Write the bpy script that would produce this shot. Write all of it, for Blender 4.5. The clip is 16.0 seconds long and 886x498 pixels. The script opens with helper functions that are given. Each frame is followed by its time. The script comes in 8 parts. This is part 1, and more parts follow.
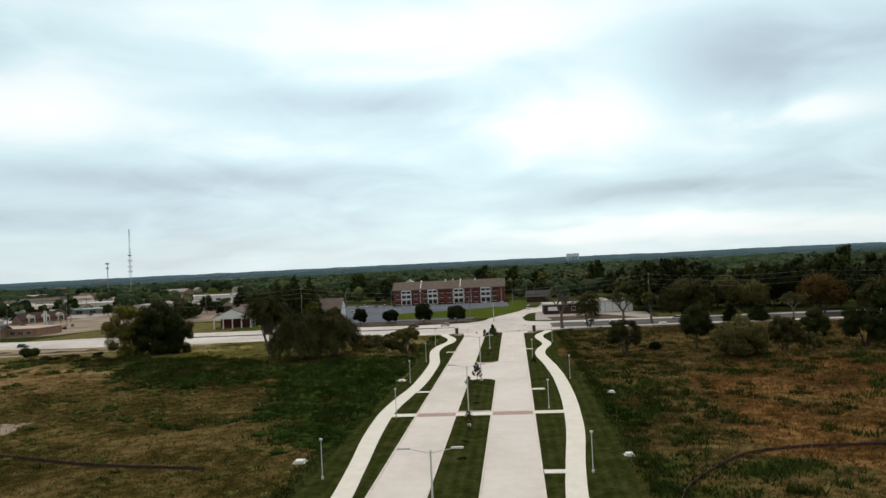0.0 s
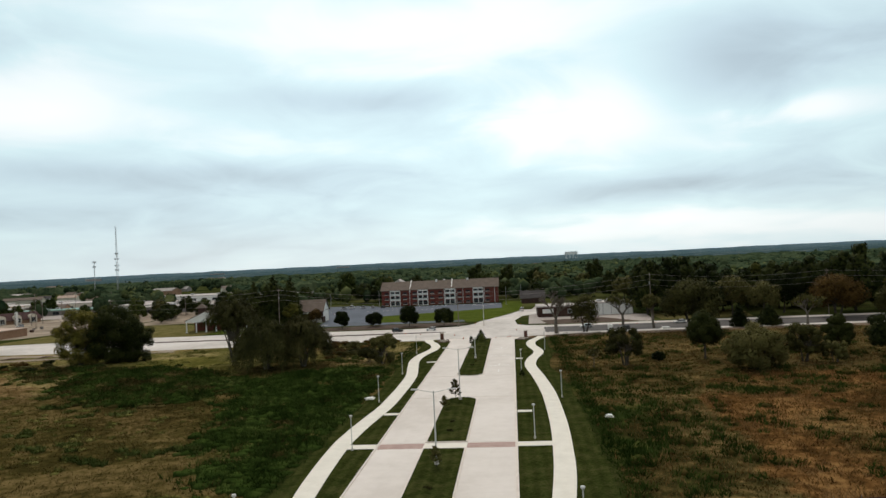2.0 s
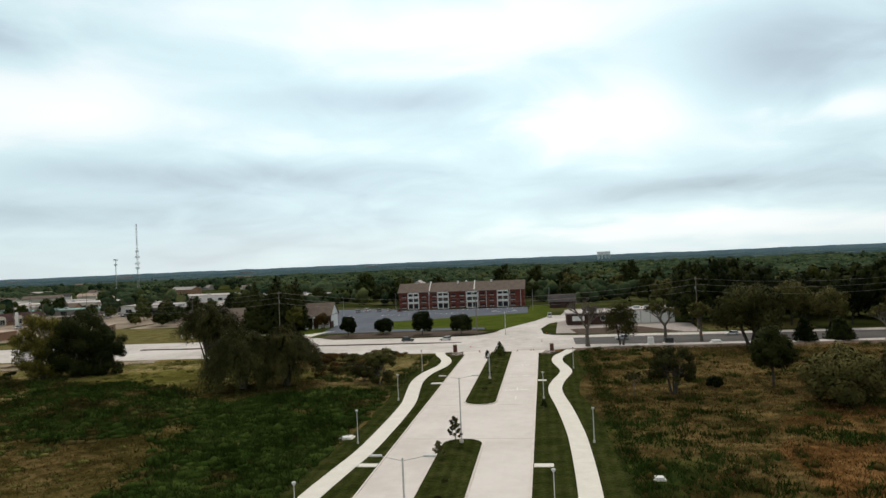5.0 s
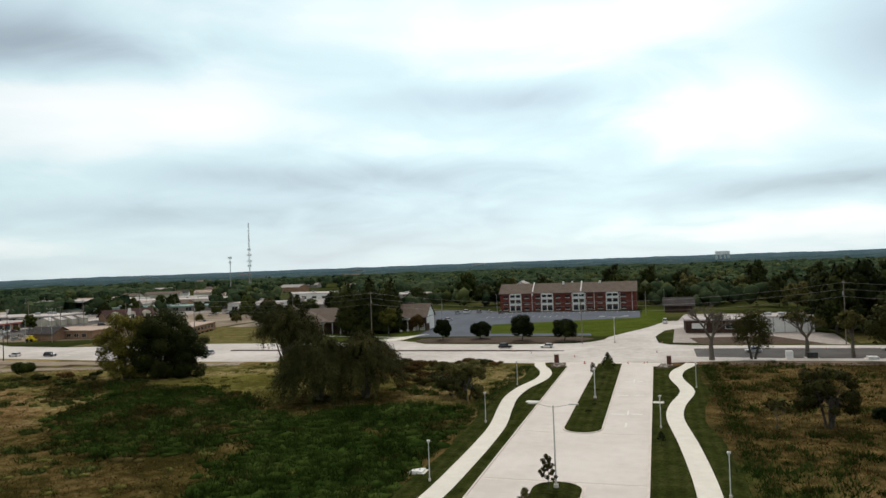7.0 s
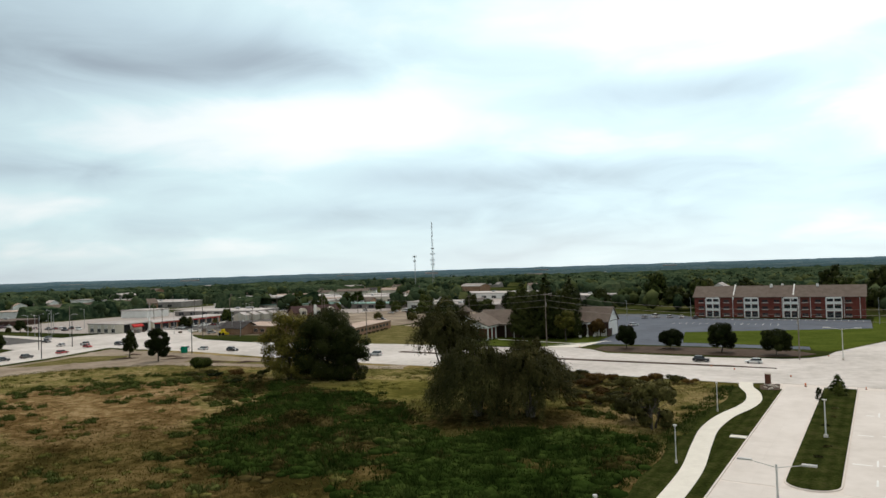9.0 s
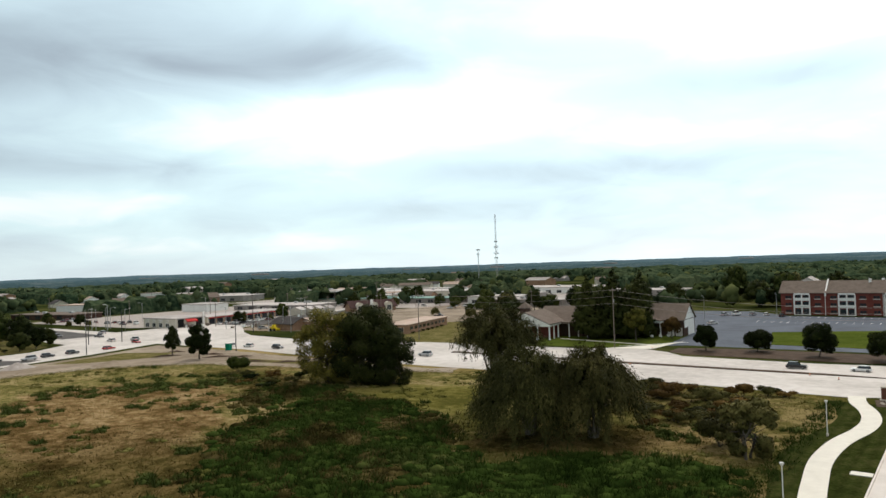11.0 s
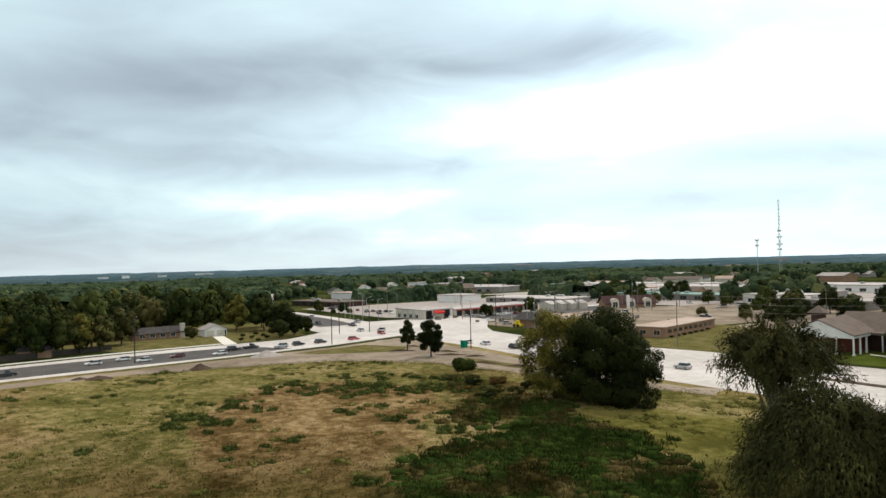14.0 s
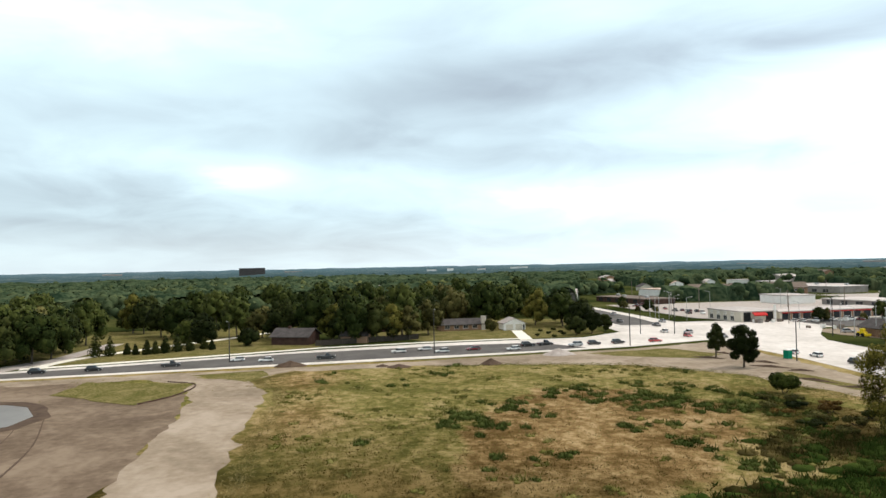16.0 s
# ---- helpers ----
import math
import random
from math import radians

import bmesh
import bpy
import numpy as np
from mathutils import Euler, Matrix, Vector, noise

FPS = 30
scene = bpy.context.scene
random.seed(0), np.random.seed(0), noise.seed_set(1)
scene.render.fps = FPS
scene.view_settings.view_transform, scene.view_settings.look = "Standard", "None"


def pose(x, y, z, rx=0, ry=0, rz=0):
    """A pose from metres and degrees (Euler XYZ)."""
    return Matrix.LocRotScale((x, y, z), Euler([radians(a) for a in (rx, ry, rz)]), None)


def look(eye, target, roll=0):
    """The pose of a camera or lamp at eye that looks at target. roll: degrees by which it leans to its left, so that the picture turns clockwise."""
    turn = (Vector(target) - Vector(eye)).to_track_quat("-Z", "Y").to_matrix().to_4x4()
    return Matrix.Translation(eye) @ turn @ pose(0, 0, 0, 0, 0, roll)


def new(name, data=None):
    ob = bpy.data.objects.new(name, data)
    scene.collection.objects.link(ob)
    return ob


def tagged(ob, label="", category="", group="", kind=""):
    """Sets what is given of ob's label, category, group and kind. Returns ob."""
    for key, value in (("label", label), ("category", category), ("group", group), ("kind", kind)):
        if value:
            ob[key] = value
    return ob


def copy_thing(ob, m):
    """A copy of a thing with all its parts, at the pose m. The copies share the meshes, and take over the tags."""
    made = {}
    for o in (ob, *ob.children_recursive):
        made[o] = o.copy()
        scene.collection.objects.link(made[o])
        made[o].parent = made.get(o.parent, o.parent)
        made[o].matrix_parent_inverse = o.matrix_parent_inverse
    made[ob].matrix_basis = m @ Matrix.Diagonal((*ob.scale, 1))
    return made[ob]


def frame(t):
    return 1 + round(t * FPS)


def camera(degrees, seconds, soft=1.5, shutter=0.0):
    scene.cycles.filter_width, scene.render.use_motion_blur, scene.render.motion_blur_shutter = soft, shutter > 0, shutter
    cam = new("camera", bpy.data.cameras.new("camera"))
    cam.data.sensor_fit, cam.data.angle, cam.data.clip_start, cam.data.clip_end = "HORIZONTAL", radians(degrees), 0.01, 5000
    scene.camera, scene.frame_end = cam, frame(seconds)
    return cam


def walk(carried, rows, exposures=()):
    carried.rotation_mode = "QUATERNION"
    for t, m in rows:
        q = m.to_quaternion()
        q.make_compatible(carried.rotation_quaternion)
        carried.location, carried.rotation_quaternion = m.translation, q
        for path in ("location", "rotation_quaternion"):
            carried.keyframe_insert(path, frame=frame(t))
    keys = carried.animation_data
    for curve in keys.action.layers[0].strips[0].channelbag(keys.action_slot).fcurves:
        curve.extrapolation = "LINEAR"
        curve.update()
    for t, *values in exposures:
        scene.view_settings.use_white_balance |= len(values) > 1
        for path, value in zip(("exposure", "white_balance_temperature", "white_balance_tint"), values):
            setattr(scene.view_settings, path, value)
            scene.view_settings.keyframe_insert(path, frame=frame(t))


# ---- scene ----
cam = camera(64.2, 16.0, soft=1.5)
PATH = [
    (0, (7.352, 0.0, 25.432), (7.156, 1.991, 25.465), -2.7),
    (0.5, (7.946, 4.794, 25.493), (7.752, 6.784, 25.524), -2.8),
    (1, (8.729, 9.573, 25.599), (8.535, 11.563, 25.63), -2.7),
    (1.5, (9.449, 14.438, 25.688), (9.255, 16.428, 25.716), -2.7),
    (2, (10.106, 19.441, 25.749), (9.913, 21.432, 25.776), -2.7),
    (2.5, (10.666, 24.408, 25.787), (10.431, 26.394, 25.816), -2.5),
    (3, (11.061, 29.349, 25.769), (10.79, 31.33, 25.799), -2.5),
    (3.5, (11.244, 34.148, 25.747), (10.973, 36.129, 25.776), -2.4),
    (6, (12.322, 57.926, 26.001), (12.008, 59.901, 26.029), -2.3),
    (6.5, (11.984, 62.414, 25.881), (11.409, 64.329, 25.92), -2.1),
    (7, (11.373, 67.428, 25.811), (10.796, 69.342, 25.849), -2.1),
    (7.5, (10.456, 72.468, 25.672), (9.807, 74.359, 25.712), -2.1),
    (8, (9.626, 77.142, 25.544), (8.805, 78.965, 25.59), -2.0),
    (8.5, (8.531, 81.682, 25.503), (7.691, 83.497, 25.548), -2.0),
    (9, (7.174, 86.203, 25.509), (6.123, 87.903, 25.563), -1.8),
    (9.2, (6.528, 87.955, 25.507), (5.436, 89.63, 25.563), -1.8),
    (11.3, (-0.891, 105.715, 25.19), (-2.142, 107.275, 25.23), -1.8),
    (11.5, (-1.687, 107.504, 25.183), (-2.979, 109.03, 25.225), -1.7),
    (12, (-3.722, 111.643, 25.234), (-5.135, 113.058, 25.277), -1.7),
    (12.5, (-6.175, 115.46, 25.328), (-7.677, 116.78, 25.371), -1.6),
    (13, (-8.665, 118.921, 25.362), (-10.236, 120.158, 25.404), -1.6),
    (13.5, (-11.137, 122.101, 25.434), (-12.774, 123.25, 25.474), -1.5),
    (14, (-13.329, 124.985, 25.536), (-15.031, 126.034, 25.575), -1.5),
    (14.5, (-15.557, 127.622, 25.639), (-17.334, 128.539, 25.677), -1.4),
    (15, (-17.94, 130.043, 25.667), (-19.802, 130.774, 25.706), -1.3),
    (15.5, (-20.476, 132.335, 25.629), (-22.411, 132.837, 25.668), -1.2),
    (16, (-22.84, 133.987, 25.576), (-24.826, 134.219, 25.619), -1.1),
]
walk(cam, [(t, look(eye, target, roll)) for t, eye, target, roll in PATH],
     [(0, -0.53), (7, -0.49), (9, -0.38), (12.5, -0.08), (15, 0.1), (16, 0.27)])

# ---- sky and sun ----
def math_node(nt, op, a, b=None, c=None):
    n = nt.nodes.new("ShaderNodeMath")
    n.operation = op
    for i, v in enumerate((a, b, c)):
        if v is None:
            continue
        if isinstance(v, (int, float)):
            n.inputs[i].default_value = v
        else:
            nt.links.new(v, n.inputs[i])
    return n.outputs[0]


def mix_node(nt, fac, a, b):
    n = nt.nodes.new("ShaderNodeMix")
    n.data_type = "RGBA"
    for sock, v in ((n.inputs[0], fac), (n.inputs[6], a), (n.inputs[7], b)):
        if isinstance(v, (int, float)):
            sock.default_value = v
        elif isinstance(v, tuple):
            sock.default_value = (*v[:3], 1)
        else:
            nt.links.new(v, sock)
    return n.outputs[2]


def ramp_node(nt, fac, stops):
    n = nt.nodes.new("ShaderNodeValToRGB")
    nt.links.new(fac, n.inputs[0])
    e = n.color_ramp.elements
    while len(e) < len(stops):
        e.new(0.5)
    for k, (p, c) in zip(e, stops):
        k.position = p
        k.color = (*c, 1) if isinstance(c, tuple) else (c, c, c, 1)
    return n.outputs[0]


def noise_node(nt, vec, scale, detail=4.0, rough=0.55, distort=0.0):
    n = nt.nodes.new("ShaderNodeTexNoise")
    n.inputs["Scale"].default_value, n.inputs["Detail"].default_value = scale, detail
    n.inputs["Roughness"].default_value, n.inputs["Distortion"].default_value = rough, distort
    nt.links.new(vec, n.inputs["Vector"])
    return n.outputs[0]


SUN_AZ, SUN_EL = 12.0, 48.0   # degrees left of +y, degrees up

world = bpy.data.worlds.new("overcast_sky")
scene.world = world
world.use_nodes = True
nt = world.node_tree
nt.nodes.clear()
geo = nt.nodes.new("ShaderNodeTexCoord")
sep = nt.nodes.new("ShaderNodeSeparateXYZ")
nt.links.new(geo.outputs["Generated"], sep.inputs[0])
sx, sy, sz = sep.outputs
sky = nt.nodes.new("ShaderNodeTexSky")
sky.sky_type, sky.sun_disc = "NISHITA", False
sky.sun_elevation, sky.sun_rotation = radians(SUN_EL), radians(-SUN_AZ)
sky_col = nt.nodes.new("ShaderNodeVectorMath")
sky_col.operation = "SCALE"
sky_col.inputs[3].default_value = 0.09
nt.links.new(sky.outputs[0], sky_col.inputs[0])
# the cloud layer, seen in perspective: direction carried up to a flat deck
up = math_node(nt, "ADD", math_node(nt, "MAXIMUM", sz, 0.0), 0.13)
deck = nt.nodes.new("ShaderNodeCombineXYZ")
nt.links.new(math_node(nt, "DIVIDE", sx, up), deck.inputs[0])
nt.links.new(math_node(nt, "DIVIDE", sy, up), deck.inputs[1])
# lumps of cloud, less drawn out than the deck
soft_up = math_node(nt, "ADD", math_node(nt, "MAXIMUM", sz, 0.0), 0.22)
puff_v = nt.nodes.new("ShaderNodeCombineXYZ")
nt.links.new(math_node(nt, "MULTIPLY", math_node(nt, "DIVIDE", sx, soft_up), 2.2), puff_v.inputs[0])
nt.links.new(math_node(nt, "MULTIPLY", math_node(nt, "DIVIDE", sy, soft_up), 2.2), puff_v.inputs[1])
nt.links.new(math_node(nt, "MULTIPLY", sz, 9.0), puff_v.inputs[2])
puff = puff_v.outputs[0]
big = noise_node(nt, deck.outputs[0], 0.42, 5, 0.5, 0.3)
fine = noise_node(nt, puff, 1.0, 6, 0.52, 0.5)
wisp = noise_node(nt, deck.outputs[0], 0.6, 3.5, 0.48, 0.7)
az = math_node(nt, "MULTIPLY", math_node(nt, "ARCTAN2", math_node(nt, "MULTIPLY", sx, -1.0), sy), 57.2958)
el = math_node(nt, "MULTIPLY", math_node(nt, "ARCSINE", sz), 57.2958)
wob = math_node(nt, "MULTIPLY", math_node(nt, "SUBTRACT", fine, 0.5), 9.0)
wob2 = math_node(nt, "MULTIPLY", math_node(nt, "SUBTRACT", big, 0.5), 9.0)
# grey cloud banks and bright breaks of this sky: azimuth, elevation, half widths, strength
GREYS = [
    (13, 12.8, 9, 1.1, 0.62), (33, 7.6, 8.5, 1.4, 0.45), (-19, 13.3, 9, 3.0, 0.7), (44.5, 16.8, 7, 2.0, 0.75), (67, 15.4, 18, 3.2, 0.52), (47, 16.2, 4.5, 1.0, 0.15),
    (104, 10.5, 12, 2.0, 0.65), (82, 13.8, 14, 2.0, 0.75), (58.6, 16.4, 12, 1.6, 0.35), (-17, 4.6, 13, 1.5, 0.55), (-8, 4.6, 8, 1.2, 0.3), (40, 4.2, 10, 1.0, 0.4),
    (78, 8.7, 9, 2.8, 0.65), (24, 6.7, 10, 1.1, 0.35), (110, 5.0, 12, 1.8, 0.6), (90, 9.5, 5, 2.0, 0.4), (62, 8.1, 8, 1.1, 0.35), (122, 8.0, 10, 4.0, 0.5), (94, 2.0, 24, 2.2, 0.75),
    (27, 6.4, 13, 2.2, 0.35), (27, 2.2, 22, 2.0, 0.40)]
BREAKS = [
    (-6.5, 11.1, 5.8, 3.0, -0.95), (3, 17.9, 12, 2.6, -0.7), (-22.6, 9.6, 2.9, 0.9, -0.75), (-15, 1.9, 14, 1.0, -0.7), (35, 11.7, 4.5, 1.6, -0.45), (18.5, 9.3, 6, 0.9, -0.45),
    (45.5, 12.0, 5, 1.6, -0.4), (41, 12.5, 9, 4.0, -0.6), (71.5, 5.6, 10, 1.6, -0.75), (48, 2.2, 14, 0.9, -0.45), (99, 6.6, 3.5, 1.0, -0.6), (55, 11.0, 6, 2.4, -0.6), (110, 16.4, 6, 2.0, -0.2)]
dark = math_node(nt, "MULTIPLY", math_node(nt, "SUBTRACT", big, 0.5), 0.8)
for a, e, wa, we, k in GREYS + BREAKS:
    da = math_node(nt, "DIVIDE", math_node(nt, "SUBTRACT", math_node(nt, "ADD", az, wob), a), wa)
    de = math_node(nt, "DIVIDE", math_node(nt, "SUBTRACT", math_node(nt, "ADD", el, math_node(nt, "MULTIPLY", wob2, 0.30)), e), we)
    r2 = math_node(nt, "ADD", math_node(nt, "MULTIPLY", da, da), math_node(nt, "MULTIPLY", de, de))
    g = math_node(nt, "MULTIPLY", math_node(nt, "POWER", 2.71828, math_node(nt, "MULTIPLY", r2, -0.8)), k)
    dark = math_node(nt, "ADD", dark, g)
dark = math_node(nt, "ADD", dark, math_node(nt, "MULTIPLY", math_node(nt, "SUBTRACT", fine, 0.5), 1.25))
dark = math_node(nt, "ADD", dark, math_node(nt, "MULTIPLY", math_node(nt, "SUBTRACT", wisp, 0.5), 0.55))
cloud = ramp_node(nt, math_node(nt, "MULTIPLY_ADD", dark, 0.48, 0.40), [
    (0.0, (1.06, 1.10, 1.11)), (0.20, (0.96, 1.04, 1.05)), (0.38, (0.72, 0.91, 0.95)), (0.60, (0.60, 0.75, 0.82)), (1.0, (0.36, 0.43, 0.49))])
low = math_node(nt, "SUBTRACT", 1.0, math_node(nt, "MINIMUM", math_node(nt, "DIVIDE", math_node(nt, "MAXIMUM", el, 0.0), 4.0), 1.0))
cloud = mix_node(nt, math_node(nt, "MULTIPLY", low, 0.5), cloud, (0.74, 0.81, 0.84))
# overhead the deck is a plain neutral white
top = math_node(nt, "MINIMUM", math_node(nt, "MAXIMUM", math_node(nt, "MULTIPLY_ADD", el, 0.05, -1.1), 0.0), 1.0)
cloud = mix_node(nt, top, cloud, (0.90, 0.83, 0.77))
deckmix = mix_node(nt, 0.9, sky_col.outputs[0], cloud)
# the cloud is brightest round the hidden sun
off = math_node(nt, "DIVIDE", math_node(nt, "SUBTRACT", az, 5.0), 60.0)
glow = math_node(nt, "POWER", 2.71828, math_node(nt, "MULTIPLY", math_node(nt, "MULTIPLY", off, off), -1.0))
bg = nt.nodes.new("ShaderNodeBackground")
nt.links.new(deckmix, bg.inputs[0])
nt.links.new(math_node(nt, "MULTIPLY_ADD", glow, 0.55, 1.0), bg.inputs[1])
out = nt.nodes.new("ShaderNodeOutputWorld")
nt.links.new(bg.outputs[0], out.inputs[0])

sun_data = bpy.data.lights.new("sun", "SUN")
sun_data.energy, sun_data.angle, sun_data.color = 2.0, radians(14), (1.0, 0.96, 0.9)
sun = new("sun", sun_data)
sun.matrix_world = look((0, 0, 200), (math.sin(radians(SUN_AZ)) * 100, -math.cos(radians(SUN_AZ)) * 100, 200 - math.tan(radians(SUN_EL)) * 100))

# ---- materials ----
def material(name, colours, scale=1.0, rough=0.8, metal=0.0, bump=0.0, bump_scale=None, fine=0.35, island=0.0, spec=0.08, per_object=0.0, placed=False):
    """Base colour from two or three tones mixed by coarse and fine noise, with fine relief; placed: the pattern runs on from piece to piece."""
    m = bpy.data.materials.new(name)
    m.use_nodes = True
    t = m.node_tree
    b = t.nodes["Principled BSDF"]
    b.inputs["Roughness"].default_value, b.inputs["Metallic"].default_value = rough, metal
    b.inputs["Specular IOR Level"].default_value = spec
    co = t.nodes.new("ShaderNodeNewGeometry").outputs["Position"] if placed else t.nodes.new("ShaderNodeTexCoord").outputs["Object"]
    n1 = noise_node(t, co, scale, 5, 0.6, 0.4)
    n2 = noise_node(t, co, scale * 9.0, 4, 0.6)
    fac = math_node(t, "MULTIPLY_ADD", math_node(t, "SUBTRACT", n2, 0.5), fine, n1)
    if island:
        r = t.nodes.new("ShaderNodeNewGeometry").outputs["Random Per Island"]
        fac = math_node(t, "MULTIPLY_ADD", math_node(t, "SUBTRACT", r, 0.5), island, fac)
    if per_object:
        r = t.nodes.new("ShaderNodeObjectInfo").outputs["Random"]
        fac = math_node(t, "MULTIPLY_ADD", math_node(t, "SUBTRACT", r, 0.5), per_object, fac)
    k = len(colours)
    stops = [(0.32 + 0.36 * i / max(k - 1, 1), c) for i, c in enumerate(colours)]
    t.links.new(ramp_node(t, fac, stops), b.inputs["Base Color"])
    if bump:
        bn = t.nodes.new("ShaderNodeBump")
        bn.inputs["Strength"].default_value = bump
        bn.inputs["Distance"].default_value = 0.05
        t.links.new(noise_node(t, co, bump_scale or scale * 12, 4, 0.6), bn.inputs["Height"])
        t.links.new(bn.outputs[0], b.inputs["Normal"])
    return m


CONCRETE = material("new_concrete", [(0.60, 0.55, 0.50), (0.655, 0.605, 0.555), (0.70, 0.65, 0.60)], 0.06, 0.85, bump=0.1, fine=0.5, per_object=0.05, placed=True)
WALK = material("walk_concrete", [(0.67, 0.635, 0.555), (0.755, 0.72, 0.635)], 0.5, 0.85, bump=0.1)
KERB = material("kerb_concrete", [(0.62, 0.56, 0.50), (0.71, 0.65, 0.59)], 0.6, 0.8)
BRICKBAND = material("stamped_red_concrete", [(0.36, 0.25, 0.22), (0.44, 0.32, 0.28)], 0.8, 0.8)
ROADCON = material("road_concrete", [(0.46, 0.425, 0.39), (0.56, 0.52, 0.48), (0.64, 0.60, 0.56)], 0.05, 0.85, fine=0.7)
ASPHALT = material("asphalt", [(0.075, 0.07, 0.066), (0.12, 0.112, 0.105)], 0.12, 0.85, fine=0.5)
LOT = material("lot_asphalt", [(0.072, 0.083, 0.104), (0.108, 0.122, 0.150)], 0.1, 0.8, fine=0.5)
LAWN = material("mown_lawn", [(0.018, 0.024, 0.006), (0.031, 0.038, 0.010), (0.050, 0.052, 0.017)], 0.35, 0.95, bump=0.5, bump_scale=14, fine=0.8, spec=0.0)


def mowing_stripes(m, width, depth):
    """Alternate swathes of a mown lawn, a little lighter and darker."""
    t = m.node_tree
    b = t.nodes["Principled BSDF"]
    s = t.nodes.new("ShaderNodeSeparateXYZ")
    t.links.new(t.nodes.new("ShaderNodeTexCoord").outputs["Object"], s.inputs[0])
    w = math_node(t, "SINE", math_node(t, "MULTIPLY", s.outputs[0], math.pi / width))
    old = b.inputs["Base Color"].links[0].from_socket
    v = t.nodes.new("ShaderNodeVectorMath")
    v.operation = "SCALE"
    t.links.new(old, v.inputs[0])
    t.links.new(math_node(t, "MULTIPLY_ADD", w, depth, 1.0), v.inputs[3])
    t.links.new(v.outputs[0], b.inputs["Base Color"])


mowing_stripes(LAWN, 0.75, 0.13)
BRIGHTLAWN = material("bright_lawn", [(0.050, 0.070, 0.012), (0.085, 0.108, 0.020)], 0.12, 0.95, fine=0.9, spec=0.0)
PALELAWN = material("dry_lawn", [(0.080, 0.080, 0.024), (0.125, 0.112, 0.040), (0.19, 0.155, 0.070)], 0.22, 0.95, fine=1.3, spec=0.0)
DIRT = material("bare_dirt", [(0.095, 0.068, 0.046), (0.150, 0.110, 0.076), (0.215, 0.165, 0.118)], 0.07, 0.95, bump=0.25, bump_scale=2, fine=0.5)
PALEDIRT = material("graded_dirt", [(0.175, 0.136, 0.096), (0.26, 0.208, 0.152), (0.345, 0.285, 0.222)], 0.06, 0.95, bump=0.2, bump_scale=1.5, fine=0.45)
GRAVEL = material("gravel", [(0.30, 0.265, 0.24), (0.43, 0.385, 0.35)], 0.5, 0.9)
MULCH = material("brown_mulch", [(0.06, 0.04, 0.028), (0.10, 0.07, 0.05)], 0.4, 0.95)
BARK = material("bark", [(0.05, 0.042, 0.034), (0.10, 0.085, 0.07)], 2.0, 0.9, bump=0.4)
PALEBARK = material("grey_bark", [(0.14, 0.12, 0.10), (0.24, 0.21, 0.18)], 2.0, 0.9)
def leaf(name, cs):
    return material(name, cs, 0.30, 0.7, island=0.17, fine=0.25, spec=0.03, per_object=0.38)
LEAF_DARK = leaf("dark_leaves", [(0.010, 0.015, 0.004), (0.023, 0.030, 0.008), (0.042, 0.048, 0.013)])
LEAF_OLIVE = leaf("olive_leaves", [(0.032, 0.032, 0.010), (0.068, 0.065, 0.020), (0.125, 0.112, 0.038)])
LEAF_WILLOW = leaf("willow_leaves", [(0.027, 0.029, 0.009), (0.060, 0.059, 0.018), (0.125, 0.115, 0.040)])
DEADBARK = material("dead_bark", [(0.105, 0.088, 0.07), (0.18, 0.155, 0.13)], 2.0, 0.9)
LEAF_GREEN = leaf("green_leaves", [(0.020, 0.031, 0.006), (0.050, 0.064, 0.014), (0.104, 0.116, 0.028)])
LEAF_DARKWILLOW = leaf("dark_willow_leaves", [(0.018, 0.019, 0.006), (0.040, 0.039, 0.012), (0.085, 0.076, 0.026)])
LEAF_WOOD = leaf("woodland_leaves", [(0.013, 0.021, 0.005), (0.034, 0.045, 0.011), (0.074, 0.086, 0.022)])
LEAF_YELLOW = leaf("yellowing_leaves", [(0.040, 0.044, 0.009), (0.086, 0.082, 0.017), (0.150, 0.130, 0.030)])
LEAF_GOLD = material("golden_olive_leaves", [(0.060, 0.060, 0.012), (0.125, 0.112, 0.022), (0.20, 0.165, 0.036)], 0.35, 0.7, island=0.35, fine=0.2, spec=0.03)
# far leaves lifted and blued, haze put into their base colour
LEAF_FAR = material("hazed_far_leaves", [(0.012, 0.022, 0.012), (0.040, 0.058, 0.029), (0.082, 0.102, 0.048)], 0.016, 0.8, island=0.15, fine=0.3, spec=0.0)
LEAF_FARPALE = material("far_pale_leaves", [(0.038, 0.052, 0.020), (0.076, 0.092, 0.034), (0.125, 0.136, 0.054)], 0.03, 0.8, island=0.15, fine=0.3, spec=0.0)
LEAF_RUST = leaf("rust_leaves", [(0.060, 0.036, 0.011), (0.112, 0.066, 0.019), (0.165, 0.100, 0.030)])
DRYGRASS = material("dry_grass", [(0.15, 0.122, 0.043), (0.22, 0.178, 0.070), (0.31, 0.25, 0.115)], 0.05, 0.95, island=0.2, spec=0.0)
BROWNGRASS = material("brown_grass", [(0.098, 0.066, 0.023), (0.178, 0.120, 0.046), (0.27, 0.195, 0.088)], 0.06, 0.95, island=0.25, spec=0.0)
DARKGRASS = material("matted_grass", [(0.027, 0.021, 0.006), (0.056, 0.042, 0.012), (0.105, 0.076, 0.026)], 0.06, 0.95, island=0.25, spec=0.0)
MOWNGRASS = material("short_grass", [(0.085, 0.082, 0.019), (0.125, 0.118, 0.030), (0.18, 0.160, 0.048)], 0.06, 0.95, island=0.2, spec=0.0)
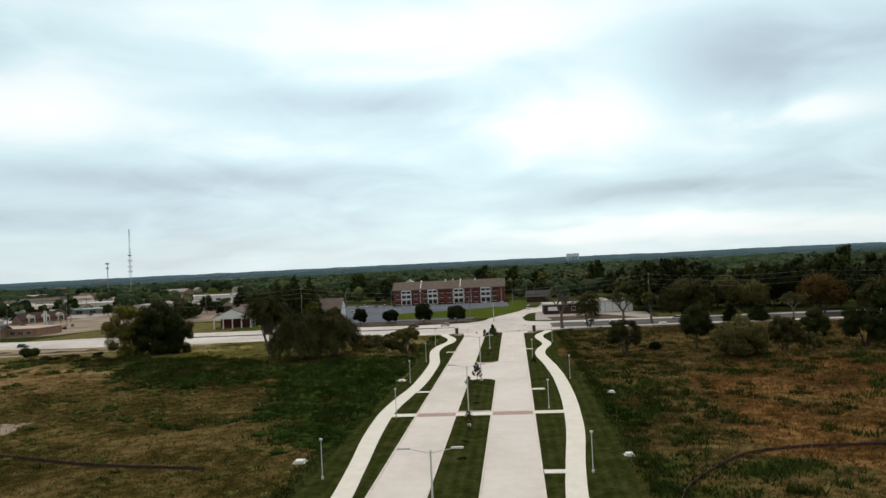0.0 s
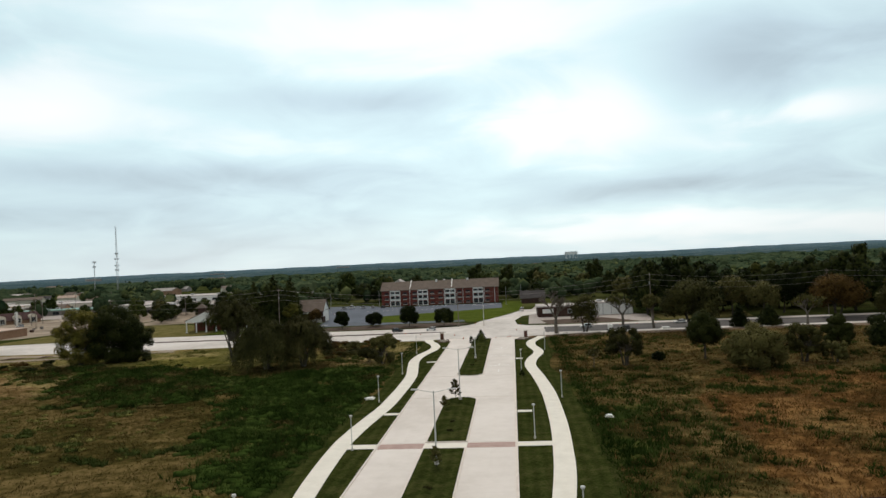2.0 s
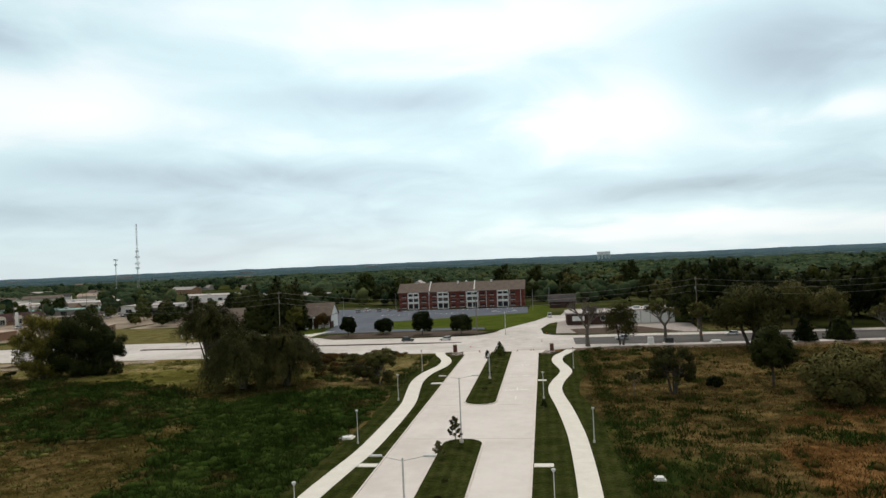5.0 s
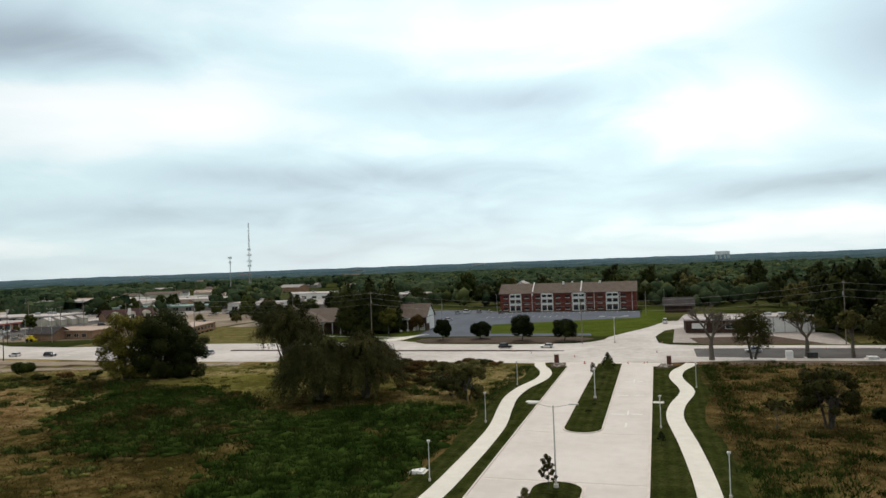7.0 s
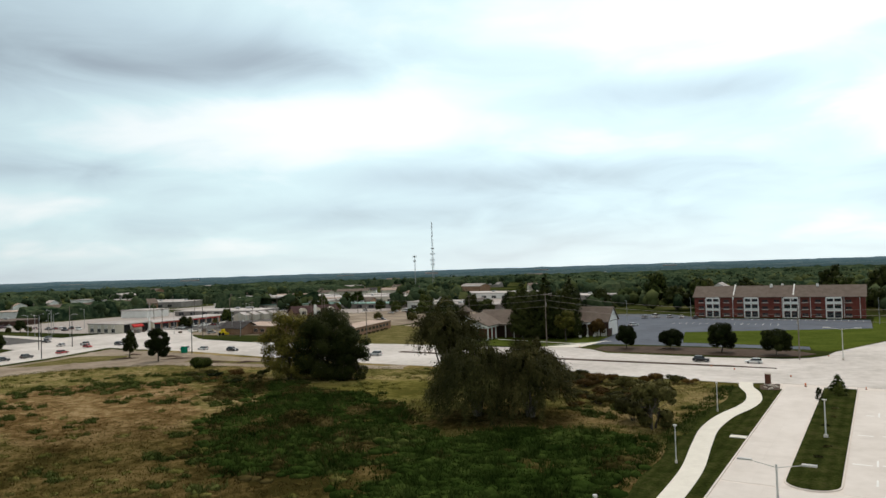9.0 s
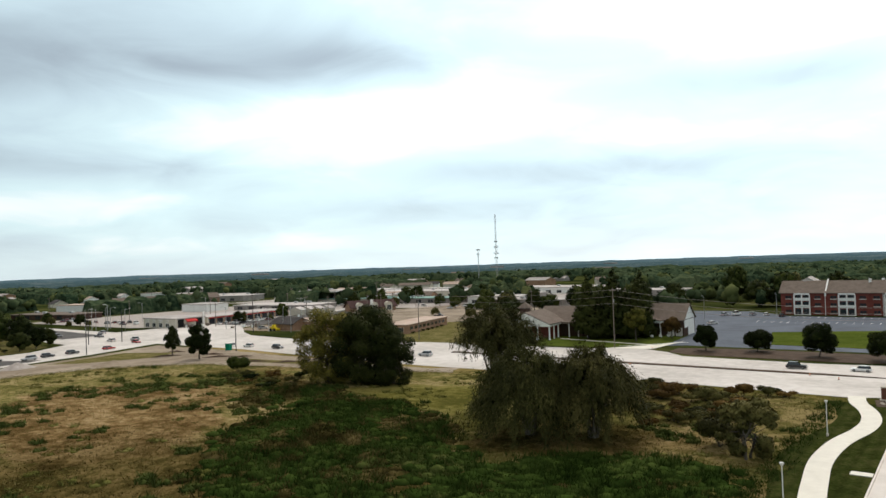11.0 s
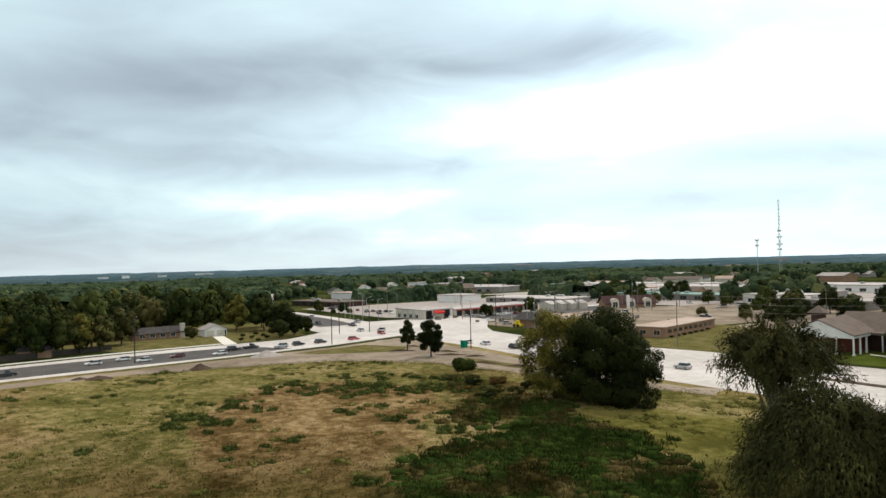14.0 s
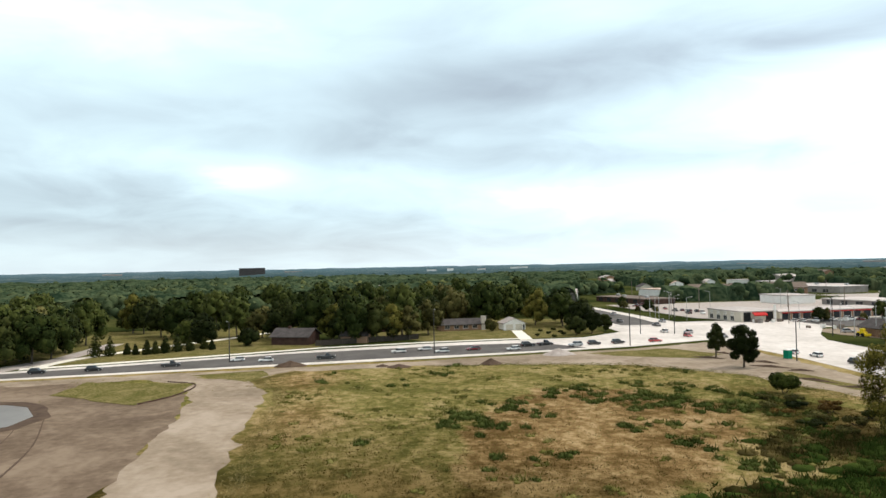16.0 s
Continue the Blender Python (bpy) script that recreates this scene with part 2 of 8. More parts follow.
LUSHWEED = material("lush_weeds", [(0.034, 0.048, 0.012), (0.060, 0.076, 0.020), (0.105, 0.118, 0.036)], 0.09, 0.9, island=0.14, spec=0.0)
SEEDHEADS = material("brown_reeds", [(0.026, 0.023, 0.007), (0.056, 0.046, 0.015), (0.110, 0.086, 0.033)], 0.12, 0.9, island=0.14, spec=0.0)
WEED = material("green_weeds", [(0.018, 0.033, 0.006), (0.033, 0.055, 0.011), (0.060, 0.086, 0.020)], 0.09, 0.9, island=0.14, spec=0.0)
OLIVEGRASS = material("olive_grass", [(0.080, 0.084, 0.021), (0.128, 0.122, 0.034), (0.185, 0.165, 0.056)], 0.05, 0.95, island=0.2, spec=0.0)
REED = material("green_reeds", [(0.014, 0.027, 0.005), (0.027, 0.045, 0.009), (0.049, 0.070, 0.016)], 0.12, 0.9, island=0.14, spec=0.0)
RUSTGRASS = material("rust_grass", [(0.075, 0.042, 0.015), (0.16, 0.085, 0.030), (0.29, 0.175, 0.075)], 0.10, 0.95, island=0.3, spec=0.0)
BRICK = material("red_brick", [(0.135, 0.038, 0.030), (0.195, 0.060, 0.047)], 0.4, 0.9, fine=0.6)
TANBRICK = material("tan_brick", [(0.26, 0.155, 0.10), (0.35, 0.22, 0.145)], 0.4, 0.85, fine=0.6)
ROOF = material("grey_brown_shingle", [(0.135, 0.105, 0.085), (0.185, 0.15, 0.125)], 0.5, 0.9, fine=0.6)
DARKROOF = material("dark_shingle", [(0.05, 0.045, 0.045), (0.085, 0.078, 0.075)], 0.5, 0.9, fine=0.6)
TANROOF = material("tan_gravel_roof", [(0.42, 0.31, 0.25), (0.52, 0.41, 0.34)], 0.15, 0.9)
PALEROOF = material("pale_membrane_roof", [(0.33, 0.30, 0.28), (0.52, 0.475, 0.45)], 0.1, 0.85, per_object=0.5)
GREENROOF = material("green_metal_roof", [(0.16, 0.27, 0.23), (0.24, 0.36, 0.31)], 0.2, 0.6)
WHITE = material("white_paint", [(0.72, 0.71, 0.68), (0.82, 0.81, 0.78)], 0.6, 0.6)
CREAM = material("cream_siding", [(0.50, 0.46, 0.38), (0.62, 0.57, 0.48)], 0.4, 0.75)
GREYWALL = material("grey_block_wall", [(0.22, 0.20, 0.185), (0.32, 0.29, 0.27)], 0.3, 0.85, per_object=0.5)
DARKGLASS = material("dark_window_glass", [(0.02, 0.024, 0.028), (0.04, 0.045, 0.05)], 0.6, 0.08, spec=0.5)
BLINDS = material("pale_blinds", [(0.45, 0.42, 0.38), (0.58, 0.55, 0.5)], 0.9, 0.7)
STEEL = material("galvanised_steel", [(0.34, 0.34, 0.34), (0.46, 0.46, 0.46)], 1.2, 0.45, metal=0.6)
PALEPOLE = material("pale_painted_steel", [(0.55, 0.54, 0.52), (0.66, 0.65, 0.63)], 1.2, 0.5)
DARKPOLE = material("dark_painted_steel", [(0.03, 0.03, 0.03), (0.06, 0.06, 0.06)], 1.2, 0.5)
WOODPOLE = material("weathered_pole_wood", [(0.15, 0.12, 0.10), (0.24, 0.20, 0.17)], 1.5, 0.9)
BLACK = material("black_rubber", [(0.012, 0.012, 0.012), (0.025, 0.025, 0.025)], 1.0, 0.8)
RED = material("red_paint", [(0.45, 0.02, 0.02), (0.55, 0.035, 0.03)], 0.8, 0.5)
GREENBOX = material("green_paint", [(0.0, 0.17, 0.10), (0.01, 0.23, 0.14)], 0.8, 0.5)
YELLOW = material("yellow_paint", [(0.65, 0.48, 0.02), (0.75, 0.57, 0.03)], 0.8, 0.5)
ORANGE = material("orange_plastic", [(0.6, 0.14, 0.03), (0.7, 0.2, 0.04)], 0.8, 0.5)
WATERMAT = material("pond_water", [(0.13, 0.12, 0.11), (0.18, 0.17, 0.155)], 0.1, 0.4, spec=0.3)
DARKBRICK = material("dark_brown_brick", [(0.05, 0.03, 0.024), (0.085, 0.05, 0.04)], 0.6, 0.9, fine=0.7)
STONE = material("pale_limestone", [(0.42, 0.37, 0.31), (0.56, 0.51, 0.44)], 0.9, 0.85)


# ---- builders ----
from mathutils.geometry import delaunay_2d_cdt


def mesh_object(name, verts, faces, mat, parent=None, label="", smooth=False):
    me = bpy.data.meshes.new(name)
    me.from_pydata([tuple(v) for v in verts], [], [tuple(f) for f in faces])
    me.materials.append(mat)
    if smooth:
        me.polygons.foreach_set("use_smooth", [True] * len(me.polygons))
    me.update()
    ob = new(name, me)
    if parent:
        ob.parent = parent
    if label:
        ob["label"] = label
    return ob


def part(name, bm, mat, parent=None, label="", smooth=False):
    me = bpy.data.meshes.new(name)
    bm.normal_update()
    bm.to_mesh(me)
    bm.free()
    me.materials.append(mat)
    if smooth:
        me.polygons.foreach_set("use_smooth", [True] * len(me.polygons))
    ob = new(name, me)
    if parent:
        ob.parent = parent
    if label:
        ob["label"] = label
    return ob


def empty(name, x, y, z=0.0, turn=0.0, label="", category="", group=""):
    ob = new(name)
    ob.matrix_basis = pose(x, y, z, 0, 0, turn)
    return tagged(ob, label, category, group)


def box(bm, x0, x1, y0, y1, z0, z1, bevel=0.0):
    v = [bm.verts.new(p) for p in ((x0, y0, z0), (x1, y0, z0), (x1, y1, z0), (x0, y1, z0), (x0, y0, z1), (x1, y0, z1), (x1, y1, z1), (x0, y1, z1))]
    f = [bm.faces.new([v[i] for i in q]) for q in ((0, 3, 2, 1), (4, 5, 6, 7), (0, 1, 5, 4), (1, 2, 6, 5), (2, 3, 7, 6), (3, 0, 4, 7))]
    if bevel:
        bmesh.ops.bevel(bm, geom=list({e for q in f for e in q.edges}), offset=bevel, segments=1, affect="EDGES")
    return v


def tube(bm, p0, p1, r0, r1, n=6):
    p0, p1 = Vector(p0), Vector(p1)
    d = (p1 - p0).normalized()
    a = d.orthogonal().normalized()
    b = d.cross(a)
    rings = []
    for p, r in ((p0, r0), (p1, r1)):
        rings.append([bm.verts.new(p + r * (math.cos(2 * math.pi * i / n) * a + math.sin(2 * math.pi * i / n) * b)) for i in range(n)])
    for i in range(n):
        j = (i + 1) % n
        bm.faces.new((rings[0][i], rings[0][j], rings[1][j], rings[1][i]))
    bm.faces.new(rings[0][::-1])
    bm.faces.new(rings[1])


def slab(name, outline, z0, z1, mat, label="", category="", kind="structure", parent=None):
    """A flat piece with thickness, from its outline in plan."""
    n = len(outline)
    v2, _, tris, *_ = delaunay_2d_cdt([Vector(p) for p in outline], [], [list(range(n))], 1, 1e-4)
    bm = bmesh.new()
    hi = [bm.verts.new((p.x, p.y, z1)) for p in v2]
    for q in tris:
        bm.faces.new([hi[i] for i in q])
    rim = [e for e in bm.edges if len(e.link_faces) == 1]
    for e in rim:
        a, b = e.verts
        c, d = bm.verts.new((b.co.x, b.co.y, z0)), bm.verts.new((a.co.x, a.co.y, z0))
        bm.faces.new((a, b, c, d))
    for f in bm.faces:
        f.normal_update()
        if abs(f.normal.z) > 0.5 and f.normal.z < 0:
            f.normal_flip()
    ob = part(name, bm, mat, parent)
    if parent is None:
        tagged(ob, label, category or name.replace("_", " "), "", kind)
    return ob


def smooth_line(points, step=2.0):
    """Points along a smooth curve through the given ones."""
    p = [np.array(q, float) for q in points]
    p = [2 * p[0] - p[1]] + p + [2 * p[-1] - p[-2]]
    res = []
    for i in range(1, len(p) - 2):
        n = max(2, int(np.linalg.norm(p[i + 1] - p[i]) / step))
        for k in range(n):
            t = k / n
            res.append(0.5 * ((2 * p[i]) + (-p[i - 1] + p[i + 1]) * t + (2 * p[i - 1] - 5 * p[i] + 4 * p[i + 1] - p[i + 2]) * t * t + (-p[i - 1] + 3 * p[i] - 3 * p[i + 1] + p[i + 2]) * t ** 3))
    return res + [p[-2]]


def ragged(outline, amp=1.5, step=3.0, seed=0.0):
    """The outline cut into short pieces and worn uneven."""
    res = []
    for (x0, y0), (x1, y1) in zip(outline, outline[1:] + outline[:1]):
        n = max(1, int(math.hypot(x1 - x0, y1 - y0) / step))
        for k in range(n):
            x, y = x0 + (x1 - x0) * k / n, y0 + (y1 - y0) * k / n
            res.append((x + amp * noise.noise((x / 5, y / 5, seed)) + amp * 0.6 * noise.noise((x / 1.7, y / 1.7, seed)), y + amp * noise.noise((x / 5, y / 5, seed + 9)) + amp * 0.6 * noise.noise((x / 1.7, y / 1.7, seed + 5))))
    return res


def band(name, points, widths, z0, z1, mat, label, category="", parent=None, step=2.0):
    """A strip of constant thickness, as a run of quads, along a smooth line."""
    line = smooth_line([(*p, w) for p, w in zip(points, widths)], step)
    bm = bmesh.new()
    prev = None
    for i, q in enumerate(line):
        d = line[min(i + 1, len(line) - 1)][:2] - line[max(i - 1, 0)][:2]
        d /= np.linalg.norm(d)
        nrm = np.array([-d[1], d[0]]) * q[2] / 2
        a, b = q[:2] + nrm, q[:2] - nrm
        row = [bm.verts.new((*p, z)) for p, z in ((b, z0), (b, z1), (a, z1), (a, z0))]
        if prev:
            for k in range(3):
                bm.faces.new((prev[k], row[k], row[k + 1], prev[k + 1]))
        prev = row
    bmesh.ops.recalc_face_normals(bm, faces=bm.faces)
    ob = part(name, bm, mat, parent)
    if parent is None:
        tagged(ob, label, category or name.replace("_", " "), "", "structure")
    return ob

# ---- the land ----
def ground_material():
    m = bpy.data.materials.new("open_ground")
    m.use_nodes = True
    t = m.node_tree
    b = t.nodes["Principled BSDF"]
    b.inputs["Roughness"].default_value = 0.95
    b.inputs["Specular IOR Level"].default_value = 0.0
    co = t.nodes.new("ShaderNodeTexCoord").outputs["Object"]
    s = t.nodes.new("ShaderNodeSeparateXYZ")
    t.links.new(co, s.inputs[0])
    x, y, _ = s.outputs
    n1 = noise_node(t, co, 0.035, 6, 0.6, 0.6)
    n2 = noise_node(t, co, 0.30, 6, 0.65)
    n3 = noise_node(t, co, 1.6, 4, 0.7)
    f = math_node(t, "MULTIPLY_ADD", math_node(t, "SUBTRACT", n2, 0.5), 0.6, n1)
    f = math_node(t, "MULTIPLY_ADD", math_node(t, "SUBTRACT", n3, 0.5), 0.5, f)
    # drier towards the highway
    dry = math_node(t, "MINIMUM", math_node(t, "MAXIMUM", math_node(t, "MULTIPLY_ADD", x, -0.0017, -0.15), -0.13), 0.10)
    west = ramp_node(t, math_node(t, "ADD", f, dry), [(0.30, (0.055, 0.055, 0.014)), (0.43, (0.11, 0.095, 0.026)), (0.56, (0.20, 0.152, 0.056)), (0.72, (0.31, 0.24, 0.11))])
    east = ramp_node(t, f, [(0.34, (0.028, 0.032, 0.009)), (0.46, (0.062, 0.05, 0.015)), (0.56, (0.125, 0.068, 0.024)), (0.72, (0.20, 0.12, 0.048))])
    far = ramp_node(t, noise_node(t, co, 0.02, 6, 0.6), [(0.35, (0.018, 0.026, 0.008)), (0.5, (0.04, 0.048, 0.014)), (0.65, (0.09, 0.09, 0.032))])
    e = math_node(t, "MINIMUM", math_node(t, "MAXIMUM", math_node(t, "MULTIPLY_ADD", x, 0.1, -0.5), 0.0), 1.0)
    near = mix_node(t, e, west, east)
    # the open field ends at the two roads
    fy = math_node(t, "MINIMUM", math_node(t, "MAXIMUM", math_node(t, "MULTIPLY_ADD", y, 0.2, -49.0), 0.0), 1.0)
    fx = math_node(t, "MINIMUM", math_node(t, "MAXIMUM", math_node(t, "MULTIPLY_ADD", x, -0.2, -42.0), 0.0), 1.0)
    t.links.new(mix_node(t, math_node(t, "MAXIMUM", fx, fy), near, far), b.inputs["Base Color"])
    bn = t.nodes.new("ShaderNodeBump")
    bn.inputs["Strength"].default_value, bn.inputs["Distance"].default_value = 0.8, 0.25
    t.links.new(n3, bn.inputs["Height"])
    t.links.new(bn.outputs[0], b.inputs["Normal"])
    return m


def make_ground():
    rings = [0, 40, 80, 120, 160, 200, 250, 300, 360, 430, 520, 640, 800, 1000, 1300, 1700, 2300, 3100, 4000, 4700]
    seg = 96
    verts, faces = [(-60, 150, 0)], []
    for r in rings[1:]:
        for k in range(seg):
            a = 2 * math.pi * k / seg
            x, y = -60 + r * math.cos(a), 150 + r * math.sin(a)
            verts.append((x, y, 0.0 if r < 2300 else (noise.noise((x / 900, y / 900, 3)) * 8 if r < 4600 else -4)))
    for k in range(seg):
        faces.append((0, 1 + k, 1 + (k + 1) % seg))
    for i in range(len(rings) - 2):
        for k in range(seg):
            a, b = 1 + i * seg + k, 1 + i * seg + (k + 1) % seg
            faces.append((a, a + seg, b + seg, b))
    g = mesh_object("ground", verts, faces, ground_material())
    tagged(g, "rough olive and tan grassland reaching to the horizon", "ground", "", "structure")


make_ground()

# roads: the cross road runs along y 245 to 279, the highway along x -212 to -255
MAIN_NEAR, MAIN_FAR = 244.5, 279.0
slab("road", [(-236, 243), (-190, 244.5), (-150, 241.5), (-110, 240.5), (-60, 243.5), (-19, 241.5), (-12, 244), (14, 244), (30, 248), (420, 249), (420, 276),
              (45, 277), (21, 277), (14, 279), (11, 283), (10, 300), (13, 318), (24, 336), (26, 352), (14, 353), (8, 331), (1, 313), (-4, 300), (-5.5, 291), (-9, 285.5), (-13, 282.5), (-30, 280), (-60, 281),
              (-66, 287), (-74, 291), (-92, 286), (-110, 284), (-135, 283.5), (-152, 280), (-196, 273), (-225, 276), (-240, 284), (-262, 300), (-290, 420), (-305, 420), (-299, 300), (-300, 262), (-420, 262), (-420, 236), (-306, 229), (-268, 226), (-254, 208)],
     -0.3, 0.06, ROADCON, "pale concrete arterial road with turn lanes", "road")
slab("highway", [(-200, 40), (-209, 105), (-214, 150), (-220, 185), (-226, 215), (-236, 243), (-254, 208), (-253, 188), (-250, 155), (-243, 122), (-231, 88), (-216, 42), (-190, -120), (-168, -120)],
     -0.3, 0.055, ROADCON, "pale concrete highway beside the field", "road")
slab("asphalt_lanes", [(-203, 42), (-212.8, 108), (-217.6, 140), (-222.2, 180), (-226.5, 200), (-243, 190), (-243, 165), (-240, 140), (-235, 112), (-225, 84), (-212, 42), (-187, -120), (-174, -120)],
     -0.2, 0.075, ASPHALT, "dark asphalt driving lanes of the highway", "road")
slab("asphalt_lanes", [(20, 254), (40, 252), (420, 254), (420, 272), (42, 271), (20, 270)], -0.2, 0.075, ASPHALT, "dark asphalt lanes of the cross road", "road")
slab("asphalt_lanes", [(-292, 236), (-330, 236.5), (-420, 243), (-420, 258), (-330, 256), (-292, 252)], -0.2, 0.075, ASPHALT, "dark asphalt lanes of the western road leg", "road")
slab("asphalt_lanes", [(-262, 306), (-281, 419), (-299, 419), (-292, 306)], -0.2, 0.075, ASPHALT, "dark asphalt lanes of the northern road leg", "road")
slab("road_median", [(-120, 264), (-70, 263.6), (-25, 264), (-14, 264.4), (-25, 265.6), (-70, 265.6), (-120, 266)], 0.0, 0.22, MULCH, "narrow brown raised median strip in the cross road", "median")

# boulevard
KX0, KX1 = -9.7, 9.5
slab("boulevard", [(KX0, -60), (KX1, -60), (KX1, 236), (13.5, 244.2), (-13, 244.2), (KX0, 236)], -0.3, 0.03, KERB, "concrete boulevard base and gutter between two kerbs", "road")


def median_outline(y0, y1, x0, x1, round0, round1):
    cx, r = (x0 + x1) / 2, (x1 - x0) / 2
    pts = []
    if round0:
        pts += [(cx + r * math.cos(a), y0 + r + r * math.sin(a)) for a in np.linspace(math.pi, 2 * math.pi, 13)]
    else:
        pts += [(x0, y0), (x1, y0)]
    if round1:
        pts += [(cx + r * math.cos(a), y1 - r + r * math.sin(a)) for a in np.linspace(0, math.pi, 13)]
    else:
        pts += [(x1, y1), (x0, y1)]
    return pts


for y0, y1, r0, r1 in ((-60, 114.7, False, False), (118.0, 149.3, False, True), (172.5, 241.0, True, False)):
    slab("median_kerb", median_outline(y0, y1, -3.2, 2.7, r0, r1), -0.1, 0.16, KERB, "pale concrete kerb round a planted median", "kerb")
    slab("median_lawn", median_outline(y0 + 0.2, y1 - 0.2, -3.0, 2.5, r0, r1), -0.1, 0.20, LAWN, "dark green mown lawn on the boulevard median", "lawn")
slab("crossing_pad", [(-3.2, 115.0), (2.7, 115.0), (2.7, 117.6), (-3.2, 117.6)], -0.1, 0.07, WALK, "pale concrete pad where the crossing cuts the median", "pavement")

RW = [(11.0, -60), (11.9, 40), (12.6, 70), (13.6, 86), (15.0, 102), (15.6, 114), (15.95, 128), (15.8, 146), (15.4, 156), (14.5, 169), (13.2, 184), (13.8, 194), (15.6, 204), (15.8, 210), (14.3, 222), (14.9, 231), (16.9, 237.5), (18.3, 243)]
LW = [(-11.0, -60), (-11.8, 40), (-12.3, 70), (-13.3, 87), (-14.5, 102), (-15.1, 116), (-14.9, 124), (-14.2, 133), (-13.3, 143), (-13.05, 155), (-13.05, 166), (-13.4, 176), (-14.8, 188), (-15.7, 198), (-15.2, 208), (-13.5, 217), (-13.2, 224), (-14.4, 231), (-16.4, 237), (-17.4, 243)]
for line, side in ((RW, 1), (LW, -1)):
    band("footpath", line, [2.4] * 4 + [2.65] * (len(line) - 4), -0.05, 0.12, WALK, "winding pale concrete footpath beside the boulevard", "pavement", step=1.5)
    kx = KX1 if side > 0 else KX0
    # the mown verge reaches from the kerb to beyond the path
    cl = smooth_line(line, 3.0)
    inner = [(kx + side * 0.2, float(q[1])) for q in cl if q[1] < 240]
    width = [4.2 + 2.0 * min(1.0, max(0.0, (150 - q[1]) / 60)) + 0.7 * noise.noise((side * 9.0, q[1] / 11, 0)) for q in cl]
    outer = [(float(q[0] + side * w), float(q[1])) for q, w in zip(cl, width) if q[1] < 240]
    bm = bmesh.new()
    pv = None
    for a, b in zip(inner, outer):
        row = [bm.verts.new((*a, 0.09)), bm.verts.new((*b, 0.09)), bm.verts.new((b[0] + side * 0.6, b[1], -0.02))]
        if pv:
            for k in range(2):
                bm.faces.new((pv[k], pv[k + 1], row[k + 1], row[k]))
        pv = row
    tagged(part("verge_lawn", bm, LAWN), "dark green mown verge with mowing stripes along the boulevard", "lawn", "", "structure")
    slab("kerb", [(kx, -60), (kx + side * 0.2, -60), (kx + side * 0.2, 236), (kx, 236)], -0.1, 0.16, KERB, "straight pale concrete kerb of the boulevard", "kerb")
    x1 = line[5][0]
    slab("path_link", [(kx + side * 0.2, 115.2), (x1, 115.2), (x1, 117.4), (kx + side * 0.2, 117.4)], -0.05, 0.115, WALK, "pale concrete link from the crossing to the footpath", "pavement")
for x0, x1, y in ((-12.4, -10.0, 136.4), (9.8, 12.2, 136.4), (-12.2, -10.0, 194.4), (9.8, 11.6, 196.0), (9.8, 12.4, 84.0)):
    slab("inlet_pad", [(x0, y - 0.7), (x1, y - 0.7), (x1, y + 0.7), (x0, y + 0.7)], 0.0, 0.17, WALK, "small pale concrete drain inlet pad in the verge", "drain")

# car parks, lawns and yards
slab("parking_lot", [(-98, 371), (-86, 312), (-72, 300), (-66, 303), (-10, 304), (-11, 311), (-46, 312), (-53, 345), (4, 372), (3, 409), (-60, 409), (-78, 430), (-104, 430)], -0.1, 0.03, LOT, "blue grey asphalt car park before the apartment building", "car park")
slab("lot_lawn", [(-46, 312.5), (-11, 311.5), (-9, 302), (-5, 301), (0.5, 314), (7, 331), (13, 353), (15, 412), (4, 424), (4, 372), (-53, 346)], -0.1, 0.05, BRIGHTLAWN, "bright green grass beside the car park", "lawn")
slab("planted_strip", [(-60, 284), (-66, 288), (-66, 296), (-50, 300), (-14, 300), (-8, 294), (-12, 288), (-20, 284)], -0.1, 0.10, MULCH, "brown planted strip with young trees along the road", "verge")
slab("church_lawn", [(-100, 289), (-79, 291), (-72, 305), (-74, 330), (-100, 328), (-112, 312), (-112, 290)], -0.1, 0.05, BRIGHTLAWN, "green lawn in front of the church", "lawn")
slab("church_drive", [(-85, 288.5), (-72, 292), (-70, 312), (-73, 304), (-80, 294)], -0.1, 0.06, WALK, "pale concrete drive beside the church lawn", "pavement")
slab("corner_lawn", [(-196, 275), (-152, 281.5), (-112.5, 285), (-112.5, 313), (-140, 338), (-160, 345), (-184, 349), (-192, 300)], -0.1, 0.05, PALELAWN, "dry lawn round the low tan building", "lawn")
slab("yard_paving", [(-255, 290), (-238, 290), (-200, 300), (-182, 345), (-178, 400), (-262, 420), (-285, 400)], -0.1, 0.04, PALEDIRT, "pale gravel yard and car park", "car park")
slab("yard_paving", [(-177, 346), (-128, 350), (-118, 442), (-250, 472), (-262, 421), (-178, 401)], -0.1, 0.035, PALEDIRT, "pale worn car park behind the low buildings", "car park")
slab("shop_paving", [(-262, 422), (-250, 473), (-150, 470), (-150, 620), (-470, 620), (-470, 440), (-420, 441), (-289, 421)], -0.1, 0.03, GRAVEL, "pale worn paving between the shop buildings", "car park")
slab("store_forecourt", [(-300, 285), (-283, 283), (-284, 300), (-288, 420), (-420, 440), (-420, 275), (-318, 278)], -0.1, 0.045, GRAVEL, "worn grey forecourt of the corner shop", "car park")
slab("east_lot", [(15, 284), (17, 345), (22, 385), (45, 385), (56, 312), (62, 306), (60, 279)], -0.1, 0.04, GRAVEL, "grey gravel and asphalt lot round the low building", "car park")
slab("east_lawn", [(22, 280), (55, 280), (44, 300), (20, 296)], -0.05, 0.05, MULCH, "brown worn grass before the low building", "lawn")
slab("east_lawn", [(63, 282), (95, 282), (100, 312), (63, 318)], -0.05, 0.05, PALELAWN, "green lawn across the cross road", "lawn")
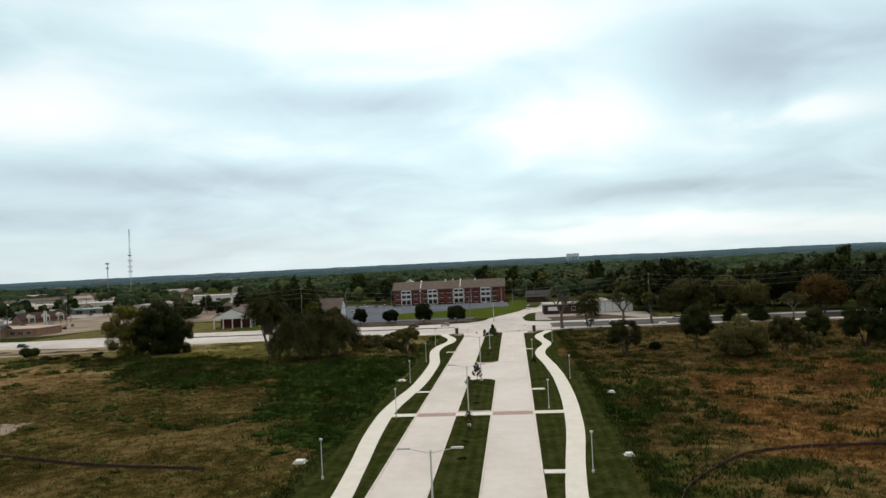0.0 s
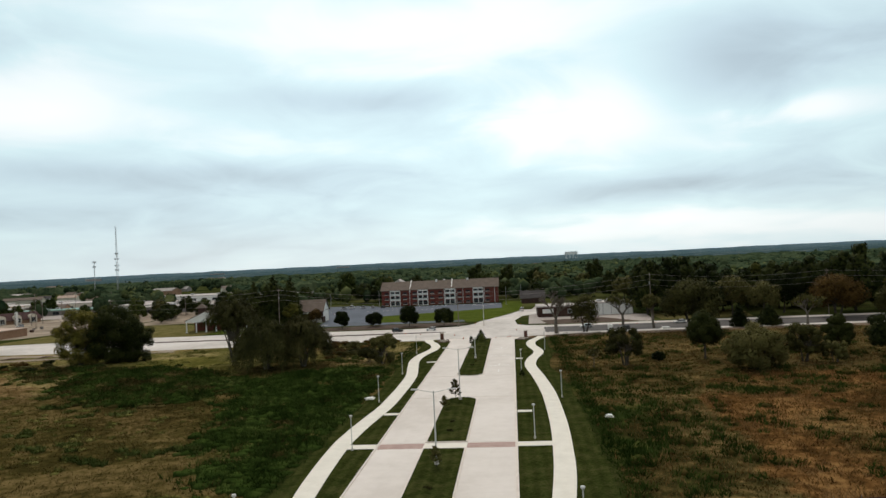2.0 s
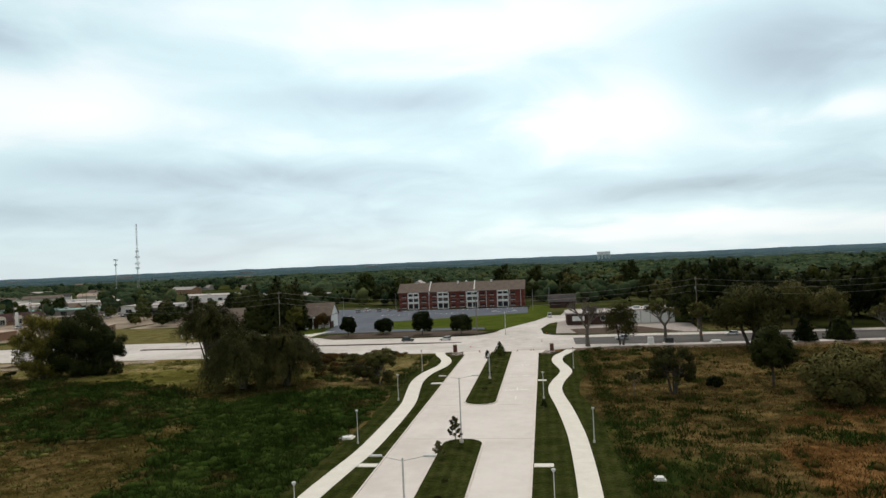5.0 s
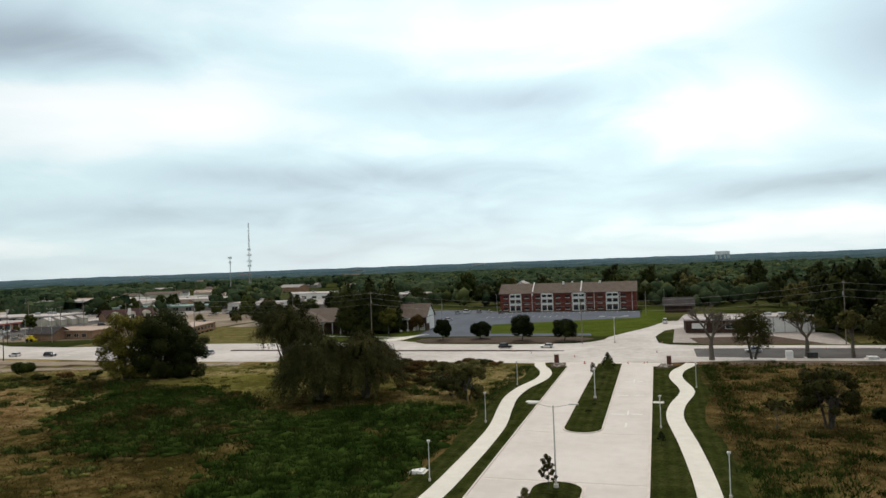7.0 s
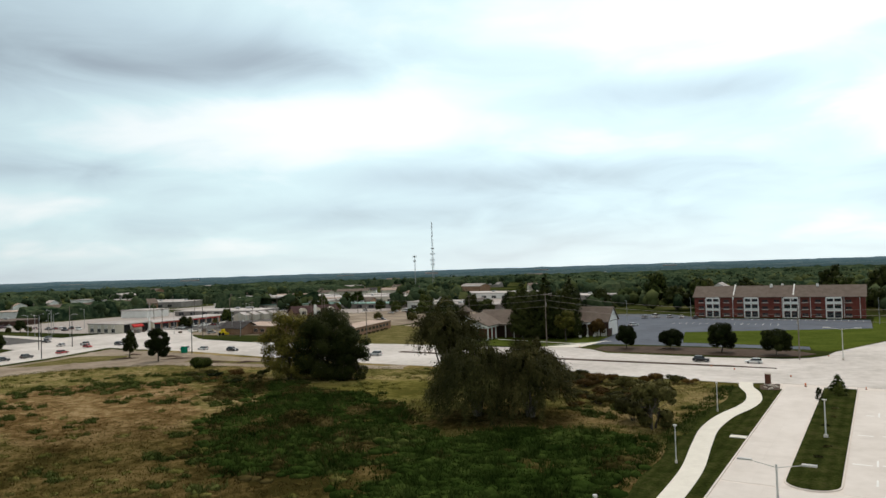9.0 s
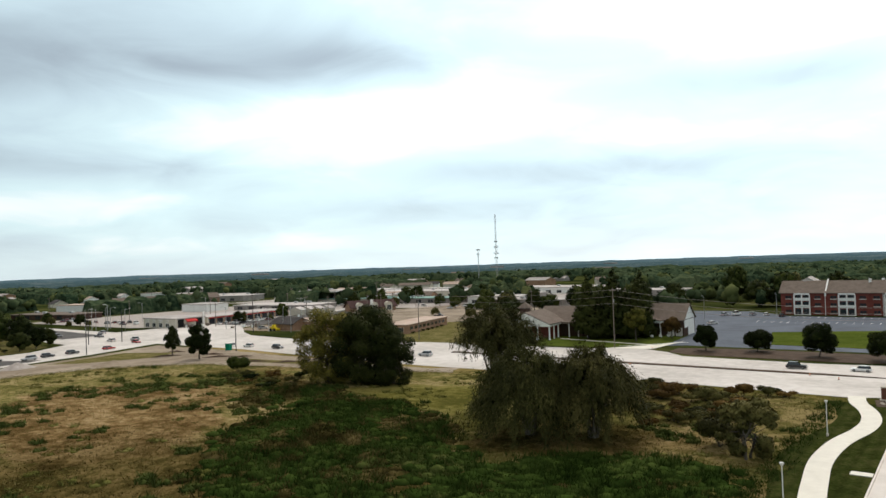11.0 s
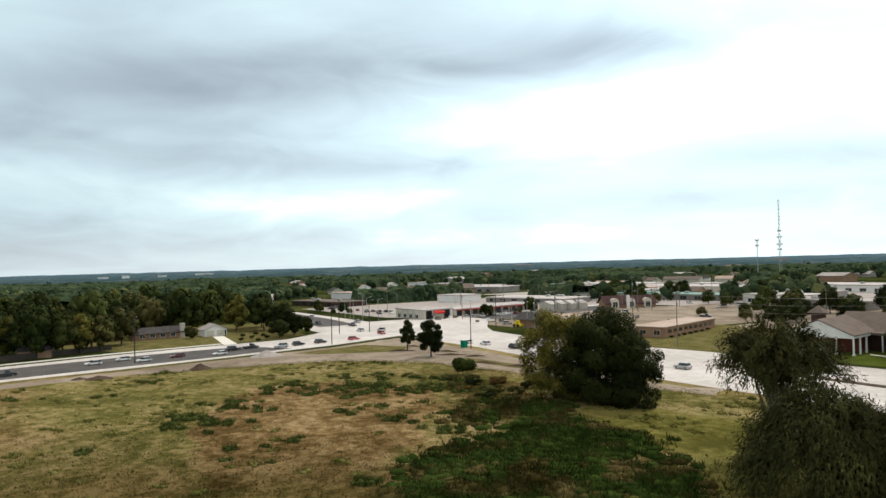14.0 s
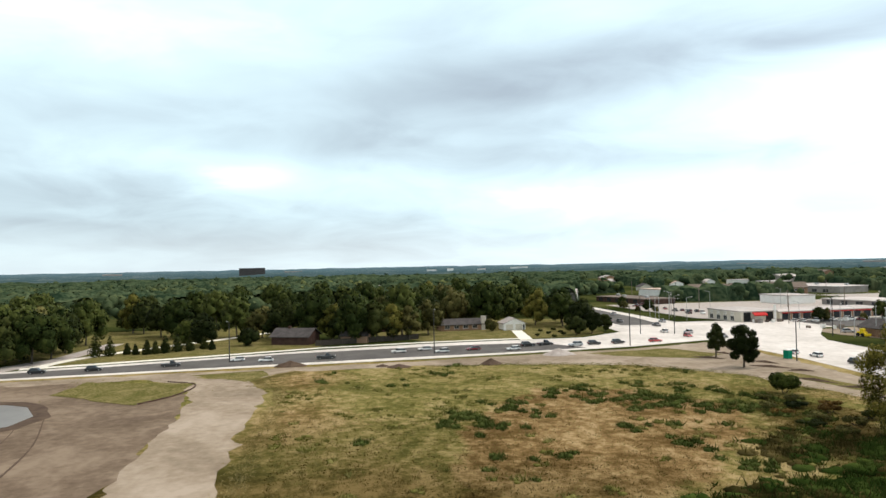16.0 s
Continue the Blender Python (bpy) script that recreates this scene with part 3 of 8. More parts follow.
slab("west_lawn", [(-257, 155), (-257, 208), (-268, 220), (-330, 226), (-345, 190), (-330, 150), (-290, 135)], -0.1, 0.05, PALELAWN, "pale green lawn round the white house", "lawn")
slab("west_lawn", [(-224, 45), (-236, 88), (-248, 120), (-262, 122), (-330, 110), (-330, 30), (-245, 20)], -0.1, 0.05, PALELAWN, "olive lawn with a row of small evergreens", "lawn")
slab("roadside_path", [(-219, 45), (-233.5, 88), (-247, 122), (-253, 155), (-256, 190), (-258, 190), (-255.5, 155), (-249, 121), (-236, 87), (-222, 44)], -0.1, 0.10, WALK, "pale concrete pavement along the highway", "pavement")
slab("dirt_shoulder", ragged([(-197, 40), (-205, 105), (-210, 150), (-216, 185), (-221, 214), (-230, 240), (-190, 241), (-150, 238), (-110, 237), (-100, 241), (-98, 234), (-120, 228), (-150, 222), (-172, 216), (-190, 200), (-196, 180), (-201, 150), (-199, 115), (-197, 100), (-191, 60)]),
     -0.1, 0.035, PALEDIRT, "bare pale dirt along the new road edge", "dirt")
slab("bare_earth", ragged([(-80, 30), (-80, 104), (-107, 104), (-145, 103), (-172, 99), (-184, 90), (-192, 76), (-199, 60), (-197, 30), (-150, 10)], 3.0),
     -0.1, 0.02, DIRT, "graded brown earth with machine tracks", "dirt")
slab("dirt_track", ragged([(-78, 103), (-78, 119), (-105, 116.5), (-130, 115.2), (-160, 114.6), (-170, 114.8), (-178, 112), (-188, 108), (-201, 117), (-201, 111), (-192, 101), (-198, 88), (-197, 80), (-184, 94), (-172, 99.5), (-145, 103), (-107, 103.5)], 2.0, 2.5, 3),
     -0.1, 0.03, PALEDIRT, "wide graded dirt track across the field", "dirt")
for k, (y, bend, w) in enumerate(((55, 4, 0.3), (57.2, 4.4, 0.25), (68, 2, 0.35), (70.2, 2.3, 0.3), (82, -1, 0.3), (84.1, -1.2, 0.3), (91, -3, 0.5), (62, 6, 0.2))):
    band("wheel_track", [(-84, y + 4), (-108, y + 1.2 * math.sin(k * 2.0)), (-132, y - 2 + bend), (-156, y - 7 + bend * 2)], [w * 0.6, w * 0.9, w * 0.6, w * 0.3], 0.0, 0.027 + 0.0006 * k, MULCH, "faint curved machine track in the earth", "dirt")
slab("shoulder_grass", ragged([(-214, 196), (-206, 203), (-197, 220), (-203, 230), (-219, 222)], 1.0), -0.1, 0.05, PALELAWN, "olive grass patch on the dirt shoulder", "grass")
slab("shoulder_grass", ragged([(-170, 224), (-150, 228), (-128, 231), (-130, 234), (-152, 232), (-172, 229)], 0.8), -0.1, 0.05, PALELAWN, "olive grass patch on the dirt shoulder", "grass")
slab("grass_mound", ragged([(-193, 71), (-178, 70), (-162, 91), (-170, 96), (-186, 96)], 2.2), -0.1, 0.12, PALELAWN, "green grass patch inside the graded earth", "grass")
slab("grass_mound", ragged([(-199, 93), (-190, 103), (-186, 108), (-195, 112), (-203, 110)], 0.8), -0.1, 0.05, PALELAWN, "green grass patch between dirt tracks", "grass")
slab("pond_bank", ragged([(-175, 52), (-171, 68), (-166, 74), (-155, 79.5), (-146, 78), (-136, 66), (-144, 48), (-158, 44)], 0.6), -0.1, 0.05, MULCH, "dark muddy bank round the pond", "dirt")
slab("pond", [(-170, 55), (-168, 66), (-165, 71), (-156, 76), (-148, 75.5), (-140, 66), (-146, 52), (-158, 48)], -0.1, 0.075, WATERMAT, "small grey pond in the graded earth", "water")

# concrete panels of the carriageways, with open joints
def panel_mesh(w, d):
    bm = bmesh.new()
    box(bm, -w / 2 + 0.003, w / 2 - 0.003, -d / 2 + 0.003, d / 2 - 0.003, -0.05, 0.0)
    me = bpy.data.meshes.new("panel")
    bm.to_mesh(me)
    bm.free()
    me.materials.append(CONCRETE)
    return me


roadway = empty("carriageway", 0, 0, 0, 0, "pale new concrete carriageway panels with sawn joints", "road")
roadway["kind"] = "structure"


def lay(x0, x1, y0, y1, cols, rows):
    w, d = (x1 - x0) / cols, (y1 - y0) / rows
    me = panel_mesh(w, d)
    for i in range(cols):
        for j in range(rows):
            p = new("panel", me)
            p.location = (x0 + (i + 0.5) * w, y0 + (j + 0.5) * d, 0.055)
            p.parent = roadway


for x0, x1 in ((-9.55, -3.3), (2.8, 9.35)):
    lay(x0, x1, 60.0, 115.0, 2, 12)
    lay(x0, x1, 118.0, 149.0, 2, 7)
    lay(x0, x1, 172.8, 240.5, 2, 15)
    slab("crossing_band", [(x0, 115.05), (x1, 115.05), (x1, 117.55), (x0, 117.55)], -0.05, 0.058, BRICKBAND, "dull red stamped crossing band", "crossing")
lay(-9.55, 9.35, 149.6, 172.2, 4, 5)

# bare bank between the east field and the cross road
slab("dirt_bank", ragged([(19, 241), (60, 242), (150, 242), (150, 248.6), (60, 248.3), (31, 247.6), (21, 244.8)], 0.8, 2.0, 7), -0.1, 0.05, DIRT, "bare brown bank beside the cross road", "dirt")

# ---- trees ----


def leaf_cloud(name, centres, radii, n, size, mat, parent, seed, squash=0.8, core=0.45, label="", hang=0.0, aspect=0.55):
    """A crown of many separate leaf sprays round the given lobes."""
    r = np.random.default_rng(seed)
    n = int(n * 1.6)
    c, rad = np.array(centres, float), np.array(radii, float)
    w = rad ** 2
    pick = r.choice(len(c), n, p=w / w.sum())
    d = r.normal(size=(n, 3))
    d /= np.linalg.norm(d, axis=1)[:, None]
    rr = core + (1.05 - core) * r.random(n) ** 0.6
    p = c[pick] + d * (rad[pick] * rr)[:, None] * np.array([1, 1, squash])
    if hang:
        p[:, 2] -= hang * r.random(n) ** 2 * (np.hypot(d[:, 0], d[:, 1]))
    p[:, 2] = np.maximum(p[:, 2], 0.25)
    u = np.cross(d, r.normal(size=(n, 3))) + 0.35 * r.normal(size=(n, 3))
    u /= np.linalg.norm(u, axis=1)[:, None]
    v = np.cross(d + 0.5 * r.normal(size=(n, 3)), u)
    if hang:
        u = u * 0.5 + np.array([0, 0, -1.0])
        u /= np.linalg.norm(u, axis=1)[:, None]
        v = np.cross(u, r.normal(size=(n, 3)))
    v /= np.linalg.norm(v, axis=1)[:, None]
    s = size * (0.55 + 0.9 * r.random(n))[:, None]
    # every spray faces outwards, and shades with the round of its bough and of the whole crown
    mid = np.average(c, axis=0, weights=w)
    swell = d + 0.55 * (p - mid) / (np.abs(p - mid).max() + 1e-6) if len(c) < 60 else d.copy()
    swell += 0.2 * r.normal(size=(n, 3))
    swell /= np.linalg.norm(swell, axis=1)[:, None]
    flip = (np.cross(u, v) * swell).sum(1) < 0
    v[flip] *= -1
    a, b, q = p + u * s * 1.1, p - u * s * 0.6 + v * s * aspect * 1.25, p - u * s * 0.6 - v * s * aspect * 1.25
    verts = np.stack([a, b, q], 1).reshape(-1, 3)
    me = bpy.data.meshes.new(name)
    me.vertices.add(3 * n)
    me.vertices.foreach_set("co", verts.ravel())
    me.loops.add(3 * n)
    me.loops.foreach_set("vertex_index", np.arange(3 * n))
    me.polygons.add(n)
    me.polygons.foreach_set("loop_start", np.arange(n) * 3)
    me.materials.append(mat)
    me.update(calc_edges=True)
    me.attributes.new("custom_normal", "FLOAT_VECTOR", "POINT").data.foreach_set("vector", np.repeat(swell, 3, 0).astype(np.float32).ravel())
    ob = new(name, me)
    if parent:
        ob.parent = parent
    if label:
        ob["label"] = label
    return ob


def limbs(trunks, r0, targets, bark, parent, seed):
    """A trunk (or several) with limbs bending up to the lobes of the crown."""
    r = random.Random(seed)
    bm = bmesh.new()
    for base, top in trunks:
        b, t = Vector(base), Vector(top)
        mid = b.lerp(t, 0.5) + Vector((r.uniform(-1, 1), r.uniform(-1, 1), 0)) * 0.06 * (t - b).length
        tube(bm, b + Vector((0, 0, -0.3)), b + Vector((0, 0, 0.5)), r0 * 1.45, r0, 8)
        tube(bm, b + Vector((0, 0, 0.45)), mid, r0, r0 * 0.85, 8)
        tube(bm, mid, t, r0 * 0.86, r0 * 0.6, 8)
    for k, q in enumerate(targets):
        base, top = trunks[k % len(trunks)]
        s = Vector(base).lerp(Vector(top), r.uniform(0.55, 1.0))
        q = Vector(q)
        m = s.lerp(q, 0.5) + Vector((r.uniform(-1, 1), r.uniform(-1, 1), r.uniform(0, 1))) * 0.1 * (q - s).length
        tube(bm, s, m, r0 * 0.48, r0 * 0.3, 5)
        tube(bm, m, q, r0 * 0.31, r0 * 0.1, 5)
        for _ in range(2):
            e = q + Vector((r.uniform(-1, 1), r.uniform(-1, 1), r.uniform(0.1, 1))) * 0.25 * (q - s).length
            tube(bm, m.lerp(q, 0.6), e, r0 * 0.14, r0 * 0.04, 4)
    return part("trunk", bm, bark, parent)


def tree(x, y, h, w, seed, mat, label, category="tree", name="tree", n=5500, size=0.282, stem=0.22, bark=None, lobes=9, squash=0.85, hang=0.0, group="", trunks=1, thick=None, core=0.45, base_drop=0.0, boughs=99, aspect=0.6, clump=(0.13, 0.22), fill=True):
    r = random.Random(seed)
    t = empty(name, x, y, 0, 0, label, category, group)
    z0 = h * stem
    # boughs spread over a dome, broad below and rounded above
    cs, rs = [], []
    zc = z0 + (h - z0) * 0.40
    for k in range(lobes):
        a = k * 2.39996 + r.uniform(-0.35, 0.35)
        e = math.asin(min(1.0, max(-1.0, -0.75 + 1.72 * (k + 0.5) / lobes + r.uniform(-0.12, 0.12))))
        rad = w * r.uniform(*clump)
        out = r.uniform(0.78, 1.05)
        d = max(0.0, w / 2 - rad * 0.9) * math.cos(e) ** 0.7 * out
        z = zc + (h - zc - rad * squash) * math.sin(e) * out if e > 0 else zc + (zc - z0) * math.sin(e) * 0.85 - base_drop
        cs.append((d * math.cos(a), d * math.sin(a), max(z, rad * 0.5)))
        rs.append(rad)
    cs += [(0, 0, z0 + (h - z0) * 0.48), (r.uniform(-.1, .1) * w, r.uniform(-.1, .1) * w, h - w * 0.2)]
    rs += [w * 0.3, w * 0.2] if fill else [w * 0.14, w * 0.12]
    r0 = thick or max(0.1, h * 0.022)
    tr = [((0, 0, 0), (r.uniform(-.05, .05) * w, r.uniform(-.05, .05) * w, z0 + (h - z0) * 0.35))]
    if trunks > 1:
        tr = [((0.5 * math.cos(k * 2.4), 0.5 * math.sin(k * 2.4), 0), (w * 0.16 * math.cos(k * 2.4), w * 0.16 * math.sin(k * 2.4), z0 + (h - z0) * 0.4)) for k in range(trunks)]
    limbs(tr, r0, cs[:-2][:boughs], bark or BARK, t, seed)
    leaf_cloud("crown", cs, rs, n, size, mat, t, seed, squash, hang=hang, core=core, aspect=aspect)
    return t


def bare_tree(x, y, h, w, seed, label, leaves=0, mat=None, name="bare_tree", bark=None, thick=None, depth=5):
    """A leafless tree: limbs that fork again and again."""
    r = random.Random(seed)
    t = empty(name, x, y, 0, 0, label, "tree")
    bm = bmesh.new()
    ends = []

    def grow(p, d, length, rad, level):
        q = p + d * length
        mid = p.lerp(q, 0.5) + Vector((r.uniform(-1, 1), r.uniform(-1, 1), r.uniform(-.5, .5))) * length * 0.08
        tube(bm, p, mid, rad, rad * 0.85, 6 if level < 2 else 4)
        tube(bm, mid, q, rad * 0.86, rad * 0.66, 6 if level < 2 else 4)
        if level >= depth:
            ends.append(q)
            return
        for _ in range((4 if level == 1 else 3) if level < 4 else 2 + (r.random() < 0.5)):
            ax = Vector((r.uniform(-1, 1), r.uniform(-1, 1), r.uniform(-0.3, 0.3)))
            spread = 0.75 * w / h + 0.35
            nd = (d + ax * spread + Vector((0, 0, 0.25))).normalized()
            grow(q, nd, length * r.uniform(0.55, 0.8), rad * r.uniform(0.55, 0.72), level + 1)

    r0 = thick or h * 0.025
    tube(bm, (0, 0, -0.3), (0, 0, 0.5), r0 * 1.4, r0 * 1.02, 8)
    grow(Vector((0, 0, 0.45)), Vector((0, 0, 1)), h * 0.24, r0, 0)
    part("trunk", bm, bark or PALEBARK, t)
    if leaves:
        leaf_cloud("crown", [tuple(e) for e in ends], [0.9] * len(ends), leaves, 0.3, mat, t, seed, core=0.1)
    return t


def shrub(x, y, h, w, seed, mat, label, n=500, size=0.3, category="shrub", name="shrub", group=""):
    r = random.Random(seed)
    t = empty(name, x, y, 0, 0, label, category, group)
    cs = [(r.uniform(-.3, .3) * w, r.uniform(-.3, .3) * w, h * r.uniform(0.35, 0.6)) for _ in range(6)]
    rs = [h * r.uniform(0.28, 0.42) for _ in cs]
    bm = bmesh.new()
    for c in cs:
        tube(bm, (c[0] * 0.2, c[1] * 0.2, -0.1), c, 0.06, 0.02, 5)
    part("stem", bm, BARK, t)
    leaf_cloud("foliage", cs, [max(q, w * 0.2) for q in rs], n, size, mat, t, seed, squash=h / max(w, 0.1) * 0.9)
    return t


def conifer(x, y, h, w, seed, mat, label, n=1500, size=0.35, group="", bottom=0.06, name="evergreen_tree"):
    r = np.random.default_rng(seed)
    t = empty(name, x, y, 0, 0, label, "tree", group)
    bm = bmesh.new()
    tube(bm, (0, 0, -0.2), (0, 0, h * 0.9), h * 0.018, 0.03, 7)
    part("trunk", bm, BARK, t)
    cs, rs = [], []
    for k in range(26):
        f = bottom + (1 - bottom) * (k + 0.5) / 26
        a = k * 2.4
        rad = (w / 2) * (1 - f) ** 0.75 + 0.15
        cs.append((rad * 0.45 * math.cos(a), rad * 0.45 * math.sin(a), h * f))
        rs.append(rad * 0.72)
    leaf_cloud("crown", cs, rs, n, size, mat, t, seed, squash=0.55)
    return t


def willow(x, y, h, w, seed, label, plumes, per, trim=0.0, droop=1.0, mat=None):
    """Boughs that rise from the stem, fan outwards and droop, each a plume of narrow leaves."""
    r = np.random.default_rng(seed)
    t = empty("willow", x, y, 0, 0, label, "willow")
    bm = bmesh.new()
    for k in range(5):
        a = k * 2.39996 + 0.4
        foot, knee = Vector((0.35 * math.cos(a), 0.35 * math.sin(a), -0.2)), Vector((1.1 * math.cos(a), 1.1 * math.sin(a), h * 0.22))
        top = Vector((w * 0.17 * math.cos(a), w * 0.17 * math.sin(a), h * 0.55))
        tube(bm, foot, knee, 0.30, 0.24, 8)
        tube(bm, knee, top, 0.24, 0.12, 7)
    pts, tan, out = [], [], []
    for k in range(plumes):
        a = k * 2.39996 + r.uniform(-0.3, 0.3)
        f = (k + 0.5) / plumes
        lift = math.asin(min(1.0, f ** 0.8)) if trim else math.asin(min(1.0, f))
        reach = w / 2 * math.cos(lift) ** 0.75 * r.uniform(0.82, 1.12)
        crest = h * (trim + (1 - trim) * (0.64 + 0.33 * math.sin(lift))) * r.uniform(0.90, 1.05)
        fall = droop * (h * 0.60 * math.cos(lift) + 0.6) * r.uniform(0.7, 1.25)
        p0 = Vector((0.12 * reach * math.cos(a), 0.12 * reach * math.sin(a), h * 0.34))
        p1 = Vector((0.55 * reach * math.cos(a), 0.55 * reach * math.sin(a), crest * 1.10))
        p2 = Vector((reach * math.cos(a), reach * math.sin(a), max(0.5 + h * trim * 0.8, crest - fall)))
        tube(bm, p0, p0.lerp(p1, 0.5), 0.09, 0.06, 4)
        tube(bm, p0.lerp(p1, 0.5), p0.lerp(p1, 0.5).lerp(p1.lerp(p2, 0.5), 0.5), 0.06, 0.03, 4)
        u = 0.22 + 0.80 * r.random(per) ** 0.75
        q = np.outer((1 - u) ** 2, p0) + np.outer(2 * u * (1 - u), p1) + np.outer(u ** 2, p2)
        d = np.outer(2 * (1 - u), p1 - p0) + np.outer(2 * u, p2 - p1)
        d /= np.linalg.norm(d, axis=1)[:, None]
        q = q + r.normal(size=(per, 3)) * ((0.28 + 0.52 * u * (1.15 - u)) * w / 16)[:, None]
        pts.append(q)
        tan.append(d)
        out.append(np.tile((math.cos(a) * math.cos(lift), math.sin(a) * math.cos(lift), math.sin(lift) + 0.25), (per, 1)) + 1.3 * (q - (np.outer((1 - u) ** 2, p0) + np.outer(2 * u * (1 - u), p1) + np.outer(u ** 2, p2))))
    part("trunk", bm, DEADBARK, t)
    p, d, o = np.concatenate(pts), np.concatenate(tan), np.concatenate(out)
    n = len(p)
    p[:, 2] = np.maximum(p[:, 2], 0.2)
    d = d + 0.45 * r.normal(size=(n, 3)) - np.array([0, 0, 0.35 * droop])
    d /= np.linalg.norm(d, axis=1)[:, None]
    o = o + 0.25 * r.normal(size=(n, 3))
    o /= np.linalg.norm(o, axis=1)[:, None]
    v = np.cross(d, o)
    v /= np.linalg.norm(v, axis=1)[:, None] + 1e-6
    s = (0.17 + 0.18 * r.random(n))[:, None]
    verts = np.stack([p + d * s * 1.2, p - d * s + v * s * 0.30, p - d * s - v * s * 0.30], 1).reshape(-1, 3)
    me = bpy.data.meshes.new("crown")
    me.from_pydata(verts.tolist(), [], np.arange(3 * n).reshape(-1, 3).tolist())
    me.materials.append(mat or LEAF_WILLOW)
    me.attributes.new("custom_normal", "FLOAT_VECTOR", "POINT").data.foreach_set("vector", np.repeat(o, 3, 0).astype(np.float32).ravel())
    new("crown", me).parent = t
    return t


# large trees of the west field
tree(-106.5, 216.0, 17.4, 17, 11, LEAF_DARK, "broad dense dark tree with branches down to the ground", n=28000, size=0.19, stem=0.0, lobes=40, trunks=5, core=0.45, base_drop=1.5, clump=(0.10, 0.18))
tree(-114.5, 211.4, 16.4, 15, 12, LEAF_GOLD, "yellowing olive tree leaning on a darker one", n=18000, size=0.17, stem=0.0, lobes=34, trunks=4, core=0.4, base_drop=1.2, clump=(0.09, 0.16))
tree(-101.0, 217.0, 12.5, 12, 41, LEAF_DARK, "lower dark tree grown into a larger one", n=10000, size=0.19, stem=0.0, lobes=22, trunks=3, core=0.4, base_drop=1.2, clump=(0.12, 0.19))
willow(-52.6, 192.4, 13.4, 18.5, 13, "grey-green willow with drooping branches to the ground", 190, 250, droop=0.85)
willow(-44.0, 195.4, 13.2, 15.5, 14, "dark olive willow with open gaps in the crown", 150, 240, trim=0.03, droop=0.7, mat=LEAF_DARKWILLOW)
willow(-66.6, 206.2, 17.6, 15.5, 15, "tall olive willow with its crown above two lower ones", 96, 230, trim=0.42, droop=0.35, mat=LEAF_OLIVE)
bare_tree(-23.4, 194.5, 9.6, 8, 16, "half-bare grey shrubby tree with thin upright twigs", leaves=4200, mat=LEAF_OLIVE, name="shrubby_tree", thick=0.16, bark=DEADBARK)
tree(-23.6, 195.5, 7.6, 7.4, 17, LEAF_OLIVE, "low dark shrubby tree on the field edge", n=3400, size=0.17, stem=0.0, trunks=3, lobes=16, base_drop=0.3, clump=(0.09, 0.16), fill=False)
shrub(-27.5, 199, 4.5, 6, 40, LEAF_OLIVE, "low grey-green brush beside a shrubby tree", n=2200, size=0.2)
tree(-197.0, 225.0, 9.0, 5.0, 18, LEAF_DARK, "slender dark tree beside the dirt shoulder", n=2600, size=0.2, stem=0.14, lobes=12, squash=1.1)
tree(-180.0, 223.0, 10.3, 7.6, 19, LEAF_DARK, "round dark tree beside the dirt shoulder", n=5000, size=0.24, stem=0.06, lobes=13)
shrub(-148.5, 213.0, 4.2, 4.8, 20, LEAF_GREEN, "green rounded bush on the field edge", n=2600, size=0.2)
for k, (x, y, h, w) in enumerate(((-141, 210, 1.6, 4), (-136, 207, 1.4, 4.5), (-131, 210, 1.8, 4), (-127, 205, 1.5, 4.5), (-122, 208, 1.9, 4), (-132, 202, 1.2, 4), (-138, 203, 1.1, 3.5), (-123, 201, 1.3, 4), (-144, 206, 1.2, 3.5), (-117, 203, 1.6, 4), (-126, 213, 2.0, 4.5), (-135, 213, 1.6, 4))):
    shrub(x, y, h, w, 520 + k, (LEAF_OLIVE, LEAF_DARK, LEAF_RUST)[k % 3 if k % 4 else 0], "low dark brown brush beside the dirt shoulder", n=700, size=0.17, group="shoulder brush")
for k, (x, y, w) in enumerate(((-32, 222, 5), (-38, 228, 6), (-46, 226, 5), (-30, 212, 4), (-44, 232, 6), (-52, 230, 5), (-34, 234, 5), (-60, 228, 5))):
    shrub(x, y, 2.9, w * 1.2, 470 + k, LEAF_RUST if k % 2 == 0 else LEAF_OLIVE, "low reddish-brown brush along the field edge", n=1400, size=0.17, group="field edge brush")
r = random.Random(58)
for k in range(26):
    x, y = r.uniform(-54, -27), r.uniform(204, 238)
    if y > 240 + (x + 20) * 0.05 or (x > -40 and y < 208):
        continue
    shrub(x, y, r.uniform(1.3, 2.6), r.uniform(3.5, 6.5), 900 + k, (LEAF_RUST, LEAF_OLIVE, LEAF_WILLOW, LEAF_OLIVE)[k % 4], "low brown and olive brush in the rough grass by the road", n=1200, size=0.12, group="rough brush by the road")
# trees of the east field
tree(34.2, 181, 9.4, 9.6, 21, LEAF_OLIVE, "spreading open olive tree on rusty grass", n=4600, size=0.18, stem=0.16, trunks=4, core=0.2, lobes=20, clump=(0.08, 0.14), fill=False)
bare_tree(27.0, 178.8, 6.0, 6, 22, "small leafless shrubby tree on rusty grass", leaves=160, mat=LEAF_OLIVE, thick=0.1, depth=5, bark=DEADBARK)
tree(53.1, 186.6, 11.1, 9.2, 23, LEAF_DARK, "upright dark tree with a bare trunk", n=7000, size=0.2, stem=0.26, core=0.3, lobes=16)
tree(59.2, 171.0, 9.6, 13.0, 24, LEAF_OLIVE, "wide low olive tree reaching the ground", n=9500, size=0.21, stem=0.03, lobes=20, trunks=3, base_drop=0.5, clump=(0.11, 0.18))
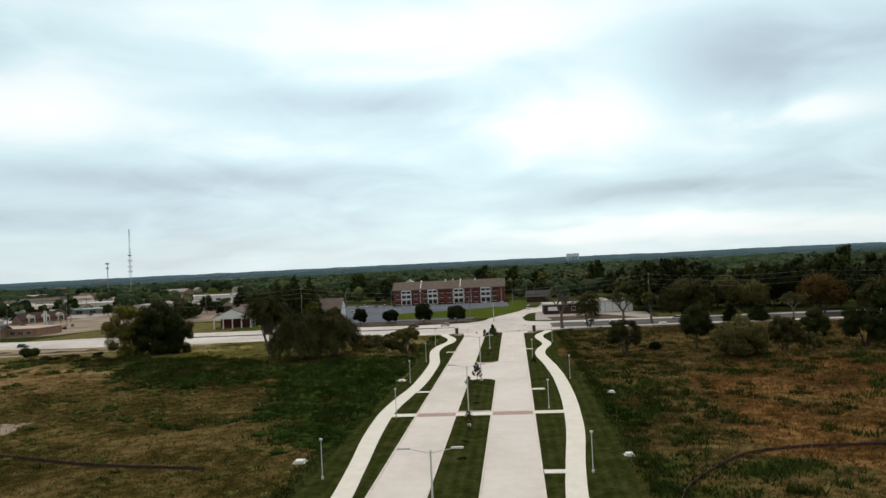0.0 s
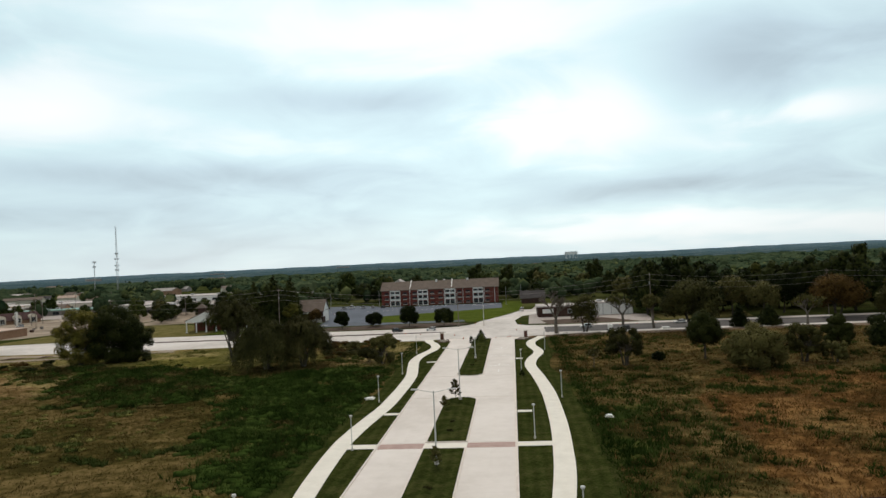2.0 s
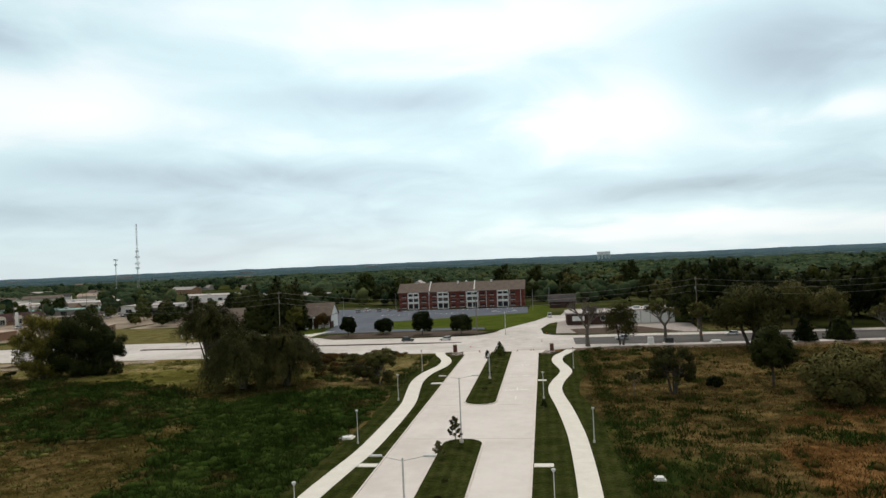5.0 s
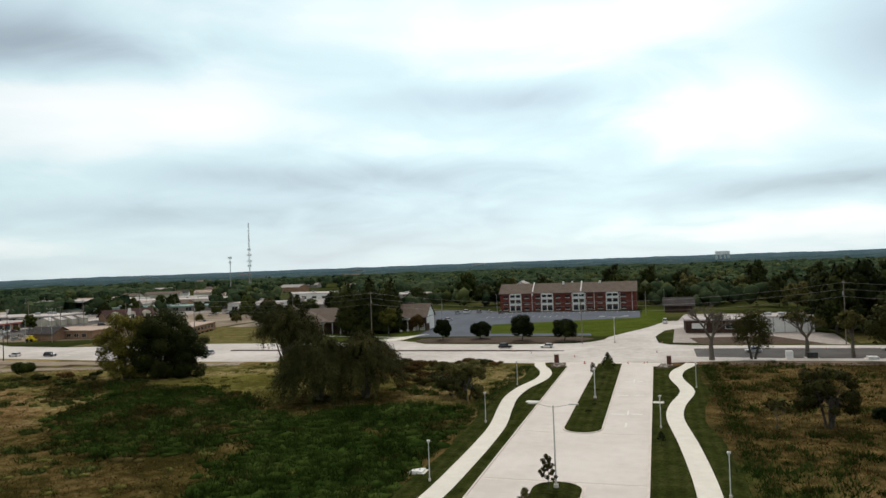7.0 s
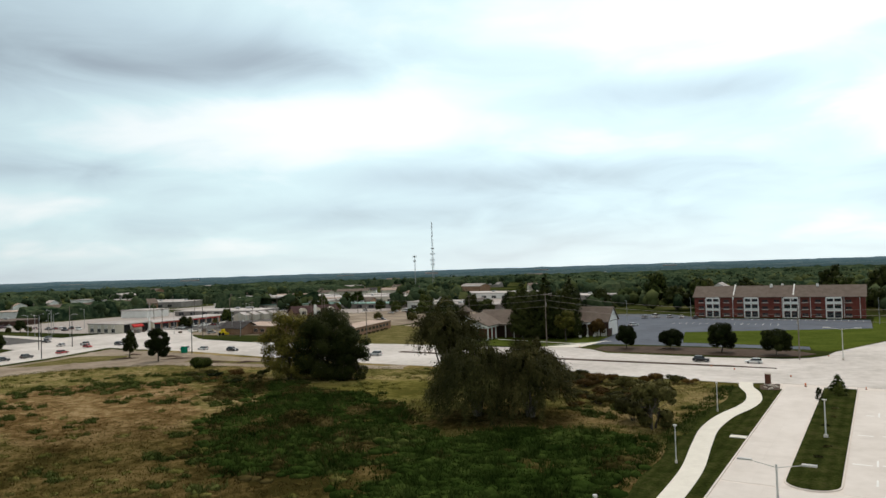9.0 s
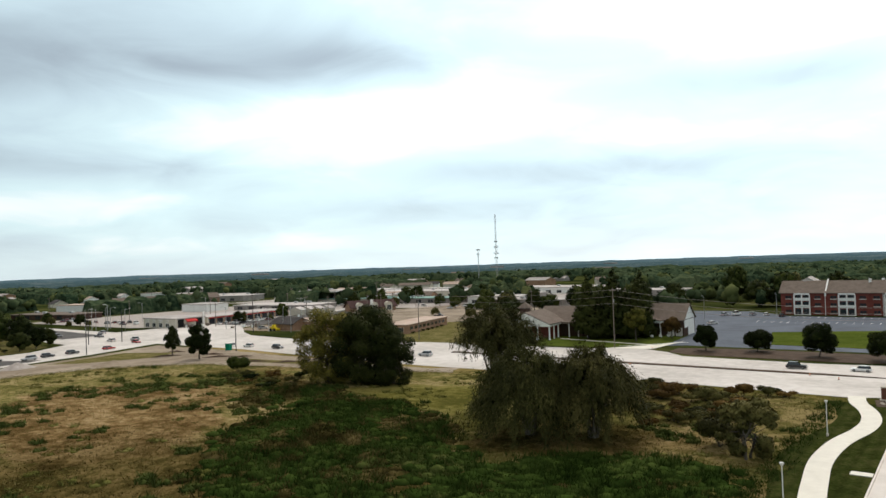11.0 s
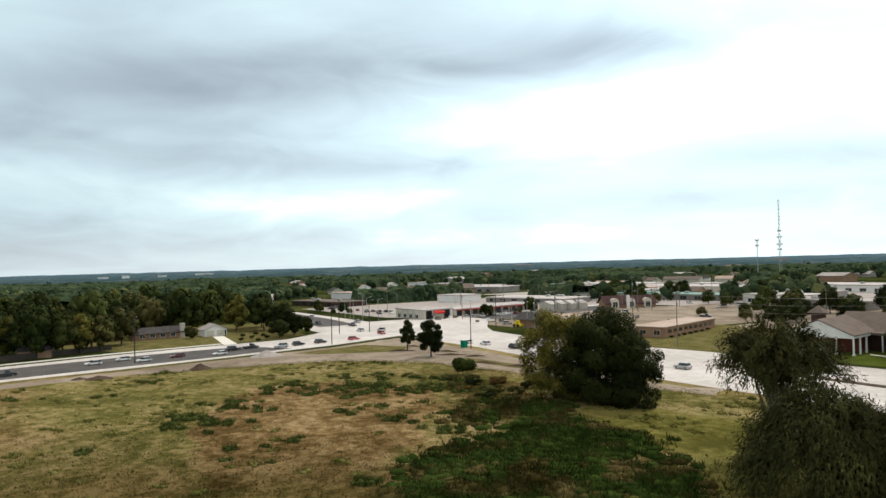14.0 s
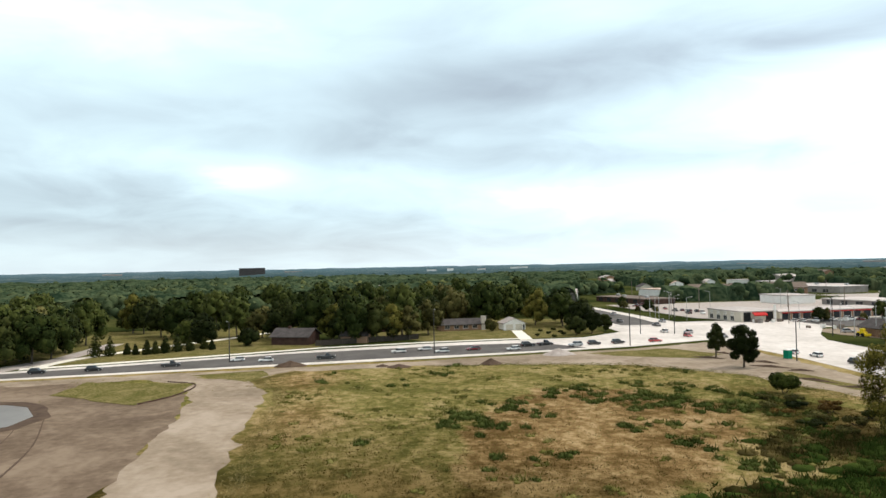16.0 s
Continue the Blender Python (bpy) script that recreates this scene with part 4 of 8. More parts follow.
tree(71.6, 178.0, 9.0, 9.0, 25, LEAF_OLIVE, "open spreading tree in the east field", n=4600, size=0.2, stem=0.14, trunks=3, lobes=18, core=0.25, clump=(0.09, 0.16), fill=False)
tree(82.0, 186.5, 9.6, 7.6, 26, LEAF_DARK, "upright dark tree with a ragged crown", n=4600, size=0.21, stem=0.16, lobes=14, clump=(0.11, 0.18))
tree(91.6, 181.0, 10.6, 13, 27, LEAF_DARK, "broad half-bare tree in the east field", n=6500, size=0.22, stem=0.1, trunks=3, core=0.25, lobes=18, clump=(0.1, 0.17), fill=False)
tree(105, 176, 11.5, 12, 28, LEAF_DARK, "dark tree in the east field", n=4500, size=0.26, stem=0.12)
conifer(80.4, 250, 7.4, 6, 30, LEAF_DARK, "dark conical juniper by the cross road", n=1300)
conifer(90.0, 252, 6.6, 8, 31, LEAF_DARK, "broad dark juniper by the cross road", n=1500)
tree(64.6, 243.4, 16.8, 19.5, 32, LEAF_OLIVE, "large olive tree beside the cross road", n=11000, size=0.27, stem=0.2, lobes=24, trunks=2, thick=0.45, core=0.35, clump=(0.11, 0.19))
bare_tree(100.5, 249.0, 13.0, 12, 135, "half-bare pale tree beside the cross road", leaves=900, mat=LEAF_OLIVE, thick=0.4, bark=PALEBARK)
tree(117.5, 267.0, 15.5, 19, 33, LEAF_RUST, "orange autumn tree beyond the cross road", n=6500, size=0.3, stem=0.25, core=0.3, trunks=2, lobes=18)
tree(128, 250, 14, 14, 34, LEAF_OLIVE, "olive tree beside the cross road", n=4500, size=0.285, stem=0.2)
tree(146, 246, 14, 14, 35, LEAF_DARK, "dark tree beside the cross road", n=4000, size=0.285, stem=0.15)
for k, (x, y, h, w, m) in enumerate(((42.5, 186, 2.2, 3.2, LEAF_DARK), (63, 190, 6.0, 6.5, LEAF_DARK), (77, 176, 5.0, 6, LEAF_OLIVE), (99, 186, 8, 9, LEAF_DARK))):
    tree(x, y, h, w, 240 + k, m, "shrubby many-stemmed tree in the rusty field", n=2200, size=0.2, stem=0.1, trunks=3, lobes=16, core=0.3, clump=(0.10, 0.17), fill=False, group="shrubby field trees")
for k, (x, y, h, w) in enumerate(((79, 283, 14.5, 14), (90, 289, 15.5, 15), (99, 282, 13, 13), (109, 291, 16, 15), (84, 302, 14, 14), (123, 282, 14, 14))):
    tree(x, y, h, w, 260 + k, LEAF_OLIVE if k % 3 else LEAF_DARK, "spreading olive tree beyond the cross road", n=3200, size=0.3, stem=0.2, lobes=18, core=0.4, clump=(0.12, 0.2), group="trees beyond the cross road")
# roadside trees, some of them dead
bare_tree(23.2, 249.0, 18.5, 15, 36, "large dead leafless tree with grey-brown bark beside the road", thick=0.62, depth=6, bark=DEADBARK)
tree(32.5, 250.3, 13.0, 11.5, 37, LEAF_OLIVE, "thin half-leafed tree beside the road", n=4000, size=0.2, stem=0.2, trunks=2, core=0.15, lobes=14)
bare_tree(45.4, 257, 16.5, 15, 38, "dead leafless tree with a few leaves remaining", leaves=700, mat=LEAF_OLIVE, thick=0.5, depth=5, bark=DEADBARK)
bare_tree(54.6, 253.5, 15.4, 11, 39, "half-dead tree with olive leaves on some limbs", leaves=3200, mat=LEAF_OLIVE, thick=0.45, bark=DEADBARK)
# car-park trees
for k, (x, y, h, w) in enumerate(((-57.8, 293, 7.2, 6.4), (-45.7, 296, 6.0, 7.6), (-30.8, 291.4, 8.4, 8.4), (-17, 289.4, 7.2, 8.6))):
    tree(x, y, h, w, 50 + k, LEAF_DARK, "round dark green young tree in the planted strip", n=4500, size=0.24, stem=0.16, lobes=14, group="young trees by the car park", core=0.55)

# woods: a few kinds, copied about with turns and scales
def lumps(bm, centres, radii, squash, seed):
    """Solid billows of foliage inside a crown."""
    for k, (c, q) in enumerate(zip(centres, radii)):
        m = Matrix.Translation(c) @ Matrix.Diagonal((q, q, q * squash, 1))
        for v in bmesh.ops.create_icosphere(bm, subdivisions=2, radius=1.0, matrix=m)["verts"]:
            d = v.co - Vector(c)
            v.co = Vector(c) + d * (0.86 + 0.42 * noise.noise(v.co / q * 1.3 + Vector((seed, k, 0))))
            v.co.z = max(v.co.z, 0.15)


def kind_of_tree(seed, h, w, mat, n, size, lobes=13, stem=0.10):
    """A full woodland crown: billows of foliage, broad below and domed above, with leaf sprays over them."""
    r = random.Random(seed)
    t = empty("woodland_tree", 0, -900, 0, 0, "wild woodland tree with a full leafy crown", "tree", "woodland trees")
    z0 = h * stem
    cs, rs = [(0, 0, h * 0.55)], [w * 0.30]
    for k in range(lobes):
        a = k * 2.39996 + r.uniform(-0.5, 0.5)
        f = (k + 0.5) / lobes
        rad = w * r.uniform(0.15, 0.24) * (1.0 - 0.25 * f)
        reach = (w / 2 - rad * 0.8) * math.sqrt(max(0.0, 1 - (f * 0.98) ** 2.2)) * r.uniform(0.75, 1.1)
        cs.append((reach * math.cos(a), reach * math.sin(a), z0 + rad * 0.8 + (h - z0 - rad * 1.7) * f * r.uniform(0.9, 1.08)))
        rs.append(rad)
    limbs([((0, 0, 0), (0, 0, h * 0.5))], h * 0.022, cs[1:5], BARK, t, seed)
    bm = bmesh.new()
    lumps(bm, cs, [q * 0.86 for q in rs], 0.85, seed)
    part("inner_foliage", bm, mat, t, smooth=True)
    leaf_cloud("crown", cs, rs, n, size, mat, t, seed, 0.88, core=0.84, aspect=0.62)
    return t


KINDS = [kind_of_tree(101, 13, 14, LEAF_DARK, 1150, 0.46), kind_of_tree(102, 13, 13, LEAF_WOOD, 1150, 0.46), kind_of_tree(103, 12, 14, LEAF_OLIVE, 1150, 0.46, 15),
         kind_of_tree(104, 15, 12, LEAF_DARK, 1150, 0.46, 15), kind_of_tree(105, 11, 12, LEAF_WOOD, 1050, 0.44, 11), kind_of_tree(106, 13, 10.5, LEAF_YELLOW, 1000, 0.42, 12)]
used = set()


def plant(kind, x, y, s, turn, sz=None):
    if -215 < x < -150 and 345 < y < 405:   # younger trees behind the yards
        s, sz = s * 0.72, (sz or s) * 0.66
    m = pose(x, y, 0, 0, 0, turn) @ Matrix.Diagonal((s, s, sz or s, 1))
    if kind not in used:
        used.add(kind)
        KINDS[kind].matrix_basis = m
        return KINDS[kind]
    return copy_thing(KINDS[kind], m)


def inside(p, poly):
    c = False
    for (x0, y0), (x1, y1) in zip(poly, poly[1:] + poly[:1]):
        if (y0 > p[1]) != (y1 > p[1]) and p[0] < (x1 - x0) * (p[1] - y0) / (y1 - y0) + x0:
            c = not c
    return c


CLEAR = [  # open places in the woods: x0, x1, y0, y1
    (-8, 66, 275, 330), (-110, 20, 275, 440), (-260, -120, 280, 420), (-430, -230, 215, 430), (8, 45, 330, 415), (60, 100, 275, 315),
    (-345, -255, 135, 228), (-335, -215, 20, 122)]


def scatter_wood(poly, count, kinds, seed, smin=0.8, smax=1.2, gap=7.0, clear=CLEAR):
    r = random.Random(seed)
    xs, ys = [p[0] for p in poly], [p[1] for p in poly]
    done = []
    for _ in range(count * 40):
        if len(done) >= count:
            break
        p = (r.uniform(min(xs), max(xs)), r.uniform(min(ys), max(ys)))
        if not inside(p, poly) or any(a < p[0] < b and c < p[1] < d for a, b, c, d in clear) or any(abs(p[0] - q[0]) + abs(p[1] - q[1]) < gap for q in done):
            continue
        done.append(p)
        s = r.uniform(smin, smax)
        plant(r.choice(kinds), p[0], p[1], s, r.uniform(0, 360), s * r.uniform(0.9, 1.15))


# east side beyond the cross road
scatter_wood([(62, 285), (330, 285), (420, 420), (60, 420)], 52, [0, 0, 1, 2, 3, 2, 5], 1)
scatter_wood([(-95, 432), (120, 425), (150, 540), (-110, 540)], 46, [0, 0, 3, 1, 2], 2)
scatter_wood([(60, 284), (300, 284), (300, 330), (60, 330)], 50, [0, 0, 3, 2, 0, 3], 11, 1.1, 1.5, 7.0, [(58, 92, 275, 298)])
scatter_wood([(108, 236), (175, 236), (175, 247), (108, 247)], 5, [0, 2, 2, 3], 12, 0.6, 0.8, 8.0, [])
scatter_wood([(108, 165), (150, 160), (150, 205), (108, 205)], 6, [0, 2, 3], 13, 0.6, 0.85, 9.0, [])
# west of the highway
scatter_wood([(-262, 118), (-272, 172), (-330, 185), (-400, 190), (-430, 60), (-330, 100)], 22, [0, 1, 1, 4, 5, 2], 3, 0.85, 1.15, 10.0, clear=[(-345, -262, 150, 228), (-278, -255, 100, 120)])
scatter_wood([(-310, 182), (-345, 225), (-430, 235), (-430, 180), (-330, 172)], 14, [0, 1, 2, 4], 4, clear=[(-318, -255, 150, 228)])
scatter_wood([(-330, 120), (-300, 30), (-225, -40), (-420, -60), (-450, 60)], 20, [0, 1, 1, 4, 5], 5, 0.8, 1.1, 10.0, clear=[(-300, -200, 40, 122)])
scatter_wood([(-218, 40), (-195, -60), (-300, -60), (-290, 40)], 12, [0, 1, 4], 6, clear=[])
for k, (x, y, s) in enumerate(((-231, 43, 0.95), (-226, 36, 1.0), (-241, 44, 0.9), (-236, 34, 1.1), (-247, 36, 1.1), (-256, 42, 1.0), (-262, 36, 1.1), (-322, 42, 1.0), (-293, 66, 0.9), (-303, 58, 1.1), (-278, 40, 1.0), (-292, 88, 0.9), (-286, 98, 1.0), (-278, 106, 1.0), (-276, 118, 1.1), (-268, 124, 0.95), (-259, 131, 0.9), (-262, 139, 1.0), (-274, 131, 1.1), (-272, 148, 1.05), (-280, 158, 1.0), (-302, 160, 1.1), (-306, 184, 1.1), (-304, 204, 1.0), (-296, 213, 0.9), (-290, 220, 0.8), (-312, 217, 1.0), (-318, 196, 1.1), (-313, 172, 1.1))):
    plant((1, 0, 4, 1, 2, 0, 4, 5)[k % 8], x, y, s, k * 47.0, s * (1.0 + 0.1 * ((k * 5) % 3)))
# round the churches and between the yards
scatter_wood([(-165, 345), (-100, 345), (-98, 440), (-200, 440)], 18, [0, 1, 0, 4], 7, clear=[])


def far_woods(name, n, rmin, rmax, a0, a1, seed, quads, qsize, mat, keep):
    """Distant woodland: crowns of leaf sprays, joined."""
    r = np.random.default_rng(seed)
    ang = np.radians(r.uniform(a0, a1, n))
    rad = np.sqrt(r.uniform(rmin ** 2, rmax ** 2, n))
    cx, cy = -np.sin(ang) * rad, 120 + np.cos(ang) * rad
    ok = np.array([keep(x, y) for x, y in zip(cx, cy)])
    cx, cy = cx[ok], cy[ok]
    cs, rs = [], []
    for x, y in zip(cx, cy):
        w = r.uniform(4.0, 7.0)
        cs.append((x, y, w * r.uniform(0.75, 1.1)))
        rs.append(w)
    ob = leaf_cloud(name, cs, rs, len(cs) * quads, qsize, mat, None, seed, squash=0.95, core=0.88, aspect=0.8)
    bm = bmesh.new()
    bmesh.ops.create_icosphere(bm, subdivisions=1, radius=1.0)
    bm.verts.ensure_lookup_table()
    unit, tri = np.array([v.co for v in bm.verts]), np.array([[v.index for v in f.verts] for f in bm.faces])
    bm.free()
    verts, faces = [], []
    for c, q in zip(cs, rs):
        for k in range(3):
            a = r.uniform(0, 6.28)
            m = np.array(c) + (0.5 * q * math.cos(a), 0.5 * q * math.sin(a), (-0.25, 0.0, 0.25)[k] * q)
            faces.append(tri + 12 * len(verts))
            verts.append(m + unit * (0.62 * q * r.uniform(0.72, 1.15, (12, 1))))
    if verts:
        core = mesh_object(name, np.concatenate(verts).tolist(), np.concatenate(faces).tolist(), mat, smooth=True)
        tagged(core, "distant belt of rounded dark green treetops", "woods", "", "stuff")
    return tagged(ob, "distant belt of dark green woodland", "woods", "", "stuff")


def open_land(x, y):
    if any(a < x < b and c < y < d for a, b, c, d in CLEAR) or (abs(x) < 430 and y < 285 and x > -215):
        return False
    if -215 - 40 < x < -170 and y < 250:
        return False
    v = noise.noise((x / 110, y / 110, 1.7))
    a = math.degrees(math.atan2(-x, y - 120))
    town = 25 < a < 72 and math.hypot(x, y) < 1100
    return v > (0.25 if town else -0.38)


far_woods("far_woods", 1500, 300, 750, -45, 125, 31, 11, 0.9, LEAF_FAR, open_land)
far_woods("far_woods", 1100, 320, 800, -45, 125, 32, 11, 0.9, LEAF_FAR, open_land)
far_woods("far_woods", 700, 320, 800, -45, 125, 34, 11, 0.9, LEAF_FARPALE, open_land)
far_woods("far_woods", 1300, 780, 1250, -45, 125, 33, 6, 1.3, LEAF_FAR, lambda x, y: noise.noise((x / 210, y / 210, 4.4)) > -0.30)


def canopy_field():
    """Closed woodland seen from far: treetops as a lumpy sheet with gaps over yards and meadows."""
    verts, faces, rad = [], [], [470.0]
    while rad[-1] < 1260:
        rad.append(rad[-1] * 1.0105)
    seg = 520
    ang = np.radians(np.linspace(-46, 126, seg + 1))
    high = []
    for r in rad:
        for a in ang:
            x, y = -math.sin(a) * r, 120 + math.cos(a) * r
            d = math.degrees(a)
            town = 25 < d < 72 and r < 1100
            v = noise.noise((x / 110, y / 110, 1.7)) + 0.35 * noise.noise((x / 40, y / 40, 6))
            wood = v > (0.35 if town else -0.30) and not any(p < x < q and c < y < e for p, q, c, e in CLEAR) and not (-95 < x < 20 and y < 462)
            h = 8.5 + 3.5 * noise.noise((x / 14, y / 14, 2)) + 2.5 * noise.noise((x / 6, y / 6, 3)) + 2.5 * noise.noise((x / 90, y / 90, 4))
            verts.append((x, y, h if wood else -1.5))
            high.append(wood)
    n = seg + 1
    for i in range(len(rad) - 1):
        for k in range(seg):
            q = (i * n + k, i * n + k + 1, (i + 1) * n + k + 1, (i + 1) * n + k)
            if any(high[j] for j in q):
                faces.append(q)
    # canopy tones are raised and blued as well, a painted haze
    m = material("woodland_canopy", [(0.013, 0.026, 0.015), (0.038, 0.058, 0.031), (0.074, 0.094, 0.048)], 0.045, 0.95, fine=0.9, spec=0.0)
    tagged(mesh_object("woodland_canopy", verts, faces, m), "closed canopy of mixed green woodland far off", "woods", "", "stuff")


canopy_field()


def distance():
    """The far backdrop: rolling treetops out to the horizon, with blue haze painted in as emission that grows with
    distance.
    """
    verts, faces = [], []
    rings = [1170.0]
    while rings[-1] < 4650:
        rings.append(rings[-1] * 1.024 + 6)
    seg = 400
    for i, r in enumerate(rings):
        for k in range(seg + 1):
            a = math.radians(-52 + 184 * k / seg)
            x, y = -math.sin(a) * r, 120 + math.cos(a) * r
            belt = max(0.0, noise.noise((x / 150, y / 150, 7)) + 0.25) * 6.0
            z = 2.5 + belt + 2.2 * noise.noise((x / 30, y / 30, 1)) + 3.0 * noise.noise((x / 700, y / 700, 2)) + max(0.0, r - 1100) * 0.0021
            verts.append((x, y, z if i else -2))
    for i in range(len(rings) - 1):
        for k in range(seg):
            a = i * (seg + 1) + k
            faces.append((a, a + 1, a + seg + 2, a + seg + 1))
    m = material("hazy_distance", [(0.006, 0.011, 0.007), (0.015, 0.023, 0.015), (0.026, 0.034, 0.023), (0.075, 0.080, 0.066)], 0.010, 0.95, fine=1.1, spec=0.0)
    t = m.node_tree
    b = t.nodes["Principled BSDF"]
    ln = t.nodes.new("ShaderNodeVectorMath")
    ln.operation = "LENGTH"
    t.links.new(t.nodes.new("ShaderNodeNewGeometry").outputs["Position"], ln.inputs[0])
    # haze: a blue emission put into the material, stronger further out
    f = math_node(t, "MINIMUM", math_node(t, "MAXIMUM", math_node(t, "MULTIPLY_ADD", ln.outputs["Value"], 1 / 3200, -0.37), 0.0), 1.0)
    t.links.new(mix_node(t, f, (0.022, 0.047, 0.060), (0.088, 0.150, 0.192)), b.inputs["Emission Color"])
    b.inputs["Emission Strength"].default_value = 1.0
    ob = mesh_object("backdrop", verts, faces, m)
    tagged(ob, "rolling dark woodland out to the horizon with painted blue haze", "backdrop", "", "structure")


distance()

# ---- buildings ----
def plain_house(x, y, turn, w, d, hw, hr, wall, roof, label, name="house", eave=0.5, category="house", ends=None):
    """Walls with a gable roof whose ridge runs along the width."""
    t = empty(name, x, y, 0, turn, label, category)
    bm = bmesh.new()
    box(bm, -w / 2, w / 2, -d / 2, d / 2, -0.2, hw)
    part("wall", bm, wall, t)
    for sx in (-1, 1):
        bm = bmesh.new()
        a = [bm.verts.new(p) for p in ((sx * w / 2, -d / 2, hw), (sx * w / 2, d / 2, hw), (sx * w / 2, 0, hw + hr))]
        b = [bm.verts.new(p) for p in ((sx * (w / 2 - 0.25), -d / 2, hw), (sx * (w / 2 - 0.25), d / 2, hw), (sx * (w / 2 - 0.25), 0, hw + hr))]
        bm.faces.new(a); bm.faces.new(b[::-1])
        for i in range(3):
            j = (i + 1) % 3
            bm.faces.new((a[i], b[i], b[j], a[j]))
        part("gable", bm, ends or wall, t)
    bm = bmesh.new()
    k = hr / (d / 2)
    for s in (-1, 1):
        y1, z1 = s * (d / 2 + eave), hw - eave * k
        x0, x1 = -w / 2 - eave, w / 2 + eave
        lo = [bm.verts.new(p) for p in ((x0, 0, hw + hr + 0.02), (x1, 0, hw + hr + 0.02), (x1, y1, z1 + 0.02), (x0, y1, z1 + 0.02))]
        hi = [bm.verts.new(v.co + Vector((0, 0, 0.2))) for v in lo]
        bm.faces.new(lo); bm.faces.new(hi)
        for i in range(4):
            j = (i + 1) % 4
            bm.faces.new((lo[i], lo[j], hi[j], hi[i]))
    bmesh.ops.recalc_face_normals(bm, faces=bm.faces)
    part("roof", bm, roof, t)
    return t


def window(parent, x, z, w, h, y, glass=None, frame_mat=None, out=-1, name="window", sash=True):
    """A framed window standing a little proud of a wall that faces -y (out=-1) or +y."""
    bm = bmesh.new()
    o = out
    for a in ((x - w / 2 - 0.1, x + w / 2 + 0.1, z - 0.1, z), (x - w / 2 - 0.1, x + w / 2 + 0.1, z + h, z + h + 0.1), (x - w / 2 - 0.1, x - w / 2, z, z + h), (x + w / 2, x + w / 2 + 0.1, z, z + h)) + (((x - 0.04, x + 0.04, z, z + h),) if sash else ()):
        box(bm, a[0], a[1], min(y, y + o * 0.09), max(y, y + o * 0.09), a[2], a[3])
    f = part(name, bm, frame_mat or WHITE, parent)
    bm = bmesh.new()
    box(bm, x - w / 2, x + w / 2, min(y + o * 0.01, y + o * 0.04), max(y + o * 0.01, y + o * 0.04), z, z + h)
    part("pane", bm, glass or DARKGLASS, f)
    return f


def flat_building(x, y, turn, w, d, h, wall, roof, label, name="building", parapet=0.35, category="building"):
    t = empty(name, x, y, 0, turn, label, category)
    bm = bmesh.new()
    box(bm, -w / 2, w / 2, -d / 2, d / 2, -0.2, h)
    part("wall", bm, wall, t)
    bm = bmesh.new()
    box(bm, -w / 2 - 0.4, w / 2 + 0.4, -d / 2 - 0.4, d / 2 + 0.4, h, h + parapet, 0.06)
    part("roof", bm, roof, t)
    return t


